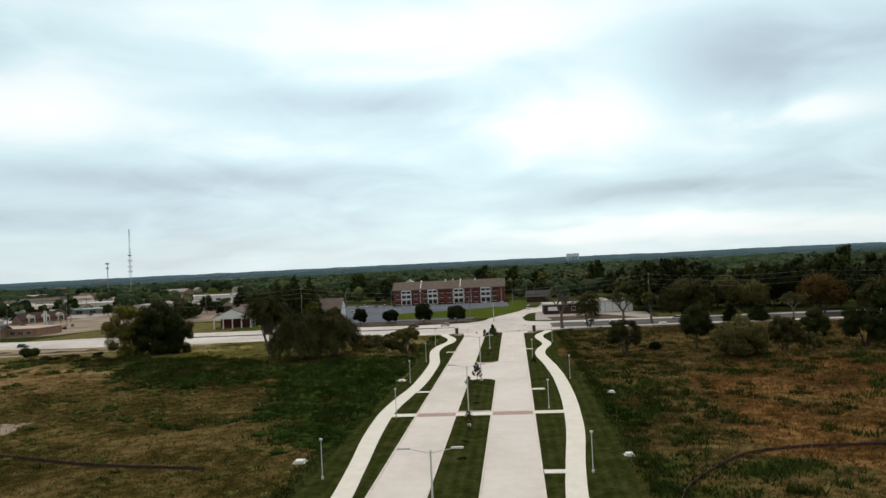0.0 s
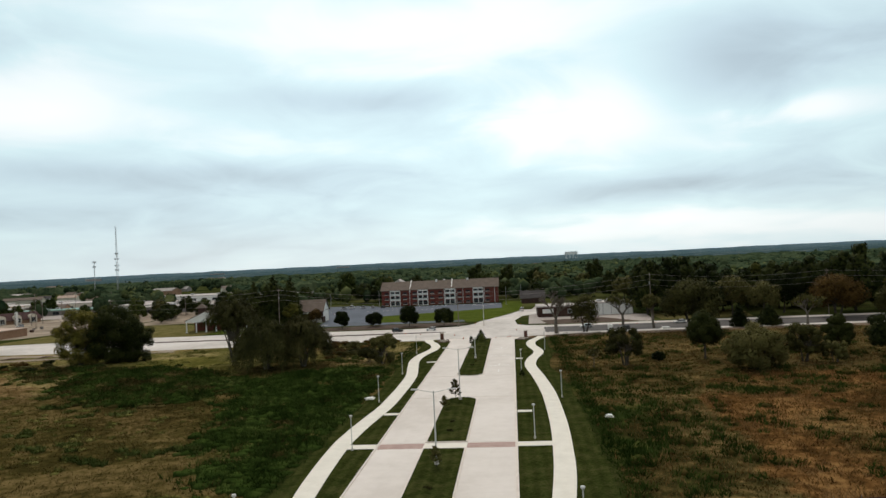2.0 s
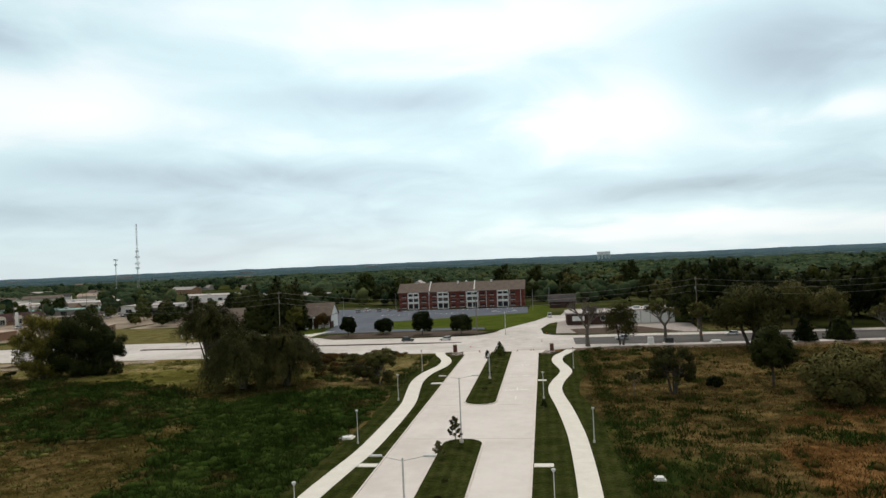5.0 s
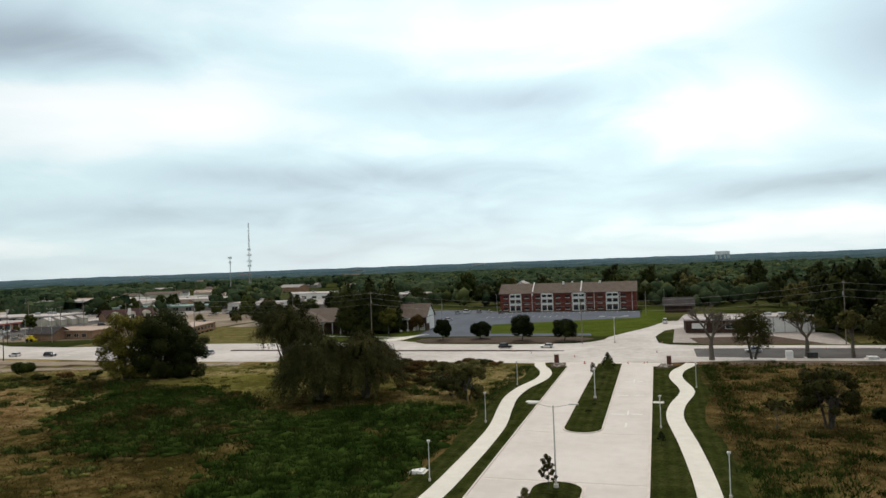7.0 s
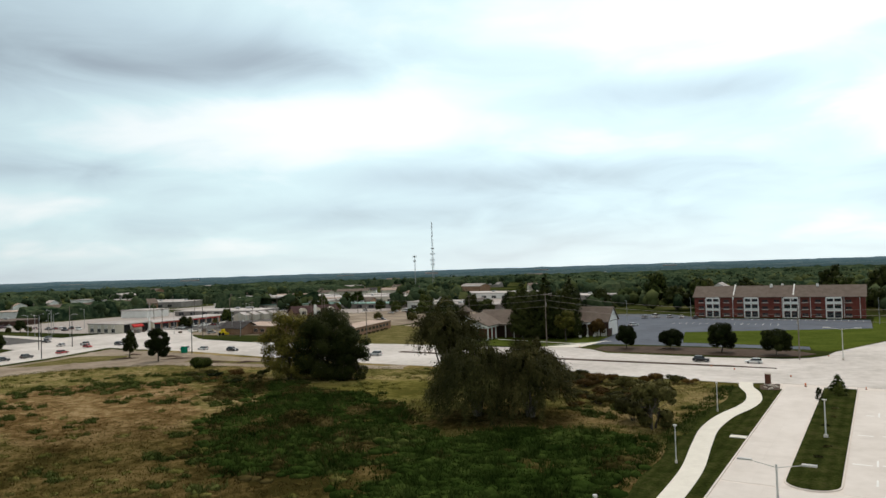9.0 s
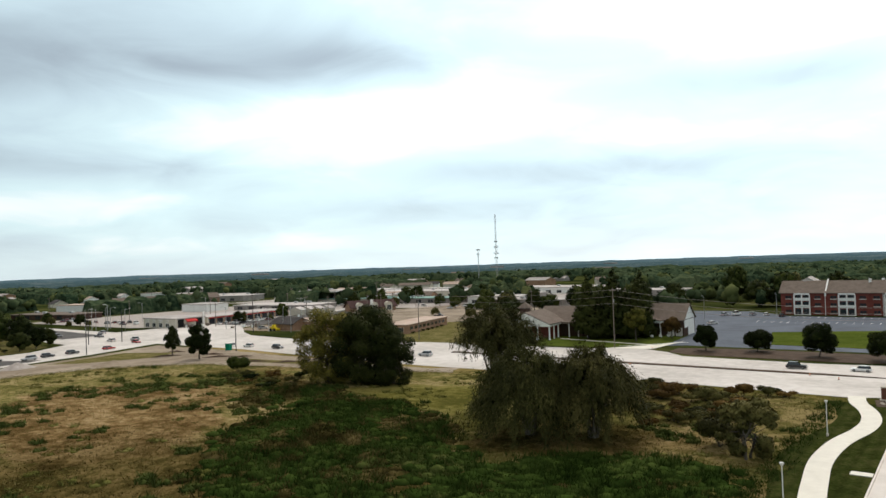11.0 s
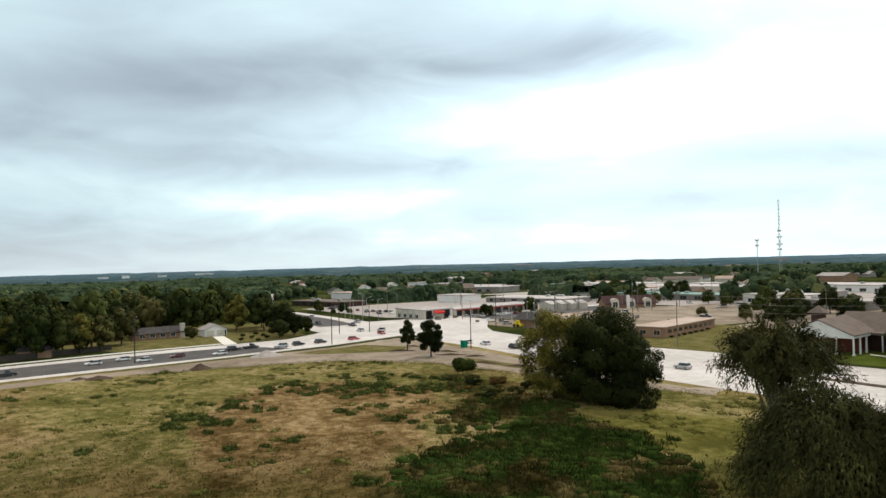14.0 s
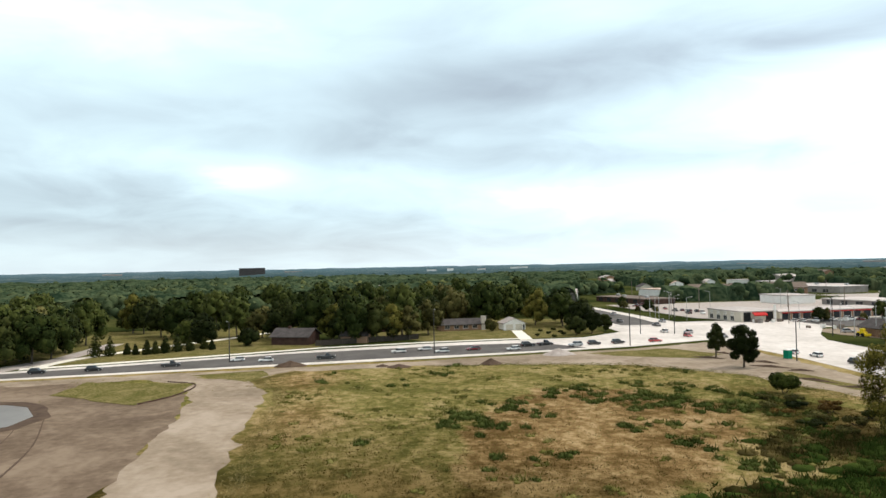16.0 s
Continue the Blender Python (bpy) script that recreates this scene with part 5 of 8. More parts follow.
def apartment():
    """Three storeys of red brick under one long roof, with white balcony bays and two firewalls."""
    W, D, HW, HR = 66.0, 15.0, 8.9, 4.3
    t = empty("apartment_building", -31.7, 424.0, 0, 0, "three-storey red brick apartment building with white balcony bays", "apartment building")
    bm = bmesh.new()
    box(bm, -W / 2, W / 2, -D / 2, D / 2, -0.2, HW)
    part("wall", bm, BRICK, t)
    bm = bmesh.new()
    k, e = HR / (D / 2), 0.7
    for s in (-1, 1):
        lo = [bm.verts.new(p) for p in ((-W / 2 - e, 0, HW + HR), (W / 2 + e, 0, HW + HR), (W / 2 + e, s * (D / 2 + e), HW - e * k + 0.1), (-W / 2 - e, s * (D / 2 + e), HW - e * k + 0.1))]
        hi = [bm.verts.new(v.co + Vector((0, 0, 0.25))) for v in lo]
        bm.faces.new(lo); bm.faces.new(hi)
        for i in range(4):
            bm.faces.new((lo[i], lo[(i + 1) % 4], hi[(i + 1) % 4], hi[i]))
    bmesh.ops.recalc_face_normals(bm, faces=bm.faces)
    part("roof", bm, ROOF, t)
    for sx in (-1, 1):
        bm = bmesh.new()
        v = [bm.verts.new(p) for p in ((sx * W / 2, -D / 2, HW), (sx * W / 2, D / 2, HW), (sx * W / 2, 0, HW + HR), (sx * (W / 2 - .3), -D / 2, HW), (sx * (W / 2 - .3), D / 2, HW), (sx * (W / 2 - .3), 0, HW + HR))]
        for f in ((0, 1, 2), (5, 4, 3), (0, 3, 4, 1), (1, 4, 5, 2), (2, 5, 3, 0)):
            bm.faces.new([v[i] for i in f])
        part("gable", bm, BRICK, t)
    for x in (-16.7, 7.0):
        bm = bmesh.new()
        for y0, y1, z0, z1 in ((-D / 2 - 0.9, 0, HW - 0.3, HW + HR + 0.9), (D / 2 + 0.9, 0, HW - 0.3, HW + HR + 0.9)):
            a = [bm.verts.new(p) for p in ((x - .25, y0, z0), (x + .25, y0, z0), (x + .25, y1, z1), (x - .25, y1, z1))]
            b = [bm.verts.new(v.co + Vector((0, 0, -1.1 if v.co.y else -1.2))) for v in a]
            bm.faces.new(a); bm.faces.new(b[::-1])
            for i in range(4):
                bm.faces.new((a[i], a[(i + 1) % 4], b[(i + 1) % 4], b[i]))
        bmesh.ops.recalc_face_normals(bm, faces=bm.faces)
        part("firewall", bm, WHITE, t, "white-capped firewall above the roof")
    yf = -D / 2
    for x in (-25.1, -9.3, 6.1, 22.0):
        w = 5.6
        bm = bmesh.new()
        box(bm, x - w / 2, x + w / 2, yf - 1.3, yf - 0.9, HW - 0.8, HW - 0.2)
        bay = part("balcony_bay", bm, WHITE, t, "white three-storey balcony bay")
        for z in (0.15, 3.0, 5.85):
            bm = bmesh.new()
            box(bm, x - w / 2, x + w / 2, yf - 1.3, yf, z - 0.12, z + 0.12)
            part("balcony_floor", bm, WHITE, bay)
            if z > 1:
                bm = bmesh.new()
                box(bm, x - w / 2, x + w / 2, yf - 1.36, yf - 1.28, z + 0.125, z + 1.05)
                part("parapet", bm, WHITE, bay)
        for px in (x - w / 2, x, x + w / 2):
            bm = bmesh.new()
            box(bm, px - 0.22, px + 0.22, yf - 1.38, yf - 0.98, 0, HW - 0.82)
            part("post", bm, WHITE, bay)
        for z in (0.3, 3.15, 6.0):
            for s in (-1, 1):
                bm = bmesh.new()
                box(bm, x + s * w / 4 - 1.1, x + s * w / 4 + 1.1, yf - 0.06, yf - 0.01, z, z + 2.1)
                part("balcony_door", bm, DARKGLASS, bay)
    for x in (-19.6, -14.0, -4.0, 0.6, 11.4, 16.2, 27.2, -30.2):
        for z in (0.9, 3.75, 6.6):
            w = window(t, x, z, 2.1, 1.0, yf, DARKGLASS, BRICK)
            bm = bmesh.new()
            box(bm, x - 1.2, x + 1.2, yf - 0.22, yf, z - 0.42, z - 0.1)
            part("sill", bm, BLINDS, w)
    for x in (-16.9, -12.0, 2.7, 9.4, 13.4, 25.6, 31.2):
        bm = bmesh.new()
        tube(bm, (x, yf - 0.12, 0), (x, yf - 0.12, HW - 0.2), 0.11, 0.11, 6)
        part("downpipe", bm, WHITE, t)
    for x, y in ((-2, -1.0), (2.2, 1.2), (15.8, -0.5)):
        bm = bmesh.new()
        box(bm, x - 0.5, x + 0.5, y - 0.5, y + 0.5, HW + HR - 0.8, HW + HR + 0.9, 0.08)
        part("roof_vent", bm, WHITE, t)
    return t


apartment()
plain_house(-60, 452, 95, 18, 16, 9.4, 4.6, BRICK, PALEROOF, "rear wing with white gables behind the brick apartments", "apartment_wing", category="apartment building", ends=WHITE)

# ---- grass, reeds and weeds ----
def blades(name, pts, heights, width, per, mat, seed, label, lean=0.5, spread=0.35):
    """Tufts of separate blades at the given places, joined."""
    r = np.random.default_rng(seed)
    n = len(pts) * per
    p = np.repeat(np.asarray(pts, float), per, 0)
    h = np.repeat(np.asarray(heights, float), per) * (0.6 + 0.7 * r.random(n))
    s = np.repeat(np.asarray(heights, float), per) * spread
    p = p + r.normal(size=(n, 2)) * s[:, None]
    a = r.uniform(0, 2 * np.pi, n)
    w = width * (0.6 + 0.8 * r.random(n))
    dx, dy = np.cos(a) * w, np.sin(a) * w
    lx, ly = r.normal(size=n) * h * lean, r.normal(size=n) * h * lean
    z0 = np.full(n, -0.05)
    v = np.stack([np.stack([p[:, 0] - dx, p[:, 1] - dy, z0], 1), np.stack([p[:, 0] + dx, p[:, 1] + dy, z0], 1),
                  np.stack([p[:, 0] + lx, p[:, 1] + ly, h], 1)], 1).reshape(-1, 3)
    me = bpy.data.meshes.new(name)
    me.vertices.add(3 * n)
    me.vertices.foreach_set("co", v.ravel())
    me.loops.add(3 * n)
    me.loops.foreach_set("vertex_index", np.arange(3 * n))
    me.polygons.add(n)
    me.polygons.foreach_set("loop_start", np.arange(n) * 3)
    me.materials.append(mat)
    me.update(calc_edges=True)
    return tagged(new(name, me), label, "grass", "", "stuff")


def mounds(name, spots, mat, seed, label):
    """Low bushy swellings of growth at the given places: x, y, half width, height; joined."""
    r = np.random.default_rng(seed)
    bm = bmesh.new()
    bmesh.ops.create_icosphere(bm, subdivisions=1, radius=1.0)
    unit, tri = np.array([v.co for v in bm.verts]), np.array([[v.index for v in f.verts] for f in bm.faces])
    bm.free()
    sp = np.array(spots, float)
    n = len(sp)
    a = r.uniform(0, 6.283, n)
    v = np.repeat(unit[None], n, 0) * r.uniform(0.7, 1.2, (n, 12, 1))
    x, y = v[:, :, 0] * np.cos(a)[:, None] - v[:, :, 1] * np.sin(a)[:, None], v[:, :, 0] * np.sin(a)[:, None] + v[:, :, 1] * np.cos(a)[:, None]
    v = np.stack([sp[:, 0:1] + x * sp[:, 2:3], sp[:, 1:2] + y * sp[:, 2:3], np.maximum(v[:, :, 2], -0.3) * sp[:, 3:4]], 2)
    f = (tri[None] + 12 * np.arange(n)[:, None, None]).reshape(-1, 3)
    return tagged(mesh_object(name, v.reshape(-1, 3).tolist(), f.tolist(), mat, smooth=True), label, "grass", "", "stuff")


FIELD_W = [(-17.5, 60), (-19.5, 100), (-19, 150), (-17.5, 178), (-19, 200), (-20.5, 225), (-20, 240), (-95, 238), (-105, 231), (-125, 226), (-152, 220), (-175, 213), (-192, 196), (-198, 175), (-200, 150), (-193, 118), (-180, 108), (-170, 118), (-128, 121), (-98, 123), (-88, 98), (-88, 60)]
FIELD_E = [(20.5, 60), (21.5, 110), (21.5, 150), (19, 172), (19, 200), (22, 225), (22, 244), (160, 244), (160, 60)]
REEDS = [[(-20, 98), (-18.5, 140), (-20, 176), (-25, 188), (-36, 191), (-45, 182), (-50, 168), (-45, 150), (-38, 133), (-36, 112), (-28, 98)],
         [(-66, 148), (-85, 160), (-94, 172), (-100, 189), (-96, 199), (-91, 203), (-82, 199), (-72, 195), (-60, 185), (-51, 174), (-56, 164), (-52, 156)],
         [(-114, 188), (-122, 198), (-113, 204), (-100, 203), (-95, 197), (-99, 189), (-106, 187)]]
MOWN = [(-107, 206), (-97, 218), (-80, 222), (-66, 206), (-62, 192), (-66, 190), (-73, 196.5), (-86, 202)]
BRUSH = [(-150, 210), (-128, 216), (-116, 208), (-108, 201), (-127, 196), (-138, 200)]
BROWN = [(-164, 168), (-154, 190), (-140, 199), (-120, 190), (-100, 170), (-88, 158), (-98, 144), (-130, 148)]
RUST = [(38, 92), (40, 146), (46, 158), (56, 168), (74, 168), (96, 156), (150, 150), (150, 84), (50, 76)]
CLUMPS = [(-135, 150.4, 4.5), (-131, 153, 3), (-146, 160, 4.0), (-140, 163, 2.5), (-184, 152, 3.0), (-146, 188, 5), (-152, 186, 4), (-139, 192, 4), (-137, 200, 5), (-130, 203, 4), (-149, 178, 4.0),
          (-157, 172, 3.5), (-160, 178, 3), (-142, 181, 3), (-128, 176, 2.5), (-79, 149, 4), (-66, 143, 3), (-90, 160, 2.5), (-60, 120, 3.5), (-50, 112, 3), (-72, 128, 3), (-42, 118, 4),
          (-86, 138, 2.5), (-165, 190, 3), (-158, 196, 3.5), (-150, 203, 4), (-142, 209, 4), (-112, 208, 4), (-60, 172, 6), (-37, 203, 4), (-30, 207, 3), (-118, 178, 2.5), (-106, 181, 2.5)]
GREEN_E = [(25, 108, 4), (27, 118, 5), (24, 128, 3.5), (30, 130, 4), (33, 140, 4), (26, 145, 4), (24, 158, 4), (30, 160, 3), (36, 152, 3), (25, 172, 4), (42, 160, 3.5), (23, 188, 4), (24, 200, 5), (27, 210, 4), (24, 220, 5), (26, 230, 4), (23, 238, 5),
           (36, 120, 3), (40, 110, 4), (48, 130, 4), (44, 142, 3), (56, 150, 4), (65, 140, 3), (60, 160, 6), (75, 165, 5), (85, 160, 5), (35, 232, 4), (48, 236, 3), (60, 228, 4), (31, 190, 4), (40, 196, 3), (55, 196, 4), (70, 200, 5)]


def rough(x, y, s, k):
    return noise.noise((x / s, y / s, k))


def clamp(v):
    return min(1.0, max(0.0, v))


def cover(x, y):
    """What grows at a place: shares of reeds, mown grass, brown or rusty grass, and dark matted growth joined by
    painted willow shade.
    """
    wx = x + 3.5 * rough(x, y, 11, 1) + 1.8 * rough(x, y, 4, 21)
    wy = y + 3.5 * rough(x, y, 11, 2) + 1.8 * rough(x, y, 4, 22)
    q = (wx, wy)
    if x < 0:
        reed = 1.0 if any(inside(q, g) for g in REEDS) else 0.0
        if reed and rough(x, y, 9, 31) + 0.8 * rough(x, y, 3.5, 32) > 0.22:
            reed = 0.3
        mown = 1.0 if inside(q, MOWN) else 0.0
        brown = 0.9 if inside(q, BROWN) else clamp(0.9 * rough(x, y, 22, 33) + 0.15)
        # dark: matted growth, a darker pool at (-110, 199), willow shade painted in
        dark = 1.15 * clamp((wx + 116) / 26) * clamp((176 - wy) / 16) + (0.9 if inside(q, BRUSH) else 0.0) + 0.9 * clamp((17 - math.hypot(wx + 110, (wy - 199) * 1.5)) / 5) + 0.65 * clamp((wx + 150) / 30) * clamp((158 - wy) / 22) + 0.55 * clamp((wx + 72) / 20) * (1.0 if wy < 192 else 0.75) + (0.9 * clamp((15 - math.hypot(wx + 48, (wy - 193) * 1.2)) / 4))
        return reed, mown, brown, clamp(dark)
    green = clamp((33 - wx) / 7) * clamp((166 - wy) / 14) * clamp(0.36 + 1.3 * rough(x, y, 9, 41) + 0.5 * rough(x, y, 3.5, 42))
    green = max(green, clamp(2.4 * rough(x, y, 13, 43) - 0.55)) * (1.0 if y < 160 else 0.45)
    rust = 1.0 if inside(q, RUST) else 0.2
    return green, 0.0, rust * clamp(0.85 + 0.8 * rough(x, y, 16, 44)), clamp((22.5 - wx) / 2)


def field_material(name, plain, brown, dark, green, mown):
    m = bpy.data.materials.new(name)
    m.use_nodes = True
    t = m.node_tree
    b = t.nodes["Principled BSDF"]
    b.inputs["Roughness"].default_value, b.inputs["Specular IOR Level"].default_value = 0.95, 0.0
    co = t.nodes.new("ShaderNodeTexCoord").outputs["Object"]
    at = t.nodes.new("ShaderNodeAttribute")
    at.attribute_name = "cover"
    sp = t.nodes.new("ShaderNodeSeparateColor")
    t.links.new(at.outputs["Color"], sp.inputs[0])
    n1 = noise_node(t, co, 0.06, 6, 0.6, 0.8)
    n2 = noise_node(t, co, 0.45, 6, 0.7)
    n3 = noise_node(t, co, 2.6, 4, 0.7)
    f = math_node(t, "MULTIPLY_ADD", math_node(t, "SUBTRACT", n2, 0.5), 1.05, n1)
    f = math_node(t, "MULTIPLY_ADD", math_node(t, "SUBTRACT", n3, 0.5), 0.35, f)
    jit = math_node(t, "MULTIPLY", math_node(t, "SUBTRACT", n2, 0.5), 0.9)

    def three(c):
        return ramp_node(t, f, [(0.36, c[0]), (0.5, c[1]), (0.66, c[2])])

    def soft(w):
        v = math_node(t, "ADD", w, jit)
        v = math_node(t, "MULTIPLY_ADD", math_node(t, "SUBTRACT", v, 0.5), 1.6, 0.5)
        return math_node(t, "MINIMUM", math_node(t, "MAXIMUM", v, 0.0), 1.0)

    col = mix_node(t, soft(sp.outputs[2]), three(plain), three(brown))
    # the dark share; in the west it also paints shade under the willows
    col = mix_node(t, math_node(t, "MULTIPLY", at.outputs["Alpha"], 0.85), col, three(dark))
    col = mix_node(t, soft(sp.outputs[0]), col, three(green))
    col = mix_node(t, sp.outputs[1], col, three(mown))
    t.links.new(col, b.inputs["Base Color"])
    bn = t.nodes.new("ShaderNodeBump")
    bn.inputs["Strength"].default_value, bn.inputs["Distance"].default_value = 0.7, 0.2
    t.links.new(n3, bn.inputs["Height"])
    t.links.new(bn.outputs[0], b.inputs["Normal"])
    return m


def grass_sheet(x0, x1, y0, y1, step, mat, label):
    """Low matted growth over one field, its kinds shared out place by place."""
    nx, ny = int((x1 - x0) / step) + 1, int((y1 - y0) / step) + 1
    verts, cols = [], []
    for j in range(ny):
        for i in range(nx):
            x, y = x0 + i * step, y0 + j * step
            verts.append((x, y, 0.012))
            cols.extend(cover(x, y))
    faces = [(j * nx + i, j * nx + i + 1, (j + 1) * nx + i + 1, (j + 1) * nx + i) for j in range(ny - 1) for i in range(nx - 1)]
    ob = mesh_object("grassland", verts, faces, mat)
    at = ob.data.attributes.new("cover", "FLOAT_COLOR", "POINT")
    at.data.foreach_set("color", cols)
    return tagged(ob, label, "grass", "", "structure")


GROUND_W = field_material("field_growth", [(0.086, 0.086, 0.024), (0.160, 0.140, 0.045), (0.285, 0.228, 0.105)], [(0.098, 0.062, 0.023), (0.192, 0.126, 0.054), (0.32, 0.232, 0.120)],
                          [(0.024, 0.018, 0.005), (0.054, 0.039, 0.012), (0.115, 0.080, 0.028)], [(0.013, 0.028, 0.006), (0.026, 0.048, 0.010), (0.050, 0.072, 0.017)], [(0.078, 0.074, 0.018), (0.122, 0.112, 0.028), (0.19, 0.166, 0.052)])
GROUND_E = field_material("rusty_growth", [(0.030, 0.027, 0.008), (0.076, 0.058, 0.020), (0.165, 0.118, 0.047)], [(0.046, 0.025, 0.008), (0.112, 0.056, 0.018), (0.22, 0.122, 0.044)],
                          [(0.026, 0.026, 0.009), (0.050, 0.042, 0.014), (0.095, 0.066, 0.025)], [(0.022, 0.033, 0.008), (0.042, 0.054, 0.013), (0.075, 0.075, 0.020)], [(0.05, 0.07, 0.012), (0.08, 0.10, 0.02), (0.1, 0.12, 0.03)])
grass_sheet(-200, -15.2, -75, 240, 1.6, GROUND_W, "rough tan, olive and green growth over the west field, with painted willow shade")
grass_sheet(15.6, 150, -75, 243.5, 1.6, GROUND_E, "rust brown and dark olive growth over the east field")


def scatter(poly, n, seed, test=None):
    r = np.random.default_rng(seed)
    xs, ys = np.array(poly).T
    res = []
    while len(res) < n:
        q = np.column_stack([r.uniform(xs.min(), xs.max(), 4000), r.uniform(ys.min(), ys.max(), 4000)])
        res += [tuple(p) for p in q if inside(p, poly) and (test is None or test(*p))]
    return res[:n]


def make_grass():
    r = np.random.default_rng(3)
    kinds = {"dry": [], "olive": [], "brown": [], "dark": [], "reed": [], "mown": []}
    for p in scatter(FIELD_W, 44000, 1):
        reed, mown, brown, dark = cover(*p)
        if mown:
            k = "mown"
        elif reed > 0.5 and r.random() < 0.75:
            k = "reed"
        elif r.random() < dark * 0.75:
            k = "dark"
        elif r.random() < brown * 0.75:
            k = "brown"
        else:
            k = "dry" if rough(*p, 9, 5) + 0.35 * r.normal() > 0.05 else "olive"
        kinds[k].append(p)
    for k, mat, h0, h1, w, per, text in (
            ("dry", DRYGRASS, 0.10, 0.28, 0.045, 4, "tufts of dry tan grass over the field"), ("olive", OLIVEGRASS, 0.10, 0.28, 0.05, 4, "tufts of olive green grass over the field"),
            ("brown", BROWNGRASS, 0.12, 0.32, 0.05, 4, "tufts of brown seeding grass over the field"), ("dark", DARKGRASS, 0.12, 0.35, 0.055, 5, "matted dark olive grass in the wet part of the field and as painted shade under the willows"),
            ("mown", MOWNGRASS, 0.05, 0.12, 0.05, 4, "short yellow-green grass between the trees")):
        q = kinds[k]
        blades(k + "_grass", q, h0 + (h1 - h0) * r.random(len(q)), w, per, mat, 2 + len(q), text, spread=1.1, lean=0.7)
    # reeds stand in bushy lumps
    pts = kinds["reed"] + [p for g, n in zip(REEDS, (9000, 7500, 1700)) for p in ((x + 2.0 * r.normal(), y + 2.0 * r.normal()) for x, y in scatter(g, n, 6) if cover(x, y)[0] > 0.5)]
    pts = [p for p in pts if p[0] < -18.6]
    hs = [max(0.25, 0.75 + 1.0 * rough(*p, 3.2, 4) + 0.45 * rough(*p, 9, 34)) * r.uniform(0.7, 1.15) for p in pts]
    tone = [rough(*p, 5, 61) + 0.6 * rough(*p, 14, 62) + 0.22 * r.normal() + (0.28 if p[0] > -52 else (-0.16 if p[0] > -98 else -0.45)) for p in pts]
    for lo, hi, mat, text in ((-0.38, 0.2, REED, "dense green reeds in bushy lumps on the wet ground"), (0.2, 9, WEED, "paler green reeds in bushy lumps"), (-9, -0.38, SEEDHEADS, "reeds gone brown with seed heads")):
        sel = [k for k, v in enumerate(tone) if lo <= v < hi]
        blades("reeds", [pts[k] for k in sel], [hs[k] for k in sel], 0.10, 5, mat, 7, text, lean=0.45, spread=0.55)
        mounds("reed_mounds", [(*pts[k], r.uniform(0.7, 1.9), hs[k] * r.uniform(0.45, 0.8)) for k in sel[::5]], mat, 17, "bushy swellings of " + text)
    green, olive = ([], []), ([], [])
    spots = []
    for cx, cy, w in CLUMPS:
        for _ in range(int(2.0 * w)):
            a, q = r.uniform(0, 6.283), w * 1.1 * r.random() ** 0.7
            spots.append((cx + q * 1.5 * math.cos(a), cy + q * math.sin(a), r.uniform(0.5, 0.40 * w), True))
    for x, y in scatter(FIELD_W, 700, 21, lambda x, y: rough(x, y, 16, 11) > 0.42 - 0.7 * r.random()):
        spots.append((x, y, r.uniform(0.3, 1.4) ** 1.2, rough(x, y, 25, 12) + 0.25 * r.normal() > 0.3))
    for x, y, w, g in spots:
        box_ = green if g else olive
        for _ in range(int(3 + (17 if g else 9) * w)):
            a, q = r.uniform(0, 6.283), w * r.random() ** 0.6
            box_[0].append((x + q * 1.25 * math.cos(a), y + q * 0.9 * math.sin(a)))
            box_[1].append(((0.45 if g else 0.25) + 0.42 * w ** 0.6) * (1.15 - 0.65 * q / w) * r.uniform(0.6, 1.1))
    mounds("weed_mounds", [(x + 0.4 * w * r.normal(), y + 0.4 * w * r.normal(), w * r.uniform(0.35, 0.7), (0.22 + 0.30 * w ** 0.6) * r.uniform(0.7, 1.2)) for x, y, w, g in spots if g for _ in range(3)], LUSHWEED, 27, "rounded low mounds of green weeds in the dry grass")
    mounds("weed_mounds", [(x + 0.4 * w * r.normal(), y + 0.4 * w * r.normal(), w * r.uniform(0.35, 0.7), (0.10 + 0.22 * w ** 0.6) * r.uniform(0.7, 1.2)) for x, y, w, g in spots if not g for _ in range(2)], OLIVEGRASS, 28, "rounded low mounds of olive weeds in the dry grass")
    blades("weed_clumps", green[0], green[1], 0.10, 5, LUSHWEED, 8, "low clumps of green weeds in the dry grass", lean=0.5, spread=0.5)
    blades("weed_clumps", olive[0], olive[1], 0.08, 5, OLIVEGRASS, 18, "low clumps of olive weeds in the dry grass", lean=0.5, spread=0.5)
    # the east field
    kinds = {"rust": [], "olive": [], "weed": [], "dry": []}
    for p in scatter(FIELD_E, 31000, 9, lambda x, y: x < 112):
        g, _, rust, dark = cover(*p)
        k = "weed" if r.random() < g else ("rust" if r.random() < 0.1 + 0.85 * rust else ("dry" if rough(*p, 6, 52) > 0.0 else "olive"))
        kinds[k].append(p)
    blades("rust_grass", kinds["rust"], [(0.34 + 0.34 * rough(*p, 5, 51)) * r.uniform(0.6, 1.3) + 0.08 for p in kinds["rust"]], 0.06, 5, RUSTGRASS, 10, "tufts of rust brown grass over the east field", spread=0.8, lean=0.6)
    blades("olive_grass", kinds["olive"], 0.16 + 0.30 * r.random(len(kinds["olive"])), 0.06, 5, DARKGRASS, 11, "tufts of dark olive grass over the east field", spread=0.8, lean=0.6)
    blades("dry_grass", kinds["dry"], [0.2 + 0.3 * r.random() for _ in kinds["dry"]], 0.055, 5, BROWNGRASS, 12, "tufts of pale brown weeds among the shrubby trees", spread=0.8, lean=0.6)
    q = kinds["weed"]
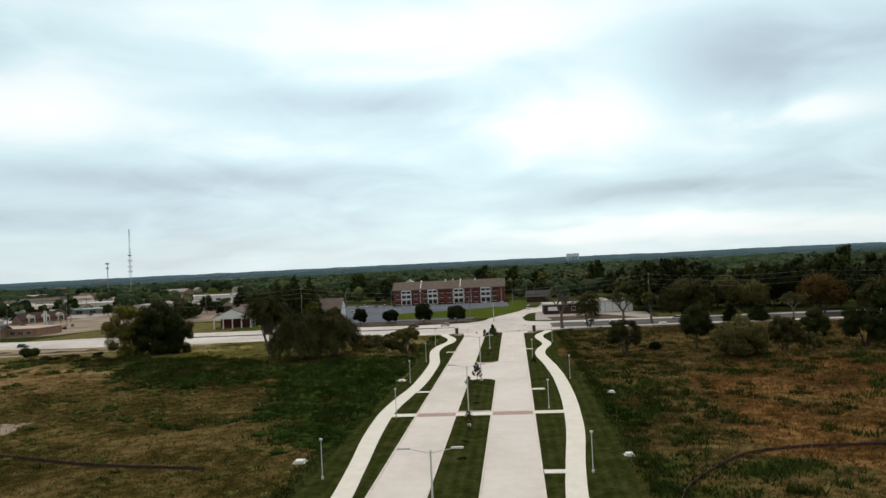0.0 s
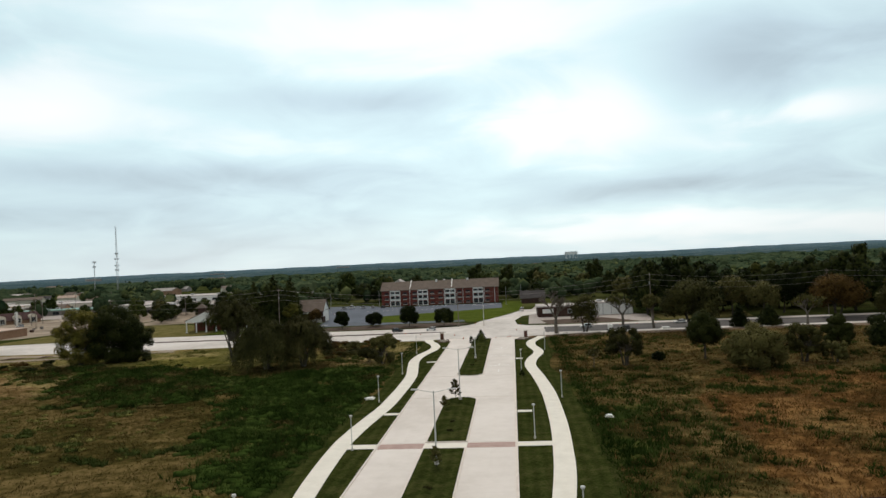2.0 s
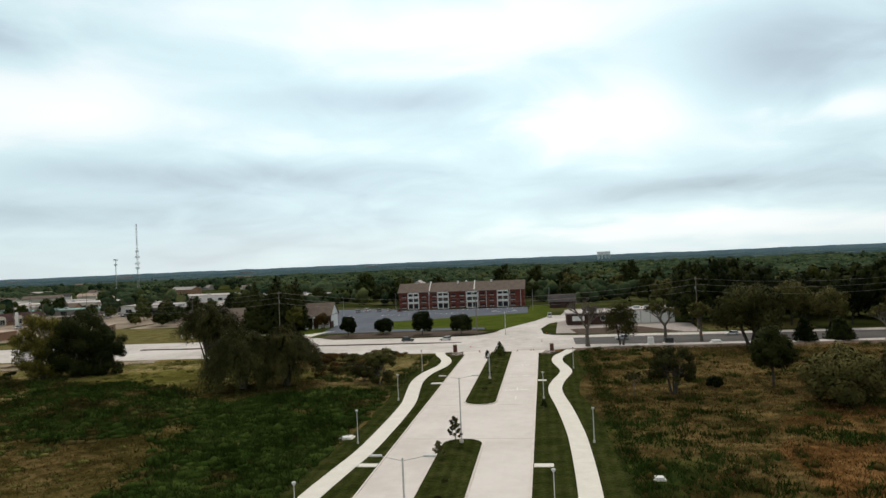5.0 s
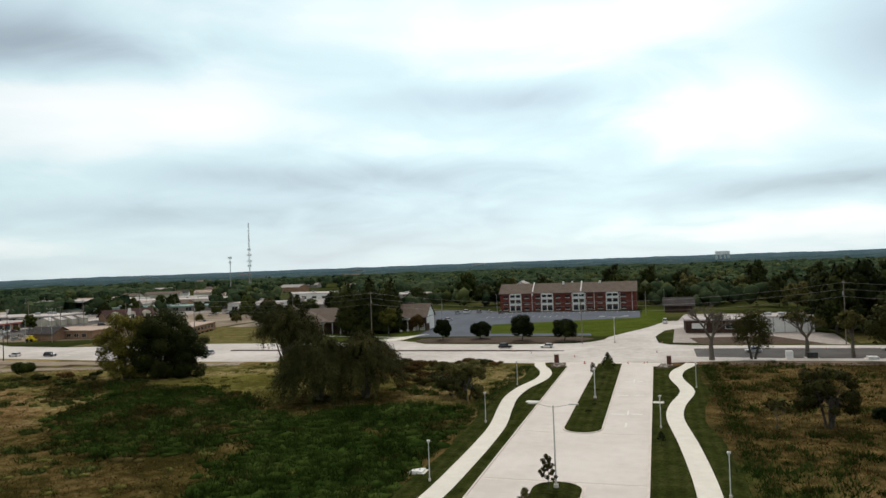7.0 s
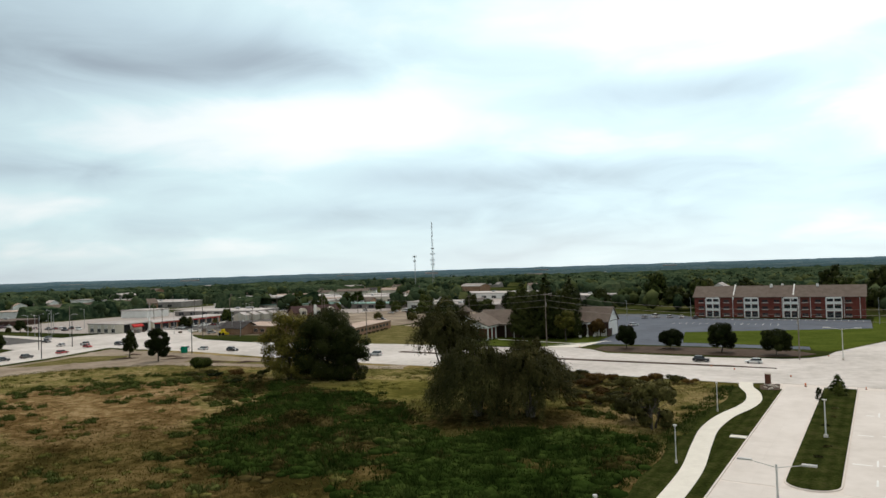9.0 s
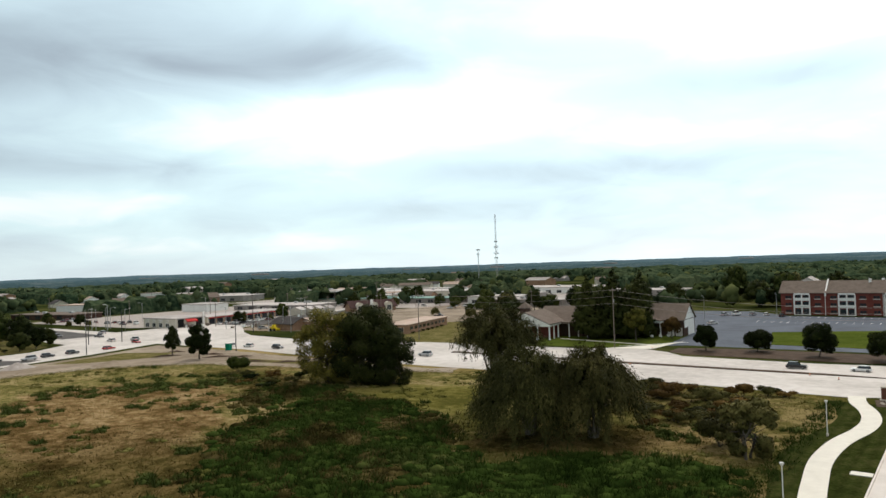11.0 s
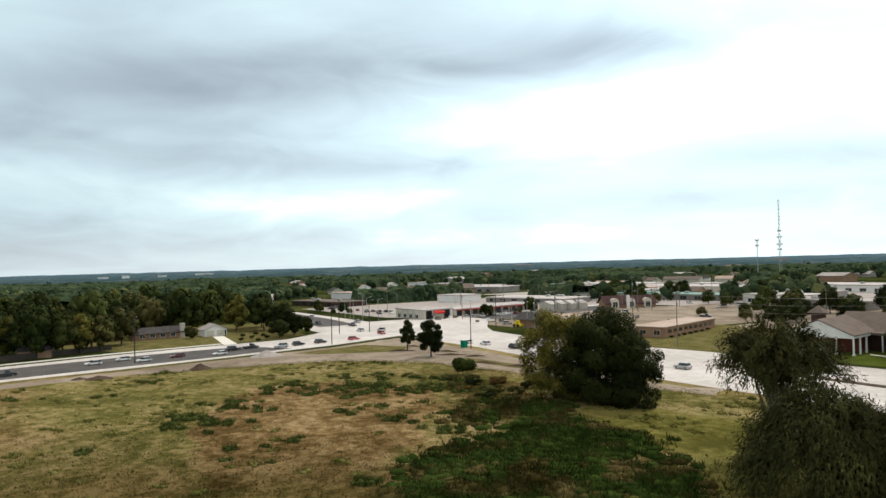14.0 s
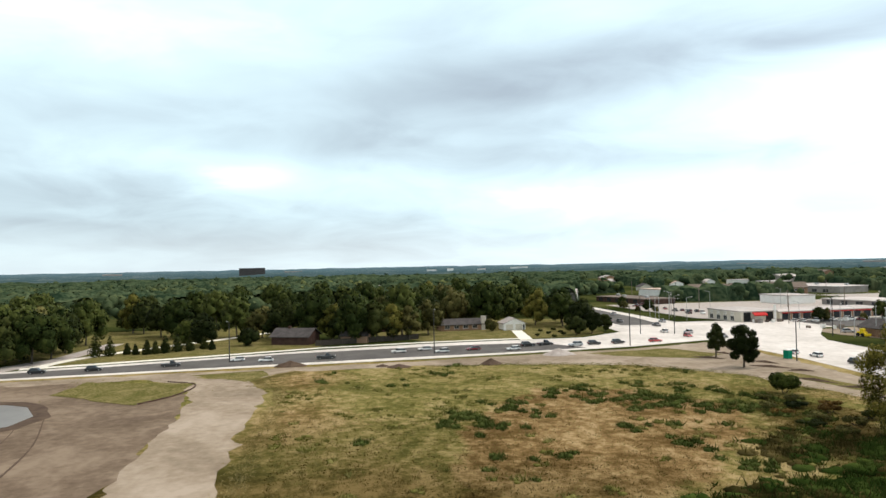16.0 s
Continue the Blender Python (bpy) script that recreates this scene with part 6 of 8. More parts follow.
    blades("low_weeds", q, [max(0.15, 0.55 + 0.7 * rough(*p, 4, 4)) for p in q], 0.10, 7, WEED, 15, "low green weeds over the rusty field", spread=0.6)
    edge = [(-18.2 - 3.0 * q[0], 62 + q[1] * 175) for q in r.random((1500, 2))] + [(20.6 + 2.5 * q[0], 62 + q[1] * 180) for q in r.random((1300, 2))]
    blades("verge_weeds", edge, 0.2 + 0.4 * r.random(len(edge)), 0.07, 6, WEED, 16, "green weeds along the mown verge", spread=0.7)
    pts, hs = [], []
    spots = [(cx + w * 1.2 * r.normal(), cy + w * 1.2 * r.normal(), r.uniform(0.4, 0.4 * w)) for cx, cy, w in GREEN_E for _ in range(int(1.8 * w))]
    spots = [q for q in spots if q[1] < 165 or r.random() < 0.5]
    spots += [(x, y, r.uniform(0.3, 1.2)) for x, y in scatter(FIELD_E, 300, 22, lambda x, y: x < 110 and rough(x, y, 15, 14) > 0.4 - 0.7 * r.random())]
    for x, y, w in spots:
        if x < 20.5:
            continue
        for _ in range(int(3 + 11 * w)):
            a, q = r.uniform(0, 6.283), w * r.random() ** 0.6
            pts.append((x + q * 1.2 * math.cos(a), y + q * math.sin(a)))
            hs.append((0.45 + 0.6 * w ** 0.6) * (1.15 - 0.6 * q / w) * r.uniform(0.6, 1.1))
    mounds("weed_mounds", [(x, y, w * r.uniform(0.4, 0.75), 0.25 + 0.4 * w ** 0.6) for x, y, w in spots if x > 21.5][::2], DARKGRASS, 29, "rounded low mounds of olive weeds among rusty grass")
    blades("weed_clumps", pts, hs, 0.09, 4, WEED, 13, "dark green weed clumps among rusty grass", lean=0.45, spread=0.5)


make_grass()


def silt_fence(points, h, label):
    """A low black fabric fence on stakes along a curve."""
    line = smooth_line(points, 1.0)
    t = empty("silt_fence", float(line[0][0]), float(line[0][1]), 0, 0, label, "fence")
    o = line[0]
    bm = bmesh.new()
    pv = None
    for i, q in enumerate(line):
        d = line[min(i + 1, len(line) - 1)] - line[max(i - 1, 0)]
        d = d / np.linalg.norm(d)
        nx, ny = -d[1] * 0.04, d[0] * 0.04
        z = h * (0.85 + 0.3 * noise.noise((q[0], q[1], 0)))
        x, y = q - o
        row = [bm.verts.new(p) for p in ((x - nx, y - ny, -0.1), (x - nx, y - ny, z), (x + nx, y + ny, z), (x + nx, y + ny, -0.1))]
        if pv:
            for k in range(3):
                bm.faces.new((pv[k], row[k], row[k + 1], pv[k + 1]))
        pv = row
    part("fabric", bm, DARKBRICK, t)
    for q in line[::3]:
        bm = bmesh.new()
        x, y = q - o
        box(bm, x - 0.03, x + 0.03, y - 0.03, y + 0.03, -0.1, h + 0.2)
        part("stake", bm, WOODPOLE, t)


def tuft_band(line, n, wide, mat, seed, name, label):
    """Loose tufts that break up an edge."""
    r = np.random.default_rng(seed)
    p = [np.array(q, float) for q in line]
    pts = []
    for _ in range(n):
        k = r.integers(len(p) - 1)
        q = p[k] + (p[k + 1] - p[k]) * r.random() + r.normal(size=2) * wide
        pts.append(tuple(q))
    blades(name, pts, 0.08 + 0.2 * r.random(n), 0.06, 4, mat, seed, label, spread=1.2, lean=0.7)


tuft_band([(-78, 121), (-105, 119), (-130, 118.5), (-160, 118), (-172, 117), (-186, 110), (-199, 118)], 2600, 1.1, DRYGRASS, 61, "edge_grass", "thin dry grass creeping over the track edge")
tuft_band([(-200, 150), (-198, 175), (-192, 198), (-174, 215), (-150, 221), (-122, 227), (-100, 235)], 2600, 1.4, OLIVEGRASS, 62, "edge_grass", "thin olive grass creeping over the dirt shoulder")
tuft_band([(-192, 72), (-186, 84), (-178, 78), (-172, 90), (-180, 94)], 900, 4.0, OLIVEGRASS, 63, "edge_grass", "thin grass on the mound inside the graded earth")
silt_fence([(-86, 99), (-68, 95.8), (-51, 90.6), (-33.5, 87.7)], 0.45, "black silt fence across the dry field")
silt_fence([(22.5, 66), (23.5, 74.7), (28.7, 83.4), (36.9, 91), (52, 93), (75, 92)], 0.45, "curving black silt fence in the rusty field")
silt_fence([(-163, 91.5), (-172, 96.5), (-184, 97.5), (-190, 90)], 0.32, "black silt fence round the grass patch")

# ---- street furniture ----
def path_lamp(x, y):
    t = empty("path_lamp", x, y, 0.05, 0, "slim pale steel path lamp with a small flat head", "street lamp", "lamps along the footpaths")
    bm = bmesh.new()
    tube(bm, (0, 0, -0.1), (0, 0, 0.35), 0.16, 0.16, 10)
    part("base", bm, KERB, t)
    bm = bmesh.new()
    tube(bm, (0, 0, 0.3), (0, 0, 4.6), 0.065, 0.05, 8)
    part("pole", bm, PALEPOLE, t)
    bm = bmesh.new()
    tube(bm, (0, 0, 4.55), (0, 0, 4.72), 0.10, 0.2, 10)
    tube(bm, (0, 0, 4.72), (0, 0, 4.86), 0.23, 0.2, 10)
    part("lamp_head", bm, PALEPOLE, t)
    return t


lamp0 = path_lamp(-16.5, 82.7)
for x, y in ((-12.9, 114.7), (-15.3, 147.0), (-15.7, 177.4), (-17.05, 211.3), (15.4, 83.5), (12.1, 119.0), (17.8, 147.0), (11.0, 177.4), (17.7, 211.0), (-14.8, 48), (14.6, 48)):
    copy_thing(lamp0, pose(x, y, 0.05))


def arm_lamp(x, y, h=9.2, arm=2.85, turn=0.0, label="tall pale street lamp with two flat arms on the median"):
    t = empty("street_lamp", x, y, 0.15, turn, label, "street lamp")
    bm = bmesh.new()
    tube(bm, (0, 0, -0.2), (0, 0, 0.4), 0.28, 0.28, 10)
    part("base", bm, KERB, t)
    bm = bmesh.new()
    tube(bm, (0, 0, 0.3), (0, 0, h), 0.11, 0.075, 8)
    part("pole", bm, PALEPOLE, t)
    for s in (-1, 1):
        if not arm:
            continue
        bm = bmesh.new()
        tube(bm, (0, 0, h - 0.25), (s * arm * 0.7, 0, h + 0.15), 0.035, 0.03, 6)
        a = part("arm", bm, PALEPOLE, t)
        bm = bmesh.new()
        x0, x1 = sorted((s * arm * 0.62, s * arm))
        box(bm, x0, x1, -0.16, 0.16, h + 0.1, h + 0.26, 0.04)
        part("lamp_head", bm, PALEPOLE, a)
    if not arm:
        bm = bmesh.new()
        box(bm, -0.3, 0.3, -0.15, 0.15, h, h + 0.15, 0.03)
        part("lamp_head", bm, PALEPOLE, t)
    return t


arm_lamp(-0.45, 60.0)
arm_lamp(-0.45, 107.2)
arm_lamp(-0.4, 147.0)
arm_lamp(-0.3, 198.5, 5.2, 0, label="slim pale lamp post on the planted median")
arm_lamp(-1.5, 284.0, 7.6, 4.2, label="pale street lamp with two arms at the side street")


def sapling(x, y, h, seed, label, mat=LEAF_OLIVE, n=160):
    t = empty("sapling", x, y, 0.15, 0, label, "tree")
    r = random.Random(seed)
    bm = bmesh.new()
    tube(bm, (0, 0, -0.2), (0.03 * h, 0, h * 0.9), 0.05, 0.012, 6)
    ends = []
    for k in range(16):
        a, z = k * 2.4, h * (0.22 + 0.042 * k)
        reach = h * 0.30 * (1.15 - 0.055 * k) * r.uniform(0.6, 1.1)
        e = (reach * math.cos(a), reach * math.sin(a), z + h * 0.14)
        m = (e[0] * 0.55, e[1] * 0.55, z + h * 0.05)
        tube(bm, (0.02 * h, 0, z), m, 0.022, 0.014, 4)
        tube(bm, m, e, 0.014, 0.006, 4)
        ends += [e, (m[0] * 1.2, m[1] * 1.2, m[2] + 0.06)]
    part("trunk", bm, BARK, t)
    leaf_cloud("crown", ends, [0.26] * len(ends), n * 3, 0.085, mat, t, seed, core=0.1, aspect=0.7)


sapling(-1.2, 146.4, 3.8, 1, "young sparse tree on the tip of the median", n=420)
sapling(-2.5, 139.5, 2.2, 2, "small young tree on the median")
sapling(-0.4, 106, 2.6, 3, "small young tree on the median")
sapling(-2.6, 222, 3.0, 4, "small young tree on the median", LEAF_DARK)
conifer(-0.6, 238.0, 3.2, 3.2, 60, LEAF_GREEN, "young bushy evergreen at the end of the median", n=500, size=0.22)
conifer(-0.2, 233.5, 2.4, 2.4, 61, LEAF_GREEN, "young bushy evergreen at the end of the median", n=350, size=0.2)
sapling(11.0, 168, 1.6, 5, "small staked tree in the mown verge", LEAF_DARK, 80)
for k, (x, y) in enumerate(((-0.5, 187), (0.2, 193), (-0.8, 206), (0.1, 213), (-0.3, 220), (-0.4, 130), (-0.2, 124), (-0.5, 98), (-0.3, 90))):
    t = tagged(shrub(x, y, 0.45, 1.4, 70 + k, LEAF_OLIVE, "low grey planting patch on the median lawn", n=60, size=0.14), group="median plantings")


def pillar(x, y):
    t = empty("entry_pillar", x, y, 0, 0, "dark red brick entry pillar with a stone cap", "pillar", "entry pillars")
    bm = bmesh.new()
    box(bm, -0.75, 0.75, -0.75, 0.75, -0.1, 0.3, 0.03)
    part("base", bm, STONE, t)
    bm = bmesh.new()
    box(bm, -0.5, 0.5, -0.5, 0.5, 0.3, 2.2, 0.02)
    part("shaft", bm, material("dark_brick", [(0.10, 0.045, 0.03), (0.16, 0.07, 0.05)], 1.5, 0.85, fine=0.8), t)
    bm = bmesh.new()
    box(bm, -0.6, 0.6, -0.6, 0.6, 2.2, 2.4, 0.04)
    part("cap", bm, STONE, t)
    return t


p0 = pillar(-13.0, 241.2)
copy_thing(p0, pose(13.2, 239.6, 0))


def boulder(x, y, s, seed):
    r = np.random.default_rng(seed)
    bm = bmesh.new()
    bmesh.ops.create_icosphere(bm, subdivisions=2, radius=s)
    for v in bm.verts:
        v.co *= 0.8 + 0.4 * noise.noise(v.co * 1.3 / s + Vector((seed, 0, 0)))
        v.co.z = max(v.co.z * 0.7, -0.1 * s)
    ob = part("boulder", bm, STONE)
    ob.matrix_basis = pose(x, y, 0.12 + 0.1 * s, 0, 0, r.uniform(0, 360))
    return tagged(ob, "rough tan limestone boulder in a planted bed", "rock", "boulders at the entry")


for k in range(18):
    a = k * 2.39996
    rr = 0.8 + 0.42 * math.sqrt(k) * 1.2
    side = -1 if k % 2 else 1
    boulder(side * (12.2 + 0.6 * math.cos(a) * rr * 0.6), 238.2 + 1.0 * math.sin(a) * rr, 0.32 + 0.18 * ((k * 7) % 5) / 4, 200 + k)
for side, pts in ((-1, [(-10.2, 235.5), (-13.6, 234.8), (-14.4, 240.5), (-11, 242.8)]), (1, [(10.2, 234.5), (13.0, 234.8), (15.4, 239.5), (11.5, 242.6)])):
    slab("rock_bed", pts, -0.05, 0.13, MULCH, "mulched planting bed at the boulevard entry", "planting bed")


def utility_box(x, y, w, h, label, mat=None, turn=0):
    t = empty("utility_box", x, y, 0.05, turn, label, "utility box")
    bm = bmesh.new()
    box(bm, -w * 0.7, w * 0.7, -w * 0.6, w * 0.6, -0.1, 0.1)
    part("pad", bm, WALK, t)
    bm = bmesh.new()
    box(bm, -w / 2, w / 2, -w / 2, w / 2, 0.1, h, 0.04)
    part("cabinet", bm, mat or WHITE, t)


utility_box(23.9, 131.2, 1.0, 0.35, "flat white concrete box in the weeds")
utility_box(20.6, 90.4, 0.9, 0.35, "flat white concrete box in the weeds")
utility_box(-17.9, 150.3, 1.6, 0.3, "flat white concrete slab in the weeds")
utility_box(-21.5, 90.0, 1.2, 0.35, "flat white concrete box in the weeds")
utility_box(40.5, 251.0, 1.5, 1.9, "white utility cabinet beside the road")
utility_box(45.6, 252.5, 2.2, 1.4, "dark green utility cabinet beside the road", DARKPOLE)
utility_box(58, 251.5, 2.2, 0.6, "low white utility cover beside the road")


def drum(x, y):
    t = empty("traffic_drum", x, y, 0.06, 0, "orange traffic drum with dark rubber base", "traffic drum", "traffic drums at the junction")
    bm = bmesh.new()
    tube(bm, (0, 0, 0), (0, 0, 0.12), 0.42, 0.38, 10)
    part("base", bm, BLACK, t)
    bm = bmesh.new()
    tube(bm, (0, 0, 0.1), (0, 0, 0.5), 0.28, 0.26, 10)
    tube(bm, (0, 0, 0.5), (0, 0, 1.0), 0.25, 0.2, 10)
    part("barrel", bm, ORANGE, t)
    for z in (0.35, 0.7):
        bm = bmesh.new()
        tube(bm, (0, 0, z), (0, 0, z + 0.12), 0.285 - 0.07 * (z > 0.5), 0.28 - 0.07 * (z > 0.5), 10)
        part("stripe", bm, WHITE, t)
    return t


d0 = drum(-6.3, 241.5)
d0.matrix_basis = pose(-6.3, 241.5, 0.06) @ Matrix.Scale(0.65, 4)
for x, y in ((-10, 253), (3.9, 242), (7.6, 242.4), (-28, 262.7), (-22.4, 259.8), (-5, 290), (8.3, 243), (12, 283), (10.5, 262), (46, 268), (52, 269), (58, 268), (-66, 262), (-126, 252), (-140, 262), (-72, 292)):
    copy_thing(d0, pose(x, y, 0.06) @ Matrix.Scale(0.65, 4))


def utility_pole(x, y, h, turn=0.0, mat=None, cross=True, label="weathered wooden utility pole with a crossarm", r=0.15, lamp=0.0):
    t = empty("utility_pole", x, y, 0, turn, label, "utility pole")
    bm = bmesh.new()
    tube(bm, (0, 0, -0.3), (0, 0, h), r, r * 0.65, 8)
    part("pole", bm, mat or WOODPOLE, t)
    if cross:
        bm = bmesh.new()
        box(bm, -1.3, 1.3, -0.08, 0.08, h - 0.9, h - 0.72)
        c = part("crossarm", bm, WOODPOLE, t)
        for px in (-1.15, -0.4, 0.4, 1.15):
            bm = bmesh.new()
            tube(bm, (px, 0, h - 0.72), (px, 0, h - 0.45), 0.07, 0.05, 6)
            part("insulator", bm, GREYWALL, c)
        bm = bmesh.new()
        tube(bm, (0.35, 0.1, h - 4.2), (0.35, 0.1, h - 3.2), 0.22, 0.22, 8)
        part("transformer", bm, STEEL, t)
    if lamp:
        bm = bmesh.new()
        tube(bm, (0, 0, h - 0.2), (0, -lamp, h + 0.3), 0.06, 0.05, 6)
        a = part("arm", bm, mat or STEEL, t)
        bm = bmesh.new()
        box(bm, -0.15, 0.15, -lamp - 0.6, -lamp + 0.1, h + 0.22, h + 0.4, 0.04)
        part("lamp_head", bm, STEEL, a)
    return t


POLES = [(-82, 290, 17.0), (-149, 285.5, 15.8), (-228.5, 352, 18), (59, 279.5, 17.3), (-10.8, 281.5, 13), (-260.3, 336, 12), (120, 280, 16), (200, 281, 16)]
for x, y, h in POLES:
    utility_pole(x, y, h, 90 if x > -50 else 80)
for x, y, h in ((6, 391, 9.5), (14, 405, 9.5), (-64, 405, 9), (-50, 440, 10), (-86, 385, 9), (-311, 264, 12), (-316, 318, 12), (-326, 272, 11), (-345, 300, 10), (-230, 300, 11)):
    utility_pole(x, y, h, 0, STEEL, False, "plain grey steel lamp pole", 0.11, 1.6)
for x, y, h in ((-224.8, 154.5, 12.6), (-227.8, 214, 12), (-259, 230, 13), (-221.5, 98, 11), (-256, 241, 12), (-234, 284, 13), (-186.5, 240.5, 10)):
    utility_pole(x, y, h, 90, DARKPOLE, False, "dark steel signal and lighting pole at the highway", 0.16, 3.0)


def cable(a, b, sag, label):
    bm = bmesh.new()
    a, b = Vector(a), Vector(b)
    side = (b - a).cross(Vector((0, 0, 1))).normalized()
    pv = None
    for k in range(15):
        f = k / 14
        p = a.lerp(b, f) - Vector((0, 0, sag * 4 * f * (1 - f)))
        row = [bm.verts.new(p + side * 0.03 * math.cos(q) + Vector((0, 0, 0.03 * math.sin(q)))) for q in (0, 1.57, 3.14, 4.71)]
        if pv:
            for i in range(4):
                bm.faces.new((pv[i], pv[(i + 1) % 4], row[(i + 1) % 4], row[i]))
        pv = row
    tagged(part("cable", bm, GREYWALL), label, "cable", "overhead cables")


for dz in (0.4, 2.2, 4.2):
    cable((-149, 285.5, 15.6 - dz), (-82, 290, 16.8 - dz), 1.2, "thin overhead cable strung between wooden poles")
    cable((-82, 290, 16.8 - dz), (-10.8, 281.5, 12.9 - dz * 0.7), 1.4, "thin overhead cable strung between wooden poles")
    cable((-10.8, 281.5, 12.9 - dz * 0.7), (59, 279.5, 17 - dz), 1.4, "thin overhead cable strung between wooden poles")
    cable((59, 279.5, 17 - dz), (120, 280, 15.8 - dz), 1.4, "thin overhead cable strung between wooden poles")
    cable((120, 280, 15.8 - dz), (200, 281, 15.8 - dz), 1.4, "thin overhead cable strung between wooden poles")


def mast(x, y, h, label, wide, head):
    """A lattice mast with platforms."""
    t = empty("radio_mast", x, y, 0, 20, label, "radio mast")
    bm = bmesh.new()
    n = int(h / 3.5)
    legs = [(wide * math.cos(a), wide * math.sin(a)) for a in (0.5, 2.6, 4.7)]
    for k in range(n):
        z0, z1 = h * k / n, h * (k + 1) / n
        f0, f1 = 1 - 0.55 * k / n, 1 - 0.55 * (k + 1) / n
        for i in range(3):
            (ax, ay), (bx, by) = legs[i], legs[(i + 1) % 3]
            tube(bm, (ax * f0, ay * f0, z0), (ax * f1, ay * f1, z1), 0.14, 0.14, 4)
            tube(bm, (ax * f0, ay * f0, z0), (bx * f1, by * f1, z1), 0.08, 0.08, 4)
    part("lattice", bm, STEEL, t)
    for z, s in head:
        bm = bmesh.new()
        for k in range(6):
            a = k * math.pi / 3
            box(bm, s * math.cos(a) - 0.2, s * math.cos(a) + 0.2, s * math.sin(a) - 0.2, s * math.sin(a) + 0.2, z - 0.9, z + 0.9)
            tube(bm, (0, 0, z), (s * math.cos(a), s * math.sin(a), z), 0.07, 0.07, 4)
        part("antenna_ring", bm, STEEL, t)


mast(-421.9, 757.4, 78, "tall grey lattice radio mast with antenna platforms", 1.3, [(42, 2.2), (35, 2.4), (30, 1.9), (48, 1.5)])
mast(-471.9, 795.3, 42, "shorter grey antenna mast", 0.7, [(40.5, 2.0), (35, 1.4)])


def water_tower(x, y):
    t = empty("water_tower", x, y, 0, 0, "pale wide water tank on legs above the far trees", "water tower")
    bm = bmesh.new()
    tube(bm, (0, 0, 19), (0, 0, 29), 21, 21, 28)
    part("tank", bm, WHITE, t)
    for k in range(10):
        a = k * math.pi / 5
        bm = bmesh.new()
        tube(bm, (19 * math.cos(a), 19 * math.sin(a), -1), (19 * math.cos(a), 19 * math.sin(a), 21), 0.8, 0.8, 6)
        part("leg", bm, WHITE, t)


water_tower(204.8, 2379.3)


# ---- vehicles ----
def car_kind(name, length, width, height, paint, label, category="car", tall=False, bed=False):
    t = empty(name, 0, -800, 0, 0, label, category)
    L, W, H = length / 2, width / 2, height
    belt = H * (0.55 if not tall else 0.58)
    bm = bmesh.new()
    prof = [(-L, 0.38), (-L, belt * 0.92), (-L * 0.93, belt), (L * 0.5, belt), (L * 0.94, belt * 0.86), (L, belt * 0.6), (L, 0.38), (L * 0.9, 0.26), (-L * 0.9, 0.26)]
    rows = [[bm.verts.new((x, s * W * k, z)) for x, z in prof] for s, k in ((-1, 1.0), (1, 1.0))]
    n = len(prof)
    for i in range(n):
        j = (i + 1) % n
        bm.faces.new((rows[0][i], rows[0][j], rows[1][j], rows[1][i]))
    bm.faces.new(rows[0][::-1]); bm.faces.new(rows[1])
    bmesh.ops.recalc_face_normals(bm, faces=bm.faces)
    bmesh.ops.bevel(bm, geom=[e for e in bm.edges], offset=0.05, segments=1, affect="EDGES")
    part("body", bm, paint, t)
    a0, a1, b0, b1 = (-L * 0.9, L * 0.42, -L * 0.72, L * 0.12) if not bed else (-L * 0.1, L * 0.52, -L * 0.05, L * 0.25)
    bm = bmesh.new()
    lo = [bm.verts.new(p) for p in ((a0, -W * 0.93, belt - 0.03), (a1, -W * 0.93, belt - 0.03), (a1, W * 0.93, belt - 0.03), (a0, W * 0.93, belt - 0.03))]
    hi = [bm.verts.new(p) for p in ((b0, -W * 0.76, H - 0.06), (b1, -W * 0.76, H - 0.06), (b1, W * 0.76, H - 0.06), (b0, W * 0.76, H - 0.06))]
    for i in range(4):
        bm.faces.new((lo[i], lo[(i + 1) % 4], hi[(i + 1) % 4], hi[i]))
    bm.faces.new(hi)
    part("window", bm, DARKGLASS, t)
    bm = bmesh.new()
    box(bm, b0, b1, -W * 0.77, W * 0.77, H - 0.07, H, 0.03)
    part("roof", bm, paint, t)
    for sx in (-0.62, 0.62):
        for sy in (-1, 1):
            bm = bmesh.new()
            tube(bm, (sx * L, sy * W * 0.8, 0.33), (sx * L, sy * W * 1.01, 0.33), 0.33, 0.33, 12)
            w = part("wheel", bm, BLACK, t)
            bm = bmesh.new()
            tube(bm, (sx * L, sy * W * 1.0, 0.33), (sx * L, sy * W * 1.03, 0.33), 0.19, 0.19, 8)
            part("rim", bm, STEEL, w)
    for s in (-1, 1):
        bm = bmesh.new()
        box(bm, L - 0.08, L + 0.02, s * W * 0.7 - 0.2, s * W * 0.7 + 0.2, belt * 0.62, belt * 0.78)
        part("headlight", bm, WHITE, t)
        bm = bmesh.new()
        box(bm, -L - 0.02, -L + 0.06, s * W * 0.75 - 0.16, s * W * 0.75 + 0.16, belt * 0.68, belt * 0.86)
        part("tail_light", bm, RED, t)
    return t


def paint(name, c):
    return material(name, [tuple(v * 0.9 for v in c), c], 0.6, 0.3, spec=0.5)


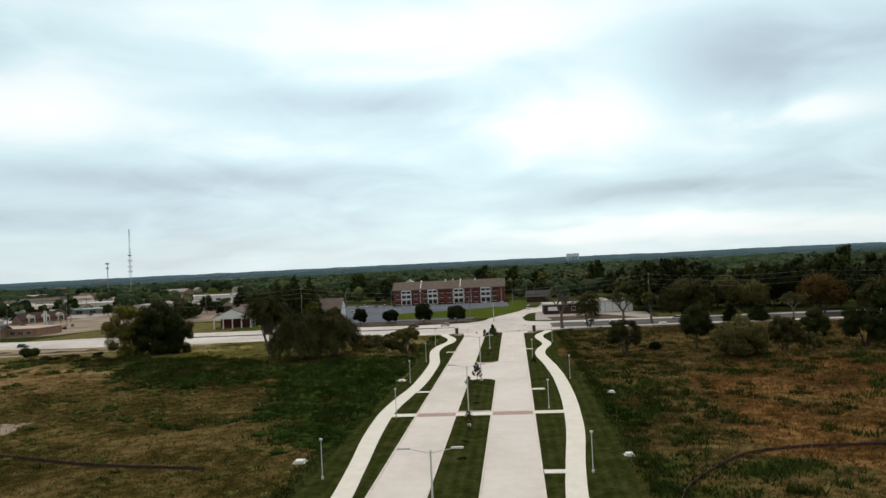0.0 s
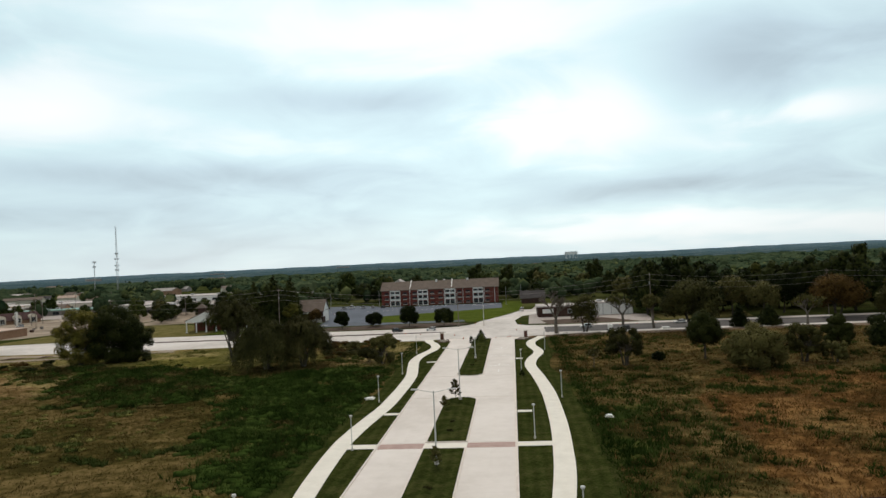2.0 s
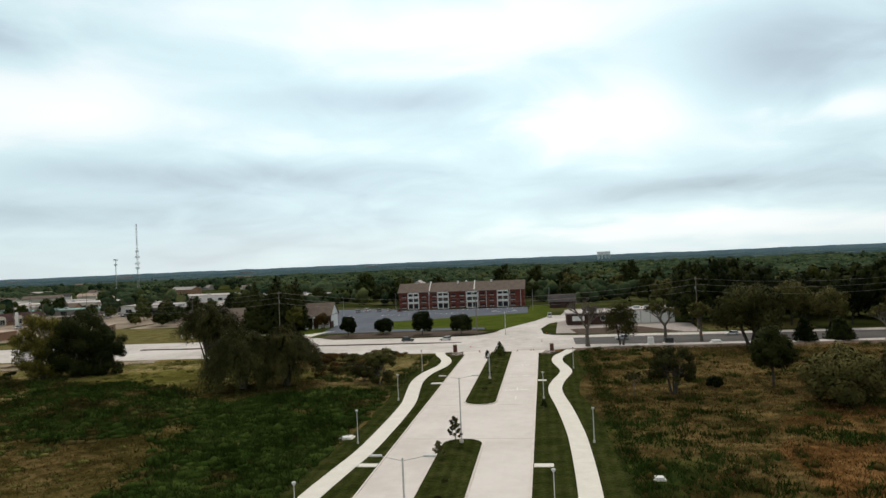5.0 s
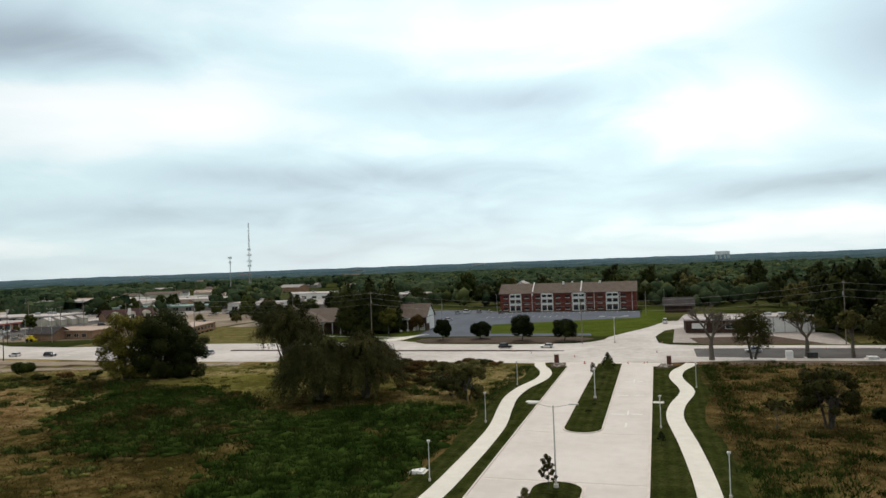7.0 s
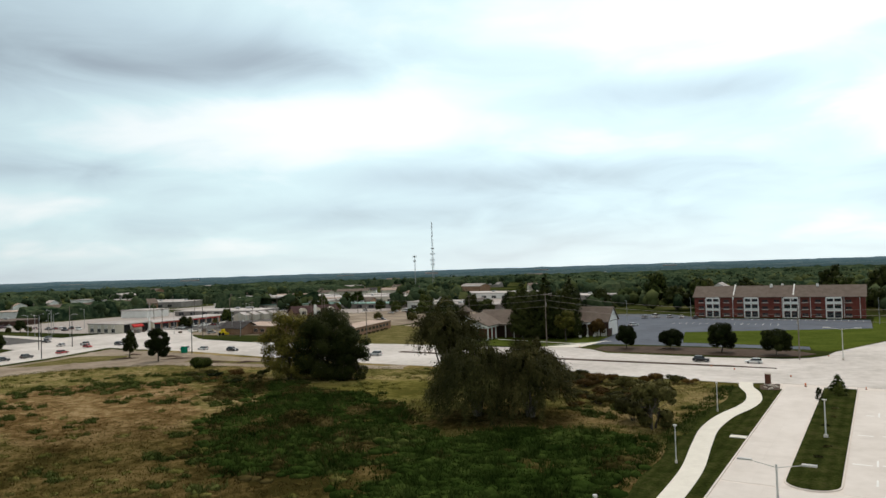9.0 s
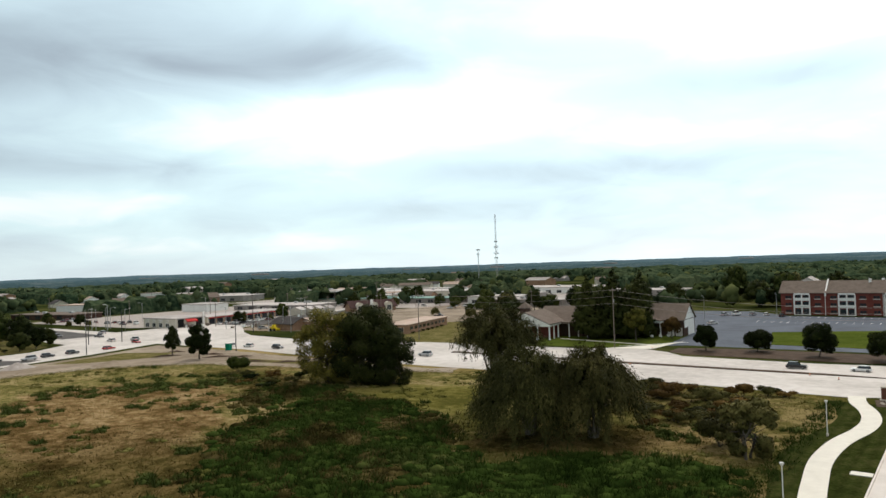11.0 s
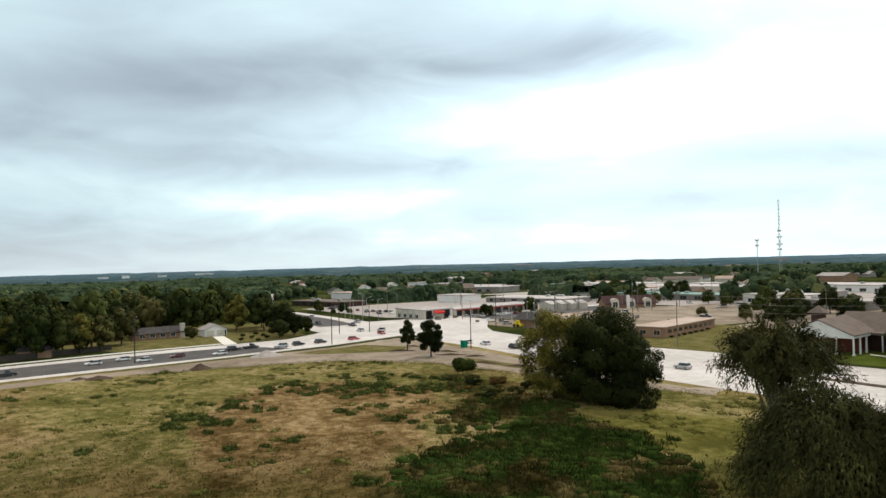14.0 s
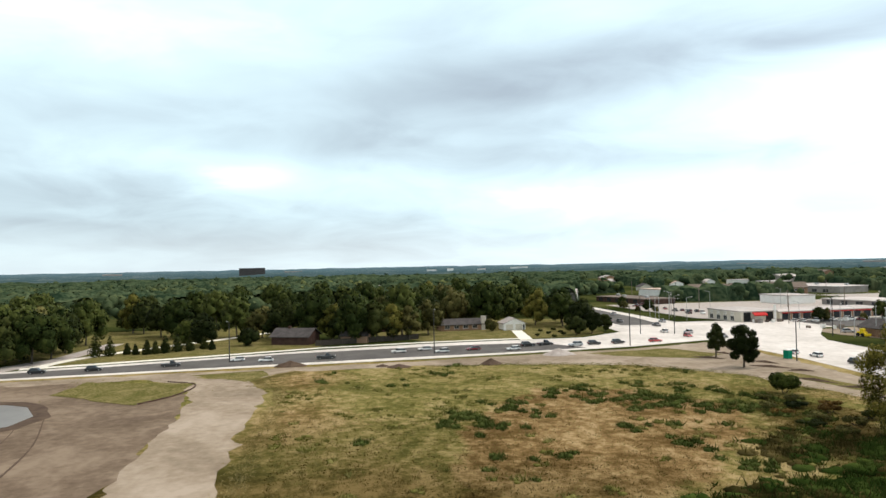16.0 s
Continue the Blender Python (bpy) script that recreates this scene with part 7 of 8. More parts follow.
CARS = [car_kind("car", 4.6, 1.82, 1.45, paint("white_car_paint", (0.75, 0.75, 0.74)), "white saloon car on the road"),
        car_kind("car", 4.7, 1.9, 1.7, paint("black_car_paint", (0.012, 0.012, 0.014)), "black sport utility car on the road", tall=True),
        car_kind("car", 4.6, 1.82, 1.45, paint("dark_red_paint", (0.16, 0.01, 0.015)), "dark red saloon car on the road"),
        car_kind("pickup_truck", 5.6, 1.95, 1.85, paint("dark_grey_paint", (0.04, 0.042, 0.045)), "dark grey pickup truck on the road", "truck", bed=True),
        car_kind("car", 4.6, 1.85, 1.7, paint("silver_paint", (0.42, 0.43, 0.44)), "silver car on the road", tall=True),
        car_kind("car", 4.5, 1.8, 1.45, paint("bright_red_paint", (0.42, 0.02, 0.02)), "bright red car on the road"),
        car_kind("van", 5.2, 1.95, 2.1, paint("white_van_paint", (0.78, 0.78, 0.76)), "tall white van parked on asphalt", "van", tall=True)]
fresh = set(range(len(CARS)))


def put_car(kind, x, y, turn, z=0.08):
    m = pose(x, y, z, 0, 0, turn) @ Matrix.Scale(0.93, 4)
    if kind in fresh:
        fresh.discard(kind)
        CARS[kind].matrix_basis = m
    else:
        copy_thing(CARS[kind], m)


HW = 99.0   # heading of the highway lanes
for kind, x, y in ((3, -221, 124), (0, -229, 144.5), (0, -233, 152.5), (0, -226.5, 157), (2, -229, 166.5), (0, -226.5, 178), (1, -234, 184), (3, -236, 190), (4, -230.5, 198), (1, -233, 204.5), (1, -234, 212.5),
                   (5, -235, 225), (1, -211, 53), (1, -212.5, 66), (3, -216, 84), (0, -222.5, 100), (0, -219.5, 108)):
    put_car(kind, x, y, HW if kind % 2 else HW + 180)
for kind, x, y in ((1, -178, 250), (0, -192, 249.5), (0, -199, 247.5), (4, -122, 255), (1, -240, 250), (5, -246, 241), (4, -256, 246), (0, -262, 240), (4, -300, 256), (3, -285, 247), (1, -305, 240), (4, -312, 238), (0, -324, 238), (0, -335, 241), (4, -345, 252), (1, -32, 271), (0, -20, 272), (4, 34, 262), (0, 66, 267)):
    put_car(kind, x, y, 2 if kind % 2 else 182)
for kind, x, y, a in ((0, -77.7, 367, 60), (6, -80, 408, 80), (4, -74, 409, 85), (0, -69, 410, 95), (4, -84, 405, 80), (1, -62, 404.5, 90), (6, 13.5, 345, 90), (1, -238, 300, 70), (4, -243, 296, 70), (0, -250, 311, 80), (3, -207, 372, 20), (2, -296, 300, 80), (4, -296, 308, 80), (1, -296, 316, 80), (0, -297, 324, 80), (1, -292, 292, 10), (4, -300, 340, 80)):
    put_car(kind, x, y, a, 0.06)


def digger(x, y, turn):
    """A small yellow loader."""
    t = empty("yellow_loader", x, y, 0.05, turn, "small yellow loader parked on the dirt yard", "loader")
    bm = bmesh.new()
    box(bm, -1.6, 1.2, -0.8, 0.8, 0.6, 1.5, 0.1)
    box(bm, -0.6, 0.6, -0.7, 0.7, 1.5, 2.5, 0.1)
    part("body", bm, YELLOW, t)
    bm = bmesh.new()
    box(bm, 1.5, 2.4, -1.0, 1.0, 0.2, 1.0, 0.08)
    b = part("bucket", bm, YELLOW, t)
    bm = bmesh.new()
    for s in (-0.7, 0.7):
        tube(bm, (0.6, s, 1.3), (1.8, s, 0.7), 0.1, 0.1, 5)
    part("arm", bm, YELLOW, t)
    for sx in (-1.0, 0.8):
        for sy in (-1, 1):
            bm = bmesh.new()
            tube(bm, (sx, sy * 0.75, 0.55), (sx, sy * 1.1, 0.55), 0.55, 0.55, 12)
            part("wheel", bm, BLACK, t)


digger(-231.5, 292.5, 10)


def toilet(x, y):
    t = empty("portable_toilet", x, y, 0.03, 12, "green portable toilet cabin on the roadside dirt", "portable toilet")
    bm = bmesh.new()
    box(bm, -0.75, 0.75, -0.75, 0.75, 0.0, 2.1, 0.04)
    part("cabin", bm, GREENBOX, t)
    bm = bmesh.new()
    box(bm, -0.8, 0.8, -0.8, 0.8, 2.1, 2.35, 0.1)
    part("roof", bm, WHITE, t)
    bm = bmesh.new()
    box(bm, -0.4, 0.4, -0.8, -0.74, 0.1, 1.95, 0.01)
    part("door", bm, GREENBOX, t)


toilet(-191.0, 241.0)


def dirt_pile(x, y, w, h, seed, label, mat=None, aspect=0.36, turn=99.0):
    bm = bmesh.new()
    n, rings = 16, 5
    top = bm.verts.new((0, 0, h))
    prev = None
    for k in range(1, rings + 1):
        f = k / rings
        ring = []
        for i in range(n):
            a = 2 * math.pi * i / n
            q = 1 + 0.35 * noise.noise((math.cos(a) * 2 + seed, math.sin(a) * 2, f))
            ring.append(bm.verts.new((w / 2 * f * q * math.cos(a), w * aspect * f * q * math.sin(a), h * (1 - f ** 0.9) * (1 + 0.3 * noise.noise((a * 2, f * 5, seed))) - (0.15 if k == rings else 0))))
        for i in range(n):
            j = (i + 1) % n
            bm.faces.new((top, ring[i], ring[j]) if prev is None else (prev[i], ring[i], ring[j], prev[j]))
        prev = ring
    ob = part("earth_mound", bm, mat or MULCH)
    ob.matrix_basis = pose(x, y, 0.03, 0, 0, turn)
    tagged(ob, label, "earth mound")


dirt_pile(-209.5, 115.5, 9, 1.4, 1, "low dark heap of earth beside the highway")
dirt_pile(-200, 166.5, 6.5, 1.5, 2, "dark heap of earth on the dirt shoulder")
dirt_pile(-200.5, 143, 7, 0.8, 3, "low heap of dark rubble on the dirt shoulder")
dirt_pile(-202.5, 139, 4, 0.6, 4, "low heap of dark rubble on the dirt shoulder")
dirt_pile(-213.5, 188, 10, 1.8, 5, "grey gravel heap on the dirt shoulder", GRAVEL)
dirt_pile(-196, 206, 14, 1.0, 6, "pale low heap of earth on the dirt shoulder", PALEDIRT)
for k, (x, y, w) in enumerate(((-186, 232, 12), (-179, 229, 14), (-172, 232, 8), (-160, 227, 14), (-150, 230, 12), (-140, 232, 9), (-204, 231, 9), (-197, 223, 12))):
    dirt_pile(x, y, w * 0.8, 0.5, 20 + k, "low dark windrow of earth by the new kerb", aspect=0.08, turn=25 + 20 * (k % 3))


# worn white paint on the carriageway towards the cross road
for x, y, w, d in ((4.4, 202.2, 1.9, 0.4), (7.4, 202.6, 1.9, 0.4), (4.3, 186.0, 2.1, 0.4), (7.3, 186.4, 1.8, 0.4), (5.9, 187.2, 0.22, 3.0), (5.9, 178.6, 0.22, 2.6), (6.0, 217.6, 0.22, 3.4), (4.8, 216.8, 1.2, 0.4), (7.2, 217.4, 1.2, 0.4)):
    slab("lane_mark", [(x - w / 2, y - d / 2), (x + w / 2, y - d / 2), (x + w / 2, y + d / 2), (x - w / 2, y + d / 2)], 0.05, 0.0595, WHITE, "worn white painted lane mark on the concrete", "road marking")

for k in range(26):
    x = -62 + k * 2.5
    slab("bay_line", [(x, 403.0), (x + 0.14, 403.0), (x + 0.14, 408.4), (x, 408.4)], 0.0, 0.042, WHITE, "white painted parking bay line", "road marking")
for k in range(16):
    x = -66 + k * 2.6
    slab("bay_line", [(x, 380.0), (x + 0.14, 380.0), (x + 0.14, 385.0), (x, 385.0)], 0.0, 0.042, WHITE, "white painted parking bay line", "road marking")
# ---- church, houses and shops ----
def portico(parent, x0, x1, y0, y1, h, rise, cols, wall=None):
    """A white gabled porch on columns, facing -y, in its parent's axes."""
    bm = bmesh.new()
    box(bm, x0 - 0.3, x1 + 0.3, y0 - 0.3, y1, h, h + 0.6)
    a = [(x0 - 0.5, h + 0.6), (x1 + 0.5, h + 0.6), ((x0 + x1) / 2, h + 0.6 + rise)]
    f = [bm.verts.new((x, y0 - 0.3, z)) for x, z in a]
    b = [bm.verts.new((x, y0, z)) for x, z in a]
    bm.faces.new(f); bm.faces.new(b[::-1])
    for i in range(3):
        bm.faces.new((f[i], f[(i + 1) % 3], b[(i + 1) % 3], b[i]))
    p = part("pediment", bm, WHITE, parent)
    bm = bmesh.new()
    for s in (0, 1):
        e = a[s]
        v = [bm.verts.new(q) for q in ((e[0], y0 - 0.6, e[1]), (a[2][0], y0 - 0.6, a[2][1] + 0.15), (a[2][0], y1 + 4, a[2][1] + 0.15), (e[0], y1 + 4, e[1]))]
        w = [bm.verts.new(q.co + Vector((0, 0, 0.2))) for q in v]
        bm.faces.new(v); bm.faces.new(w)
        for i in range(4):
            bm.faces.new((v[i], v[(i + 1) % 4], w[(i + 1) % 4], w[i]))
    bmesh.ops.recalc_face_normals(bm, faces=bm.faces)
    part("porch_roof", bm, ROOF, parent)
    for k in range(cols):
        x = x0 + (x1 - x0) * k / (cols - 1)
        bm = bmesh.new()
        tube(bm, (x, y0 + 0.2, -0.1), (x, y0 + 0.2, h), 0.28, 0.22, 10)
        box(bm, x - 0.4, x + 0.4, y0 - 0.2, y0 + 0.6, -0.1, 0.25)
        part("column", bm, WHITE, parent)


def church():
    t = plain_house(-104, 324, 8, 34, 17, 4.6, 4.6, DARKBRICK, ROOF, "low brick church with a white columned porch and cupola", "church", category="church", ends=WHITE)
    portico(t, -24.0, -8.0, -21.5, -8.5, 4.2, 3.6, 5)
    for y in (-17.2, -13.2):
        bm = bmesh.new()
        tube(bm, (-8.0, y, -0.1), (-8.0, y, 4.2), 0.28, 0.22, 10)
        part("column", bm, WHITE, t)
    bm = bmesh.new()
    box(bm, -23.0, -9.0, -14, -8.6, -0.1, 4.2)
    part("entry_wall", bm, BRICK, t)
    bm = bmesh.new()
    box(bm, -22.4, -19.6, -10.6, -7.8, 6.2, 9.4, 0.05)
    c = part("cupola", bm, DARKBRICK, t)
    bm = bmesh.new()
    v = [bm.verts.new(p) for p in ((-23.2, -11.4, 9.4), (-18.8, -11.4, 9.4), (-18.8, -7.0, 9.4), (-23.2, -7.0, 9.4), (-21.0, -9.2, 11.4))]
    for f in ((0, 1, 4), (1, 2, 4), (2, 3, 4), (3, 0, 4), (3, 2, 1, 0)):
        bm.faces.new([v[i] for i in f])
    part("cupola_roof", bm, ROOF, c)
    bm = bmesh.new()
    box(bm, -7.5, 17.5, -11.5, -8.5, 4.3, 4.9)
    part("gallery_roof", bm, ROOF, t)
    for k in range(8):
        bm = bmesh.new()
        tube(bm, (-5 + k * 3.1, -11.2, -0.1), (-5 + k * 3.1, -11.2, 4.3), 0.2, 0.2, 8)
        part("column", bm, WHITE, t)
    for k in range(6):
        window(t, -1 + k * 3.1, 1.0, 1.2, 2.2, -8.5)
    return t


church()
hall = plain_house(-85.5, 331.0, 3, 22, 13, 5.2, 4.6, DARKBRICK, ROOF, "brick parish hall with a white gable end and porch", "parish_hall", category="hall", ends=WHITE)
bm = bmesh.new()
box(bm, 11.0, 11.06, -5.6, 5.6, 2.6, 5.0)
box(bm, 11.0, 11.06, -1.5, 5.6, 0.0, 2.6)
part("end_panel", bm, WHITE, hall, "white painted end wall")
portico(hall, -2, 4.5, -9.5, -6.5, 4.3, 0.4, 3)
for x in (7, 9.5):
    window(hall, x, 0.2, 1.8, 2.3, -6.5, BLINDS)
slab("church_path", [(-108, 307), (-107, 305.8), (-72, 299), (-72, 300.4)], -0.05, 0.09, WALK, "thin pale path across the church lawn", "pavement")
for k in range(11):
    slab("bay_line", [(-83 + k * 1.15, 294.5 + k * 1.3), (-82.85 + k * 1.15, 294.4 + k * 1.3), (-79.6 + k * 1.15, 297.2 + k * 1.3), (-79.75 + k * 1.15, 297.4 + k * 1.3)], 0.0, 0.068, WHITE, "white painted parking bay line", "road marking")
for k, (x, y) in enumerate(((-81, 316), (-79, 317.5), (-77, 319))):
    t = empty("garden_sign", x, y, 0, 0, "small white sign board on the church lawn", "sign", "lawn signs")
    bm = bmesh.new()
    box(bm, -0.45, 0.45, -0.05, 0.05, 0.5, 1.15)
    part("board", bm, WHITE, t)
    bm = bmesh.new()
    box(bm, -0.05, 0.05, -0.04, 0.04, -0.1, 0.5)
    part("post", bm, WOODPOLE, t)
# trees round the church
for k, (x, y, h, w, m, lab) in enumerate(((-99, 309, 20, 12, LEAF_DARK, "tall dark evergreen before the church"), (-92, 313, 22.5, 13, LEAF_DARK, "tall dark evergreen before the church"), (-86, 318, 19, 12, LEAF_DARK, "tall dark evergreen before the church"),
                                          (-104, 338, 18, 13, LEAF_DARK, "dark tree behind the church"), (-95.5, 311.5, 15, 10, LEAF_DARK, "dark evergreen before the church"), (-89, 314, 13, 9, LEAF_DARK, "dark evergreen before the church"), (-90, 330, 21, 13, LEAF_DARK, "tall dark evergreen behind the church"), (-97, 344, 16, 12, LEAF_DARK, "tall dark evergreen behind the church"))):
    conifer(x, y, h, w, 300 + k, m, lab, n=3000, size=0.5, bottom=0.12)
tree(-82.5, 307, 10.5, 7.5, 310, LEAF_YELLOW, "yellowing tree on the church lawn", n=1700, size=0.34, stem=0.3)
tree(-75.5, 318, 7.0, 7.0, 311, LEAF_RUST, "small reddish tree by the parish hall", n=1300, size=0.3, stem=0.25)

# low tan building at the corner
tan = flat_building(-176.3, 317.7, 14.5, 10, 38, 3.2, TANBRICK, TANROOF, "long low tan brick building with a flat gravel roof", "low_building")
for k in range(9):
    bm = bmesh.new()
    y = -15.4 + k * 3.8
    box(bm, 5.0, 5.06, y - 1.2, y + 1.2, 1.4, 2.5)
    part("window", bm, DARKGLASS, tan)
for k in range(2):
    window(tan, -2.4 + k * 4.8, 0.9, 2.0, 1.4, -19, DARKGLASS, TANROOF)
for k in range(7):
    shrub(-166.0 - 1.1 * k, 303 + k * 4.3, 1.0, 1.6, 330 + k, LEAF_DARK, "small clipped dark bush along the tan wall", n=90, size=0.2, group="bushes along the tan wall")
wing = flat_building(-222, 309, -2, 28, 17, 3.3, TANBRICK, TANROOF, "low tan brick office with a flat gravel roof", "low_office")
for k in range(4):
    window(wing, -2 + k * 4, 0.9, 2.2, 1.3, -8.5, DARKGLASS, TANROOF)
plain_house(-229, 299, -2, 13, 8, 3.1, 2.0, TANBRICK, DARKROOF, "tan brick front porch with a dark brown gable roof", "office_porch", eave=1.1, category="building")
# shop on the corner with red awning
shop = flat_building(-303, 292, 4, 24, 16, 4.0, CREAM, PALEROOF, "corner shop with pale walls and red awning", "corner_shop", 0.5, "shop")
for y, w in ((-5.4, 3.0), (4.6, 3.0)):
    bm = bmesh.new()
    box(bm, 12, 12.35, y - w / 2, y + w / 2, 0.2, 3.9)
    part("shop_front", bm, BLACK, shop)
bm = bmesh.new()
v = [bm.verts.new(p) for p in ((12, -3.2, 3.9), (12, 2.6, 3.9), (14, 2.6, 3.0), (14, -3.2, 3.0), (14, 2.6, 2.5), (14, -3.2, 2.5))]
bm.faces.new((v[0], v[1], v[2], v[3])); bm.faces.new((v[3], v[2], v[4], v[5])); bm.faces.new((v[0], v[3], v[5])); bm.faces.new((v[1], v[4], v[2]))
part("awning", bm, RED, shop, "red fabric awning")
for k in range(4):
    window(shop, -9 + k * 5, 2.7, 1.8, 0.9, -8, BLINDS)
    window(shop, -9 + k * 5, 0.3, 2.4, 1.8, -8, DARKGLASS)
bm = bmesh.new()
box(bm, 11.9, 12.4, 6.6, 7.4, 0.2, 6.6)
part("sign_panel", bm, WHITE, shop, "white upright sign panel")
row = flat_building(-306, 330, 7, 18, 56, 3.3, CREAM, PALEROOF, "long cream shop row with a pale flat roof", "shop_row", 0.4, "shop")
for k in range(11):
    bm = bmesh.new()
    y = -25 + k * 5
    box(bm, 9, 9.1, y - 1.8, y + 1.8, 0.2, 2.8)
    part("shop_front", bm, DARKGLASS, row)
    bm = bmesh.new()
    box(bm, 9, 9.3, y + 2.2, y + 2.8, 0, 3.3)
    part("pier", bm, TANBRICK, row)
bm = bmesh.new()
box(bm, 9.0, 9.5, -27, 20, 2.85, 3.2)
part("fascia", bm, RED, row, "thin red fascia")
for k in range(4):
    plain_house(-295 + k * 2.0, 361 + k * 5.2, 97, 4.6, 8, 2.9, 1.5, CREAM, PALEROOF, "small pale gabled storage unit", "storage_unit", 0.3, "storage unit")
lodge = plain_house(-277, 399, 62, 26, 13, 2.5, 3.4, TANBRICK, material("maroon_roof", [(0.045, 0.025, 0.024), (0.075, 0.042, 0.038)], 0.5, 0.9), "restaurant with a maroon roof and white arched dormers", "restaurant", category="restaurant", eave=1.0)
for x in (-8.5, 0, 8.5):
    bm = bmesh.new()
    pts = [(x - 1.9, 0.2), (x + 1.9, 0.2)] + [(x + 1.9 * math.cos(a), 3.4 + 1.7 * math.sin(a)) for a in np.linspace(0, math.pi, 9)]
    f = [bm.verts.new((px, -7.8, pz)) for px, pz in pts]
    b = [bm.verts.new((px, -4.5, pz)) for px, pz in pts]
    bm.faces.new(f)
    for i in range(len(pts)):
        j = (i + 1) % len(pts)
        bm.faces.new((f[i], b[i], b[j], f[j]))
    part("arched_dormer", bm, CREAM, lodge)
    window(lodge, x, 0.6, 2.4, 2.6, -7.82)
bm = bmesh.new()
box(bm, -4.4, -2.8, -13.3, -13.0, -0.2, 7.0)
part("sign_panel", bm, WHITE, lodge, "tall white sign panel")

# long pale roofs of the shopping area, further off
r = random.Random(5)
for x, y, a, w, d, h, wall, rf in ((-352, 400, 12, 60, 26, 4.6, GREYWALL, PALEROOF), (-340, 452, 12, 46, 24, 6, CREAM, GREENROOF), (-300, 470, 10, 70, 20, 5, GREYWALL, GREENROOF), (-395, 470, 15, 60, 30, 6, WHITE, PALEROOF),
                                   (-262, 512, 5, 60, 26, 6, GREYWALL, PALEROOF), (-350, 545, 8, 80, 30, 7, CREAM, PALEROOF), (-235, 470, 3, 34, 20, 7, WHITE, PALEROOF), (-200, 452, 0, 46, 22, 6, GREYWALL, PALEROOF),
                                   (-440, 300, 14, 52, 20, 4.6, DARKBRICK, ROOF), (-250, 600, 0, 90, 34, 7, WHITE, PALEROOF), (-180, 560, -4, 60, 26, 6, GREYWALL, PALEROOF),
                                   (-455, 560, 18, 90, 34, 7, WHITE, PALEROOF), (-520, 470, 18, 70, 30, 7, GREYWALL, PALEROOF), (-140, 640, 0, 60, 24, 6, CREAM, PALEROOF)):
    h *= 0.62
    b = flat_building(x, y, a, w, d, h, wall, rf, "long low shop building with a pale flat roof", "shop_building", 0.5, "shop")
    for k in range(int(w / 9)):
        window(b, -w / 2 + 5 + k * 9, 0.5, 4.0, 2.0, -d / 2, DARKGLASS, wall)
    for k in range(3):
        bm = bmesh.new()
        px, py = r.uniform(-w / 2.6, w / 2.6), r.uniform(-d / 3, d / 3)
        box(bm, px - 1.2, px + 1.2, py - 0.9, py + 0.9, h + 0.5, h + 1.7, 0.1)
        part("roof_unit", bm, STEEL, b)
for x, y, a in ((-452, 360, 70), (-462, 407, 70)):
    b = plain_house(x, y, a, 34, 15, 6.2, 3.2, TANBRICK, ROOF, "two-storey motel block with a brown hipped roof", "motel", category="motel")
    for k in range(8):
        for z in (0.8, 3.8):
            window(b, -14 + k * 4, z, 1.6, 1.4, -7.5, DARKGLASS)

# houses west of the highway
h1 = plain_house(-291, 191.5, 4, 7.5, 8.4, 2.6, 1.8, WHITE, PALEROOF, "white garage with two doors under a pale gable", "garage", category="garage", ends=WHITE)
h2 = plain_house(-296, 172, 95, 17, 9, 2.4, 1.7, TANBRICK, DARKROOF, "low pale brick house with a dark roof and chimney", "house", 0.8)
bm = bmesh.new()
box(bm, 7.4, 9.2, -5.0, -3.6, 0, 5.4, 0.05)
part("chimney", bm, STONE, h2, "pale stone chimney")
for k in range(4):
    window(h2, -6 + k * 3.6, 0.8, 1.7, 1.2, -4.5, DARKGLASS)
for y in (-2.0, 1.7):
    bm = bmesh.new()
    for k in range(4):
        box(bm, 3.74, 3.80, y - 1.35, y + 1.35, 0.10 + 0.53 * k, 0.60 + 0.53 * k, 0.015)
    part("door", bm, CREAM, h1, "cream panelled garage door")
bm = bmesh.new()
box(bm, 3.74, 3.80, 3.3, 3.9, 0.10, 2.1, 0.015)
part("side_door", bm, DARKGLASS, h1, "dark narrow door")
h3 = plain_house(-264, 112, 70, 13, 9.5, 2.8, 2.2, DARKBRICK, DARKROOF, "brick bungalow with a dark grey shingle roof", "house", 0.7)
bm = bmesh.new()
box(bm, -2.5, -1.6, -0.45, 0.45, 4.5, 5.8, 0.04)
part("chimney", bm, DARKBRICK, h3)
plain_house(-300, 142, 80, 14, 9, 2.8, 2.2, DARKBRICK, DARKROOF, "dark-roofed house among trees", "house", 0.7)
plain_house(-262, 132, 75, 9, 6, 2.4, 1.4, TANBRICK, DARKROOF, "small brown shed behind the hedge", "shed", 0.4, "shed")
slab("driveway", [(-253, 186), (-285, 190), (-285, 194), (-254, 190.5)], -0.05, 0.09, WALK, "pale concrete driveway to the white garage", "pavement")
band("garden_track", [(-222, 47), (-240, 52), (-262, 66), (-290, 88), (-330, 112)], [3.5] * 5, -0.05, 0.09, WALK, "pale winding drive through the lawn", "pavement")
slab("side_lane", [(-213, 30), (-216, 42), (-240, 50), (-280, 52), (-280, 46), (-240, 44)], -0.05, 0.085, GRAVEL, "pale gravel lane into the trees", "pavement")
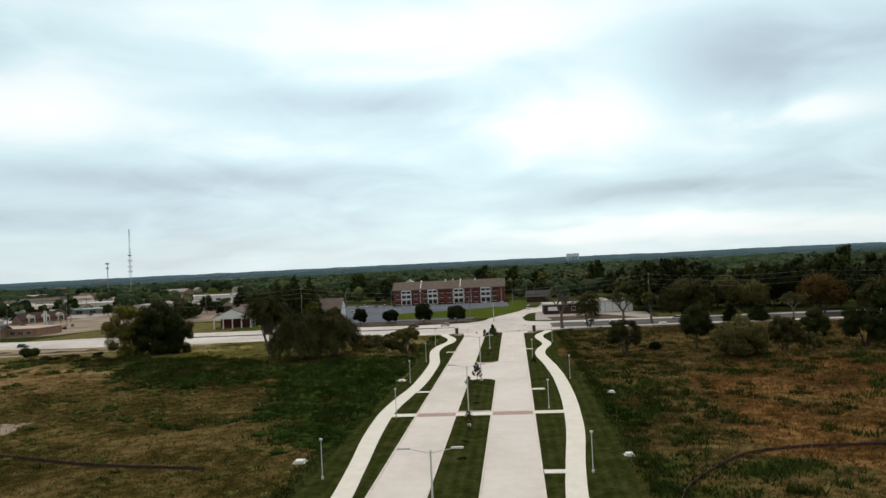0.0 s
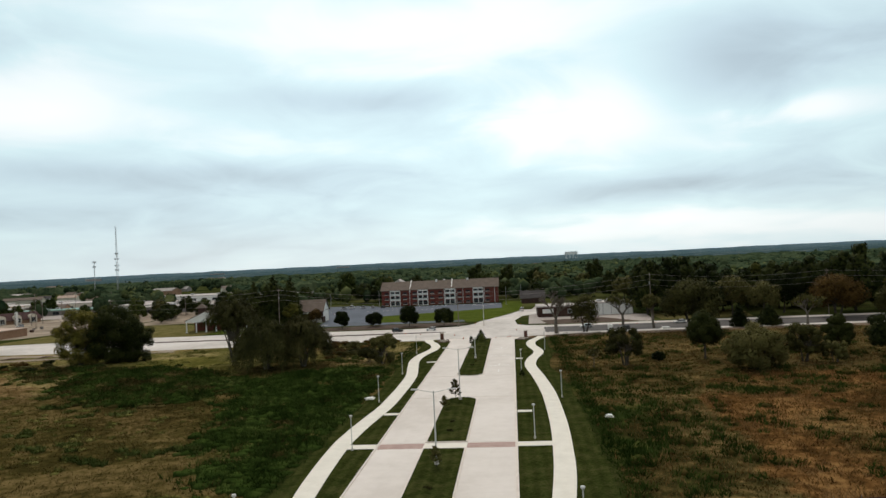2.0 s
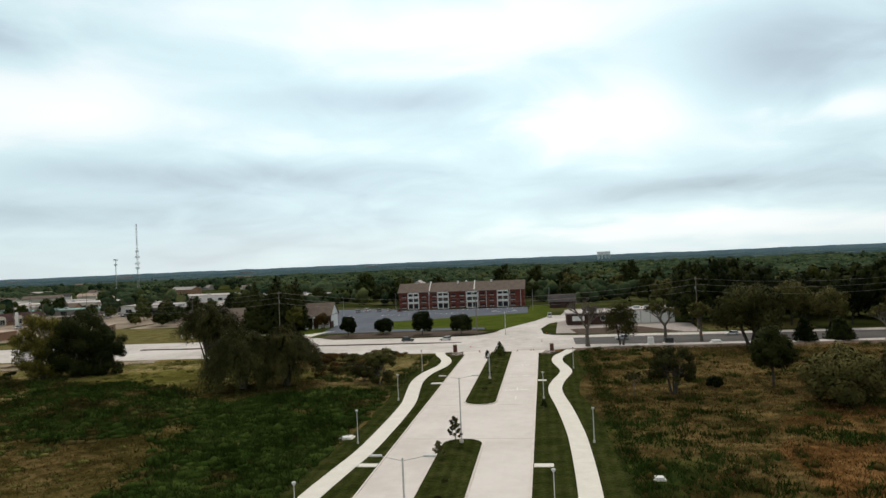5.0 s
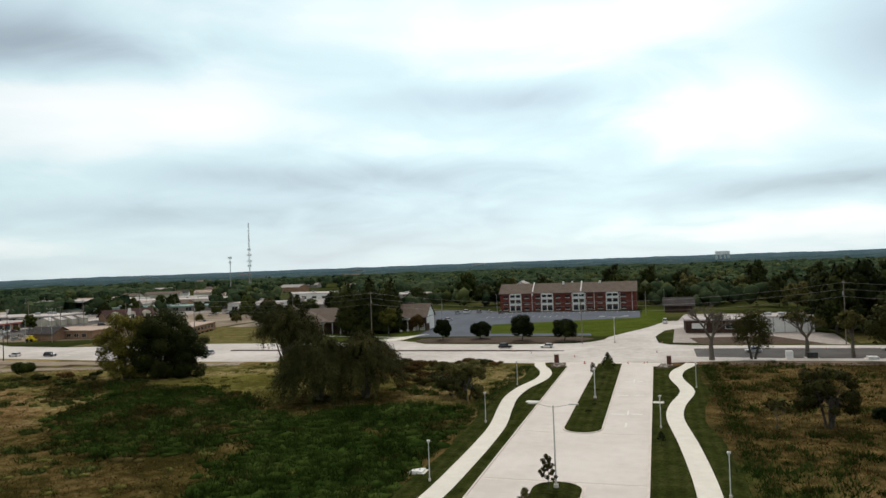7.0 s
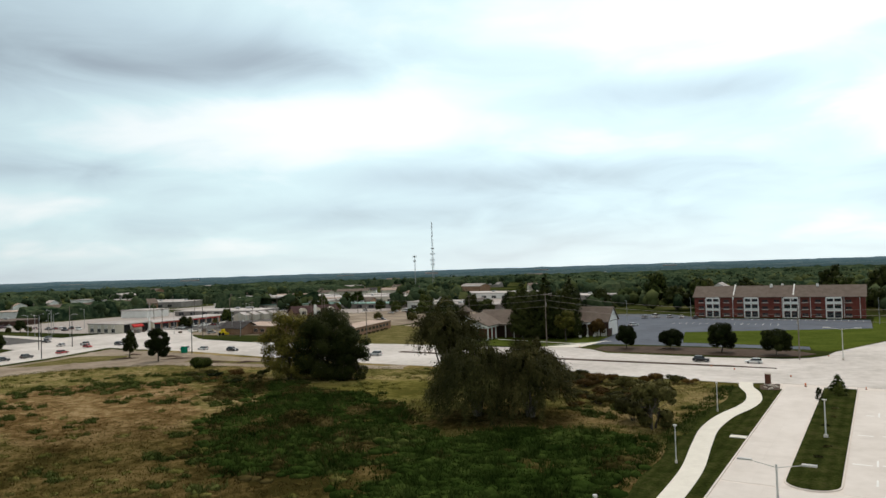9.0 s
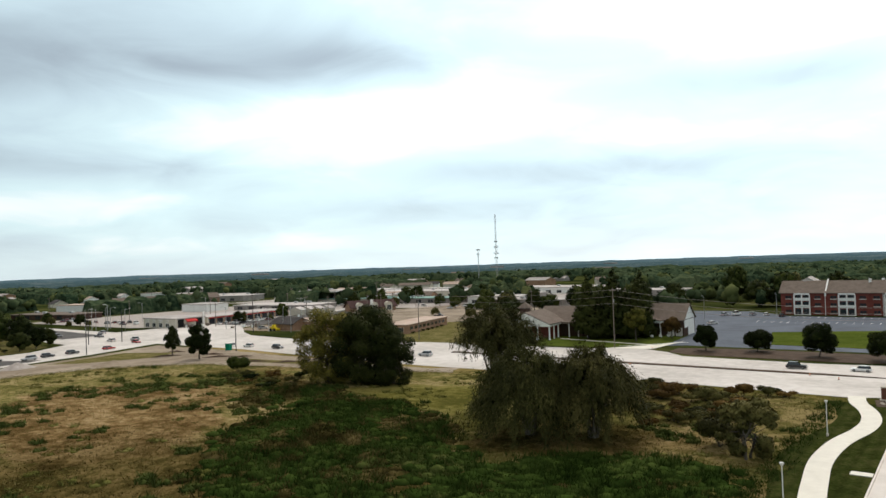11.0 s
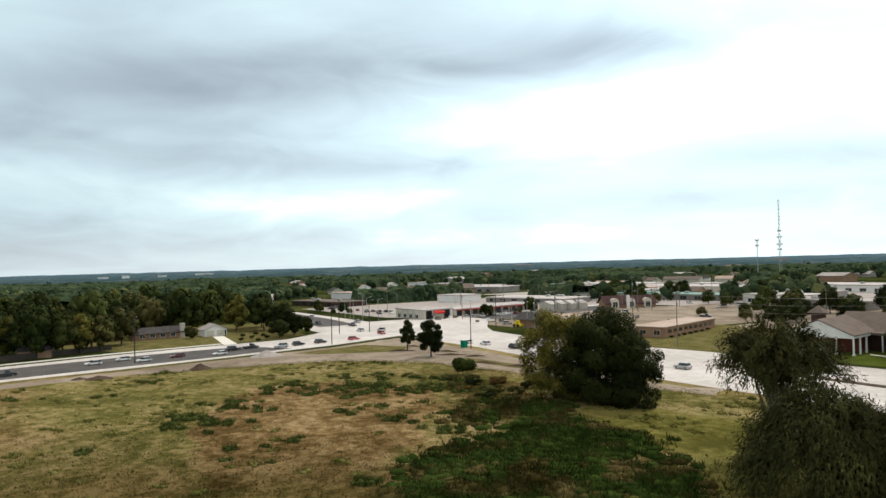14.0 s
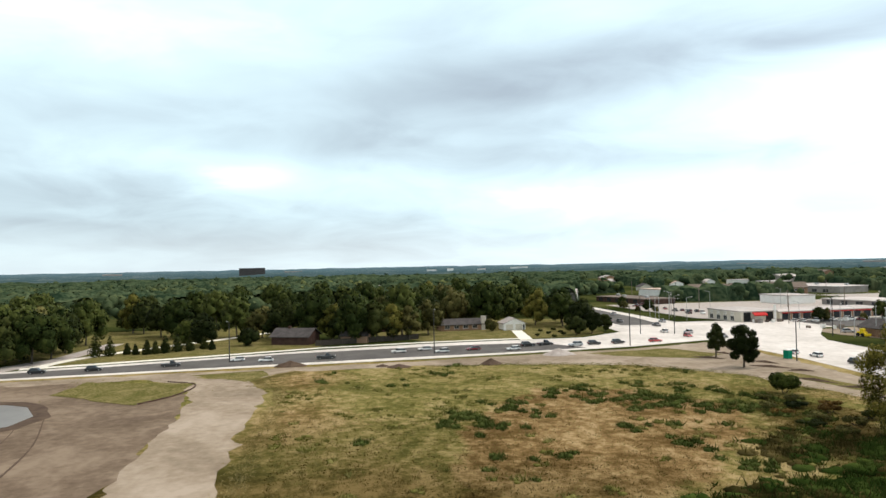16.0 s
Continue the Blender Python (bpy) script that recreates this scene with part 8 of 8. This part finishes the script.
# a board fence along the highway
fence = empty("board_fence", -253, 119, 0, 0, "dark weathered board fence along the highway", "fence")
for k in range(44):
    bm = bmesh.new()
    x, y = -1.5 - 0.26 * k, k * 0.78
    box(bm, x - 0.05, x + 0.05, y, y + 0.76, -0.1, 1.8)
    part("board", bm, BARK, fence)
# row of small evergreens
for k, (x, y, h) in enumerate(((-243.8, 55.4, 7.5), (-245, 59, 6.0), (-247, 63.3, 3.6), (-246, 66, 3.2), (-245.3, 69.5, 4.6), (-247, 71.5, 4), (-248.3, 74, 5.6), (-251, 77, 6), (-252, 80.5, 4.5), (-256, 84, 4.2), (-253, 87, 3.4))):
    conifer(x, y, h, h * 0.62, 400 + k, LEAF_DARK, "small dark evergreen in a garden row", n=420, size=0.3, group="row of evergreens")
for k, (x, y, h, w, m) in enumerate(((-262, 83, 9.5, 11, LEAF_DARK), (-268, 76, 9, 10, LEAF_GREEN), (-290, 75, 10, 12, LEAF_DARK), (-262, 97, 6, 8, LEAF_DARK), (-284, 182, 4.5, 5, LEAF_OLIVE), (-262, 208, 7, 8, LEAF_DARK), (-266, 215, 8, 8, LEAF_DARK), (-275, 214, 11, 10, LEAF_DARK), (-272, 222, 6.5, 6, LEAF_DARK), (-262, 144, 13, 9, LEAF_YELLOW), (-264, 150, 12, 8, LEAF_OLIVE), (-270, 138, 14, 11, LEAF_GREEN), (-266, 126, 11, 9, LEAF_DARK))):
    tree(x, y, h, w, 420 + k, m, "leafy garden tree beside the highway", n=1700, size=0.42, stem=0.12, group="garden trees")
for k, (x, y) in enumerate(((-262, 194), (-268, 200), (-264, 204), (-272, 205), (-277, 199), (-258, 199), (-281, 205))):
    shrub(x, y, 1.3, 2.0, 450 + k, LEAF_DARK, "rounded dark garden bush", n=160, size=0.22, group="garden bushes")

# low building east of the side street
low = flat_building(30, 316, 1, 21, 13, 4.0, DARKBRICK, PALEROOF, "low dark brick office with a pale flat roof", "office", 0.5)
window(low, -6.5, 1.6, 4.2, 1.5, -6.5, WHITE)
window(low, 3, 1.4, 3, 1.5, -6.5, DARKGLASS)
shed = flat_building(49, 317, 1, 17, 12, 4.6, WHITE, PALEROOF, "white panelled metal building with a low roof", "metal_building", 0.5)
for k in range(5):
    bm = bmesh.new()
    x = -6.6 + k * 3.3
    box(bm, x - 0.08, x + 0.08, -6.1, -6.0, 0, 4.6)
    part("panel_seam", bm, GREYWALL, shed)
for x in (-4, 0, 3.5):
    bm = bmesh.new()
    box(bm, x - 1, x + 1, -2, 0, 5.0, 5.9, 0.1)
    part("roof_unit", bm, STEEL, shed)
plain_house(20, 401, 0, 12, 10, 3.2, 3.0, DARKBRICK, DARKROOF, "small building with a dark hipped roof behind the lot", "pavilion", 0.8, "pavilion")

# more shops and houses of the built-up edge, and the poles between them
r = random.Random(77)
for k in range(26):
    a, q = radians(r.uniform(34, 66)), r.uniform(470, 820)
    x, y = -math.sin(a) * q, 120 + math.cos(a) * q
    w = r.choice((14, 18, 24, 36))
    if k % 3:
        plain_house(x, y, r.uniform(-20, 30), w, r.choice((10, 13)), 3.2, 2.4, r.choice((CREAM, WHITE, TANBRICK)), r.choice((ROOF, PALEROOF, ROOF, TANROOF)), "small pale building with a gable roof at the town edge", "town_house", 0.5)
    else:
        flat_building(x, y, r.uniform(-10, 25), w * 1.6, 18, 4.4, r.choice((CREAM, GREYWALL, WHITE)), r.choice((PALEROOF, TANROOF)), "low shop with a flat pale roof at the town edge", "shop_building", 0.5, "shop")
for k in range(26):
    a, q = radians(r.uniform(28, 68)), r.uniform(330, 620)
    x, y = -math.sin(a) * q, 120 + math.cos(a) * q
    t = empty("utility_pole", x, y, 0, 0, "wooden pole with a crossarm between the shops", "utility pole", "town poles")
    bm = bmesh.new()
    tube(bm, (0, 0, -0.2), (0, 0, 11), 0.17, 0.12, 6)
    part("pole", bm, WOODPOLE, t)
    bm = bmesh.new()
    box(bm, -1.2, 1.2, -0.07, 0.07, 9.9, 10.1)
    part("crossarm", bm, WOODPOLE, t)

# scattered houses far off
r = random.Random(9)
count = 0
while count < 70:
    a, d = radians(r.uniform(-35, 118)), r.uniform(480, 1500)
    x, y = -math.sin(a) * d, 120 + math.cos(a) * d
    if -130 < x < 30 and y < 470 or (-560 < x < -120 and 280 < y < 660):
        continue
    if not 20 < math.degrees(a) < 75 and r.random() < 0.55:
        continue
    count += 1
    w = r.choice((12, 14, 16, 26, 40))
    k = r.random()
    plain_house(x, y, r.uniform(0, 180), w, 11 if w < 20 else 18, 3.2 if w < 20 else 5.5, 2.6, r.choice((WHITE, CREAM, TANBRICK, GREYWALL)), r.choice((ROOF, PALEROOF, DARKROOF, PALEROOF)), "far small house with a gable roof among trees", "far_house", 0.5)
# pale sheds on the horizon
for k, (ang, d, w) in enumerate(((84, 2300, 60), (82.5, 2250, 40), (80, 2200, 50), (77, 2350, 110), (95, 2700, 130), (108, 2600, 120), (60, 2600, 140), (52, 2500, 120), (40, 2700, 130), (33, 2400, 90), (24, 2600, 100), (14, 2500, 90))):
    a = radians(ang)
    flat_building(-math.sin(a) * d, 120 + math.cos(a) * d, ang, w * 0.5, 30, 9 + 3 * (k % 2), WHITE if k < 4 else GREYWALL, PALEROOF, "far pale warehouse near the horizon", "warehouse", 1.0, "warehouse")
flat_building(-2050, 120 + -2050 * math.tan(radians(8)), 98, 70, 40, 24, DARKROOF, DARKROOF, "dark slab-like block on the horizon", "tower_block", 1.0, "building")

# parked cars and small trees of the shopping yards
r = random.Random(21)
for k in range(46):
    x, y = r.choice(((-285 + r.uniform(-3, 3), r.uniform(300, 352)), (r.uniform(-262, -215), r.uniform(335, 372)), (r.uniform(-420, -330), r.uniform(282, 296)), (r.uniform(-270, -225), r.uniform(420, 448)), (r.uniform(-400, -300), r.uniform(425, 438))))
    put_car(r.choice((0, 1, 4, 0, 3, 2, 6)), x, y, r.choice((80, 170, 260, 350)) + r.uniform(-4, 4), 0.06)
for k in range(34):
    x, y = r.choice(((r.uniform(-286, -282), r.uniform(300, 350)), (r.uniform(-215, -165), r.uniform(352, 430)), (r.uniform(-430, -320), r.uniform(268, 279)), (r.uniform(-330, -200), r.uniform(425, 445)), (r.uniform(-380, -240), r.uniform(480, 500))))
    s = r.uniform(0.25, 0.55) if y < 360 else r.uniform(0.5, 0.85)
    plant(r.choice((0, 1, 2, 4)), x, y, s, r.uniform(0, 360))

# low planters, bins and boards that clutter the forecourts
r = random.Random(31)
for k in range(40):
    x, y = r.choice(((r.uniform(-291, -284), r.uniform(300, 352)), (r.uniform(-262, -240), r.uniform(292, 330)), (r.uniform(-296, -284), r.uniform(286, 300)), (r.uniform(-250, -190), r.uniform(332, 350))))
    t = empty("yard_crate", x, y, 0.045, r.uniform(0, 90), "stacked wooden crate on the shop forecourt", "crate", "forecourt crates")
    w, hh = r.uniform(0.8, 1.8), r.uniform(0.6, 1.5)
    bm = bmesh.new()
    box(bm, -w / 2, w / 2, -0.6, 0.6, 0, hh, 0.05)
    part("body", bm, r.choice((WOODPOLE, GREYWALL, WHITE, DARKBRICK)), t)
    bm = bmesh.new()
    box(bm, -w / 2 - 0.06, w / 2 + 0.06, -0.66, 0.66, hh, hh + 0.1)
    part("lid", bm, WOODPOLE, t)
for k in range(14):
    x, y = r.choice(((r.uniform(-282, -278), r.uniform(285, 360)), (r.uniform(-262, -200), r.uniform(285, 300)), (r.uniform(-330, -300), r.uniform(262, 280))))
    t = empty("street_lamp", x, y, 0.04, r.uniform(0, 360), "tall grey street lamp over the yards", "street lamp", "yard lamps")
    bm = bmesh.new()
    tube(bm, (0, 0, -0.2), (0, 0, 9.5), 0.13, 0.08, 7)
    part("pole", bm, STEEL, t)
    bm = bmesh.new()
    tube(bm, (0, 0, 9.3), (1.8, 0, 9.8), 0.06, 0.05, 6)
    part("arm", bm, STEEL, t)
    bm = bmesh.new()
    box(bm, 1.6, 2.4, -0.18, 0.18, 9.7, 9.9, 0.04)
    part("lamp_head", bm, PALEPOLE, t)
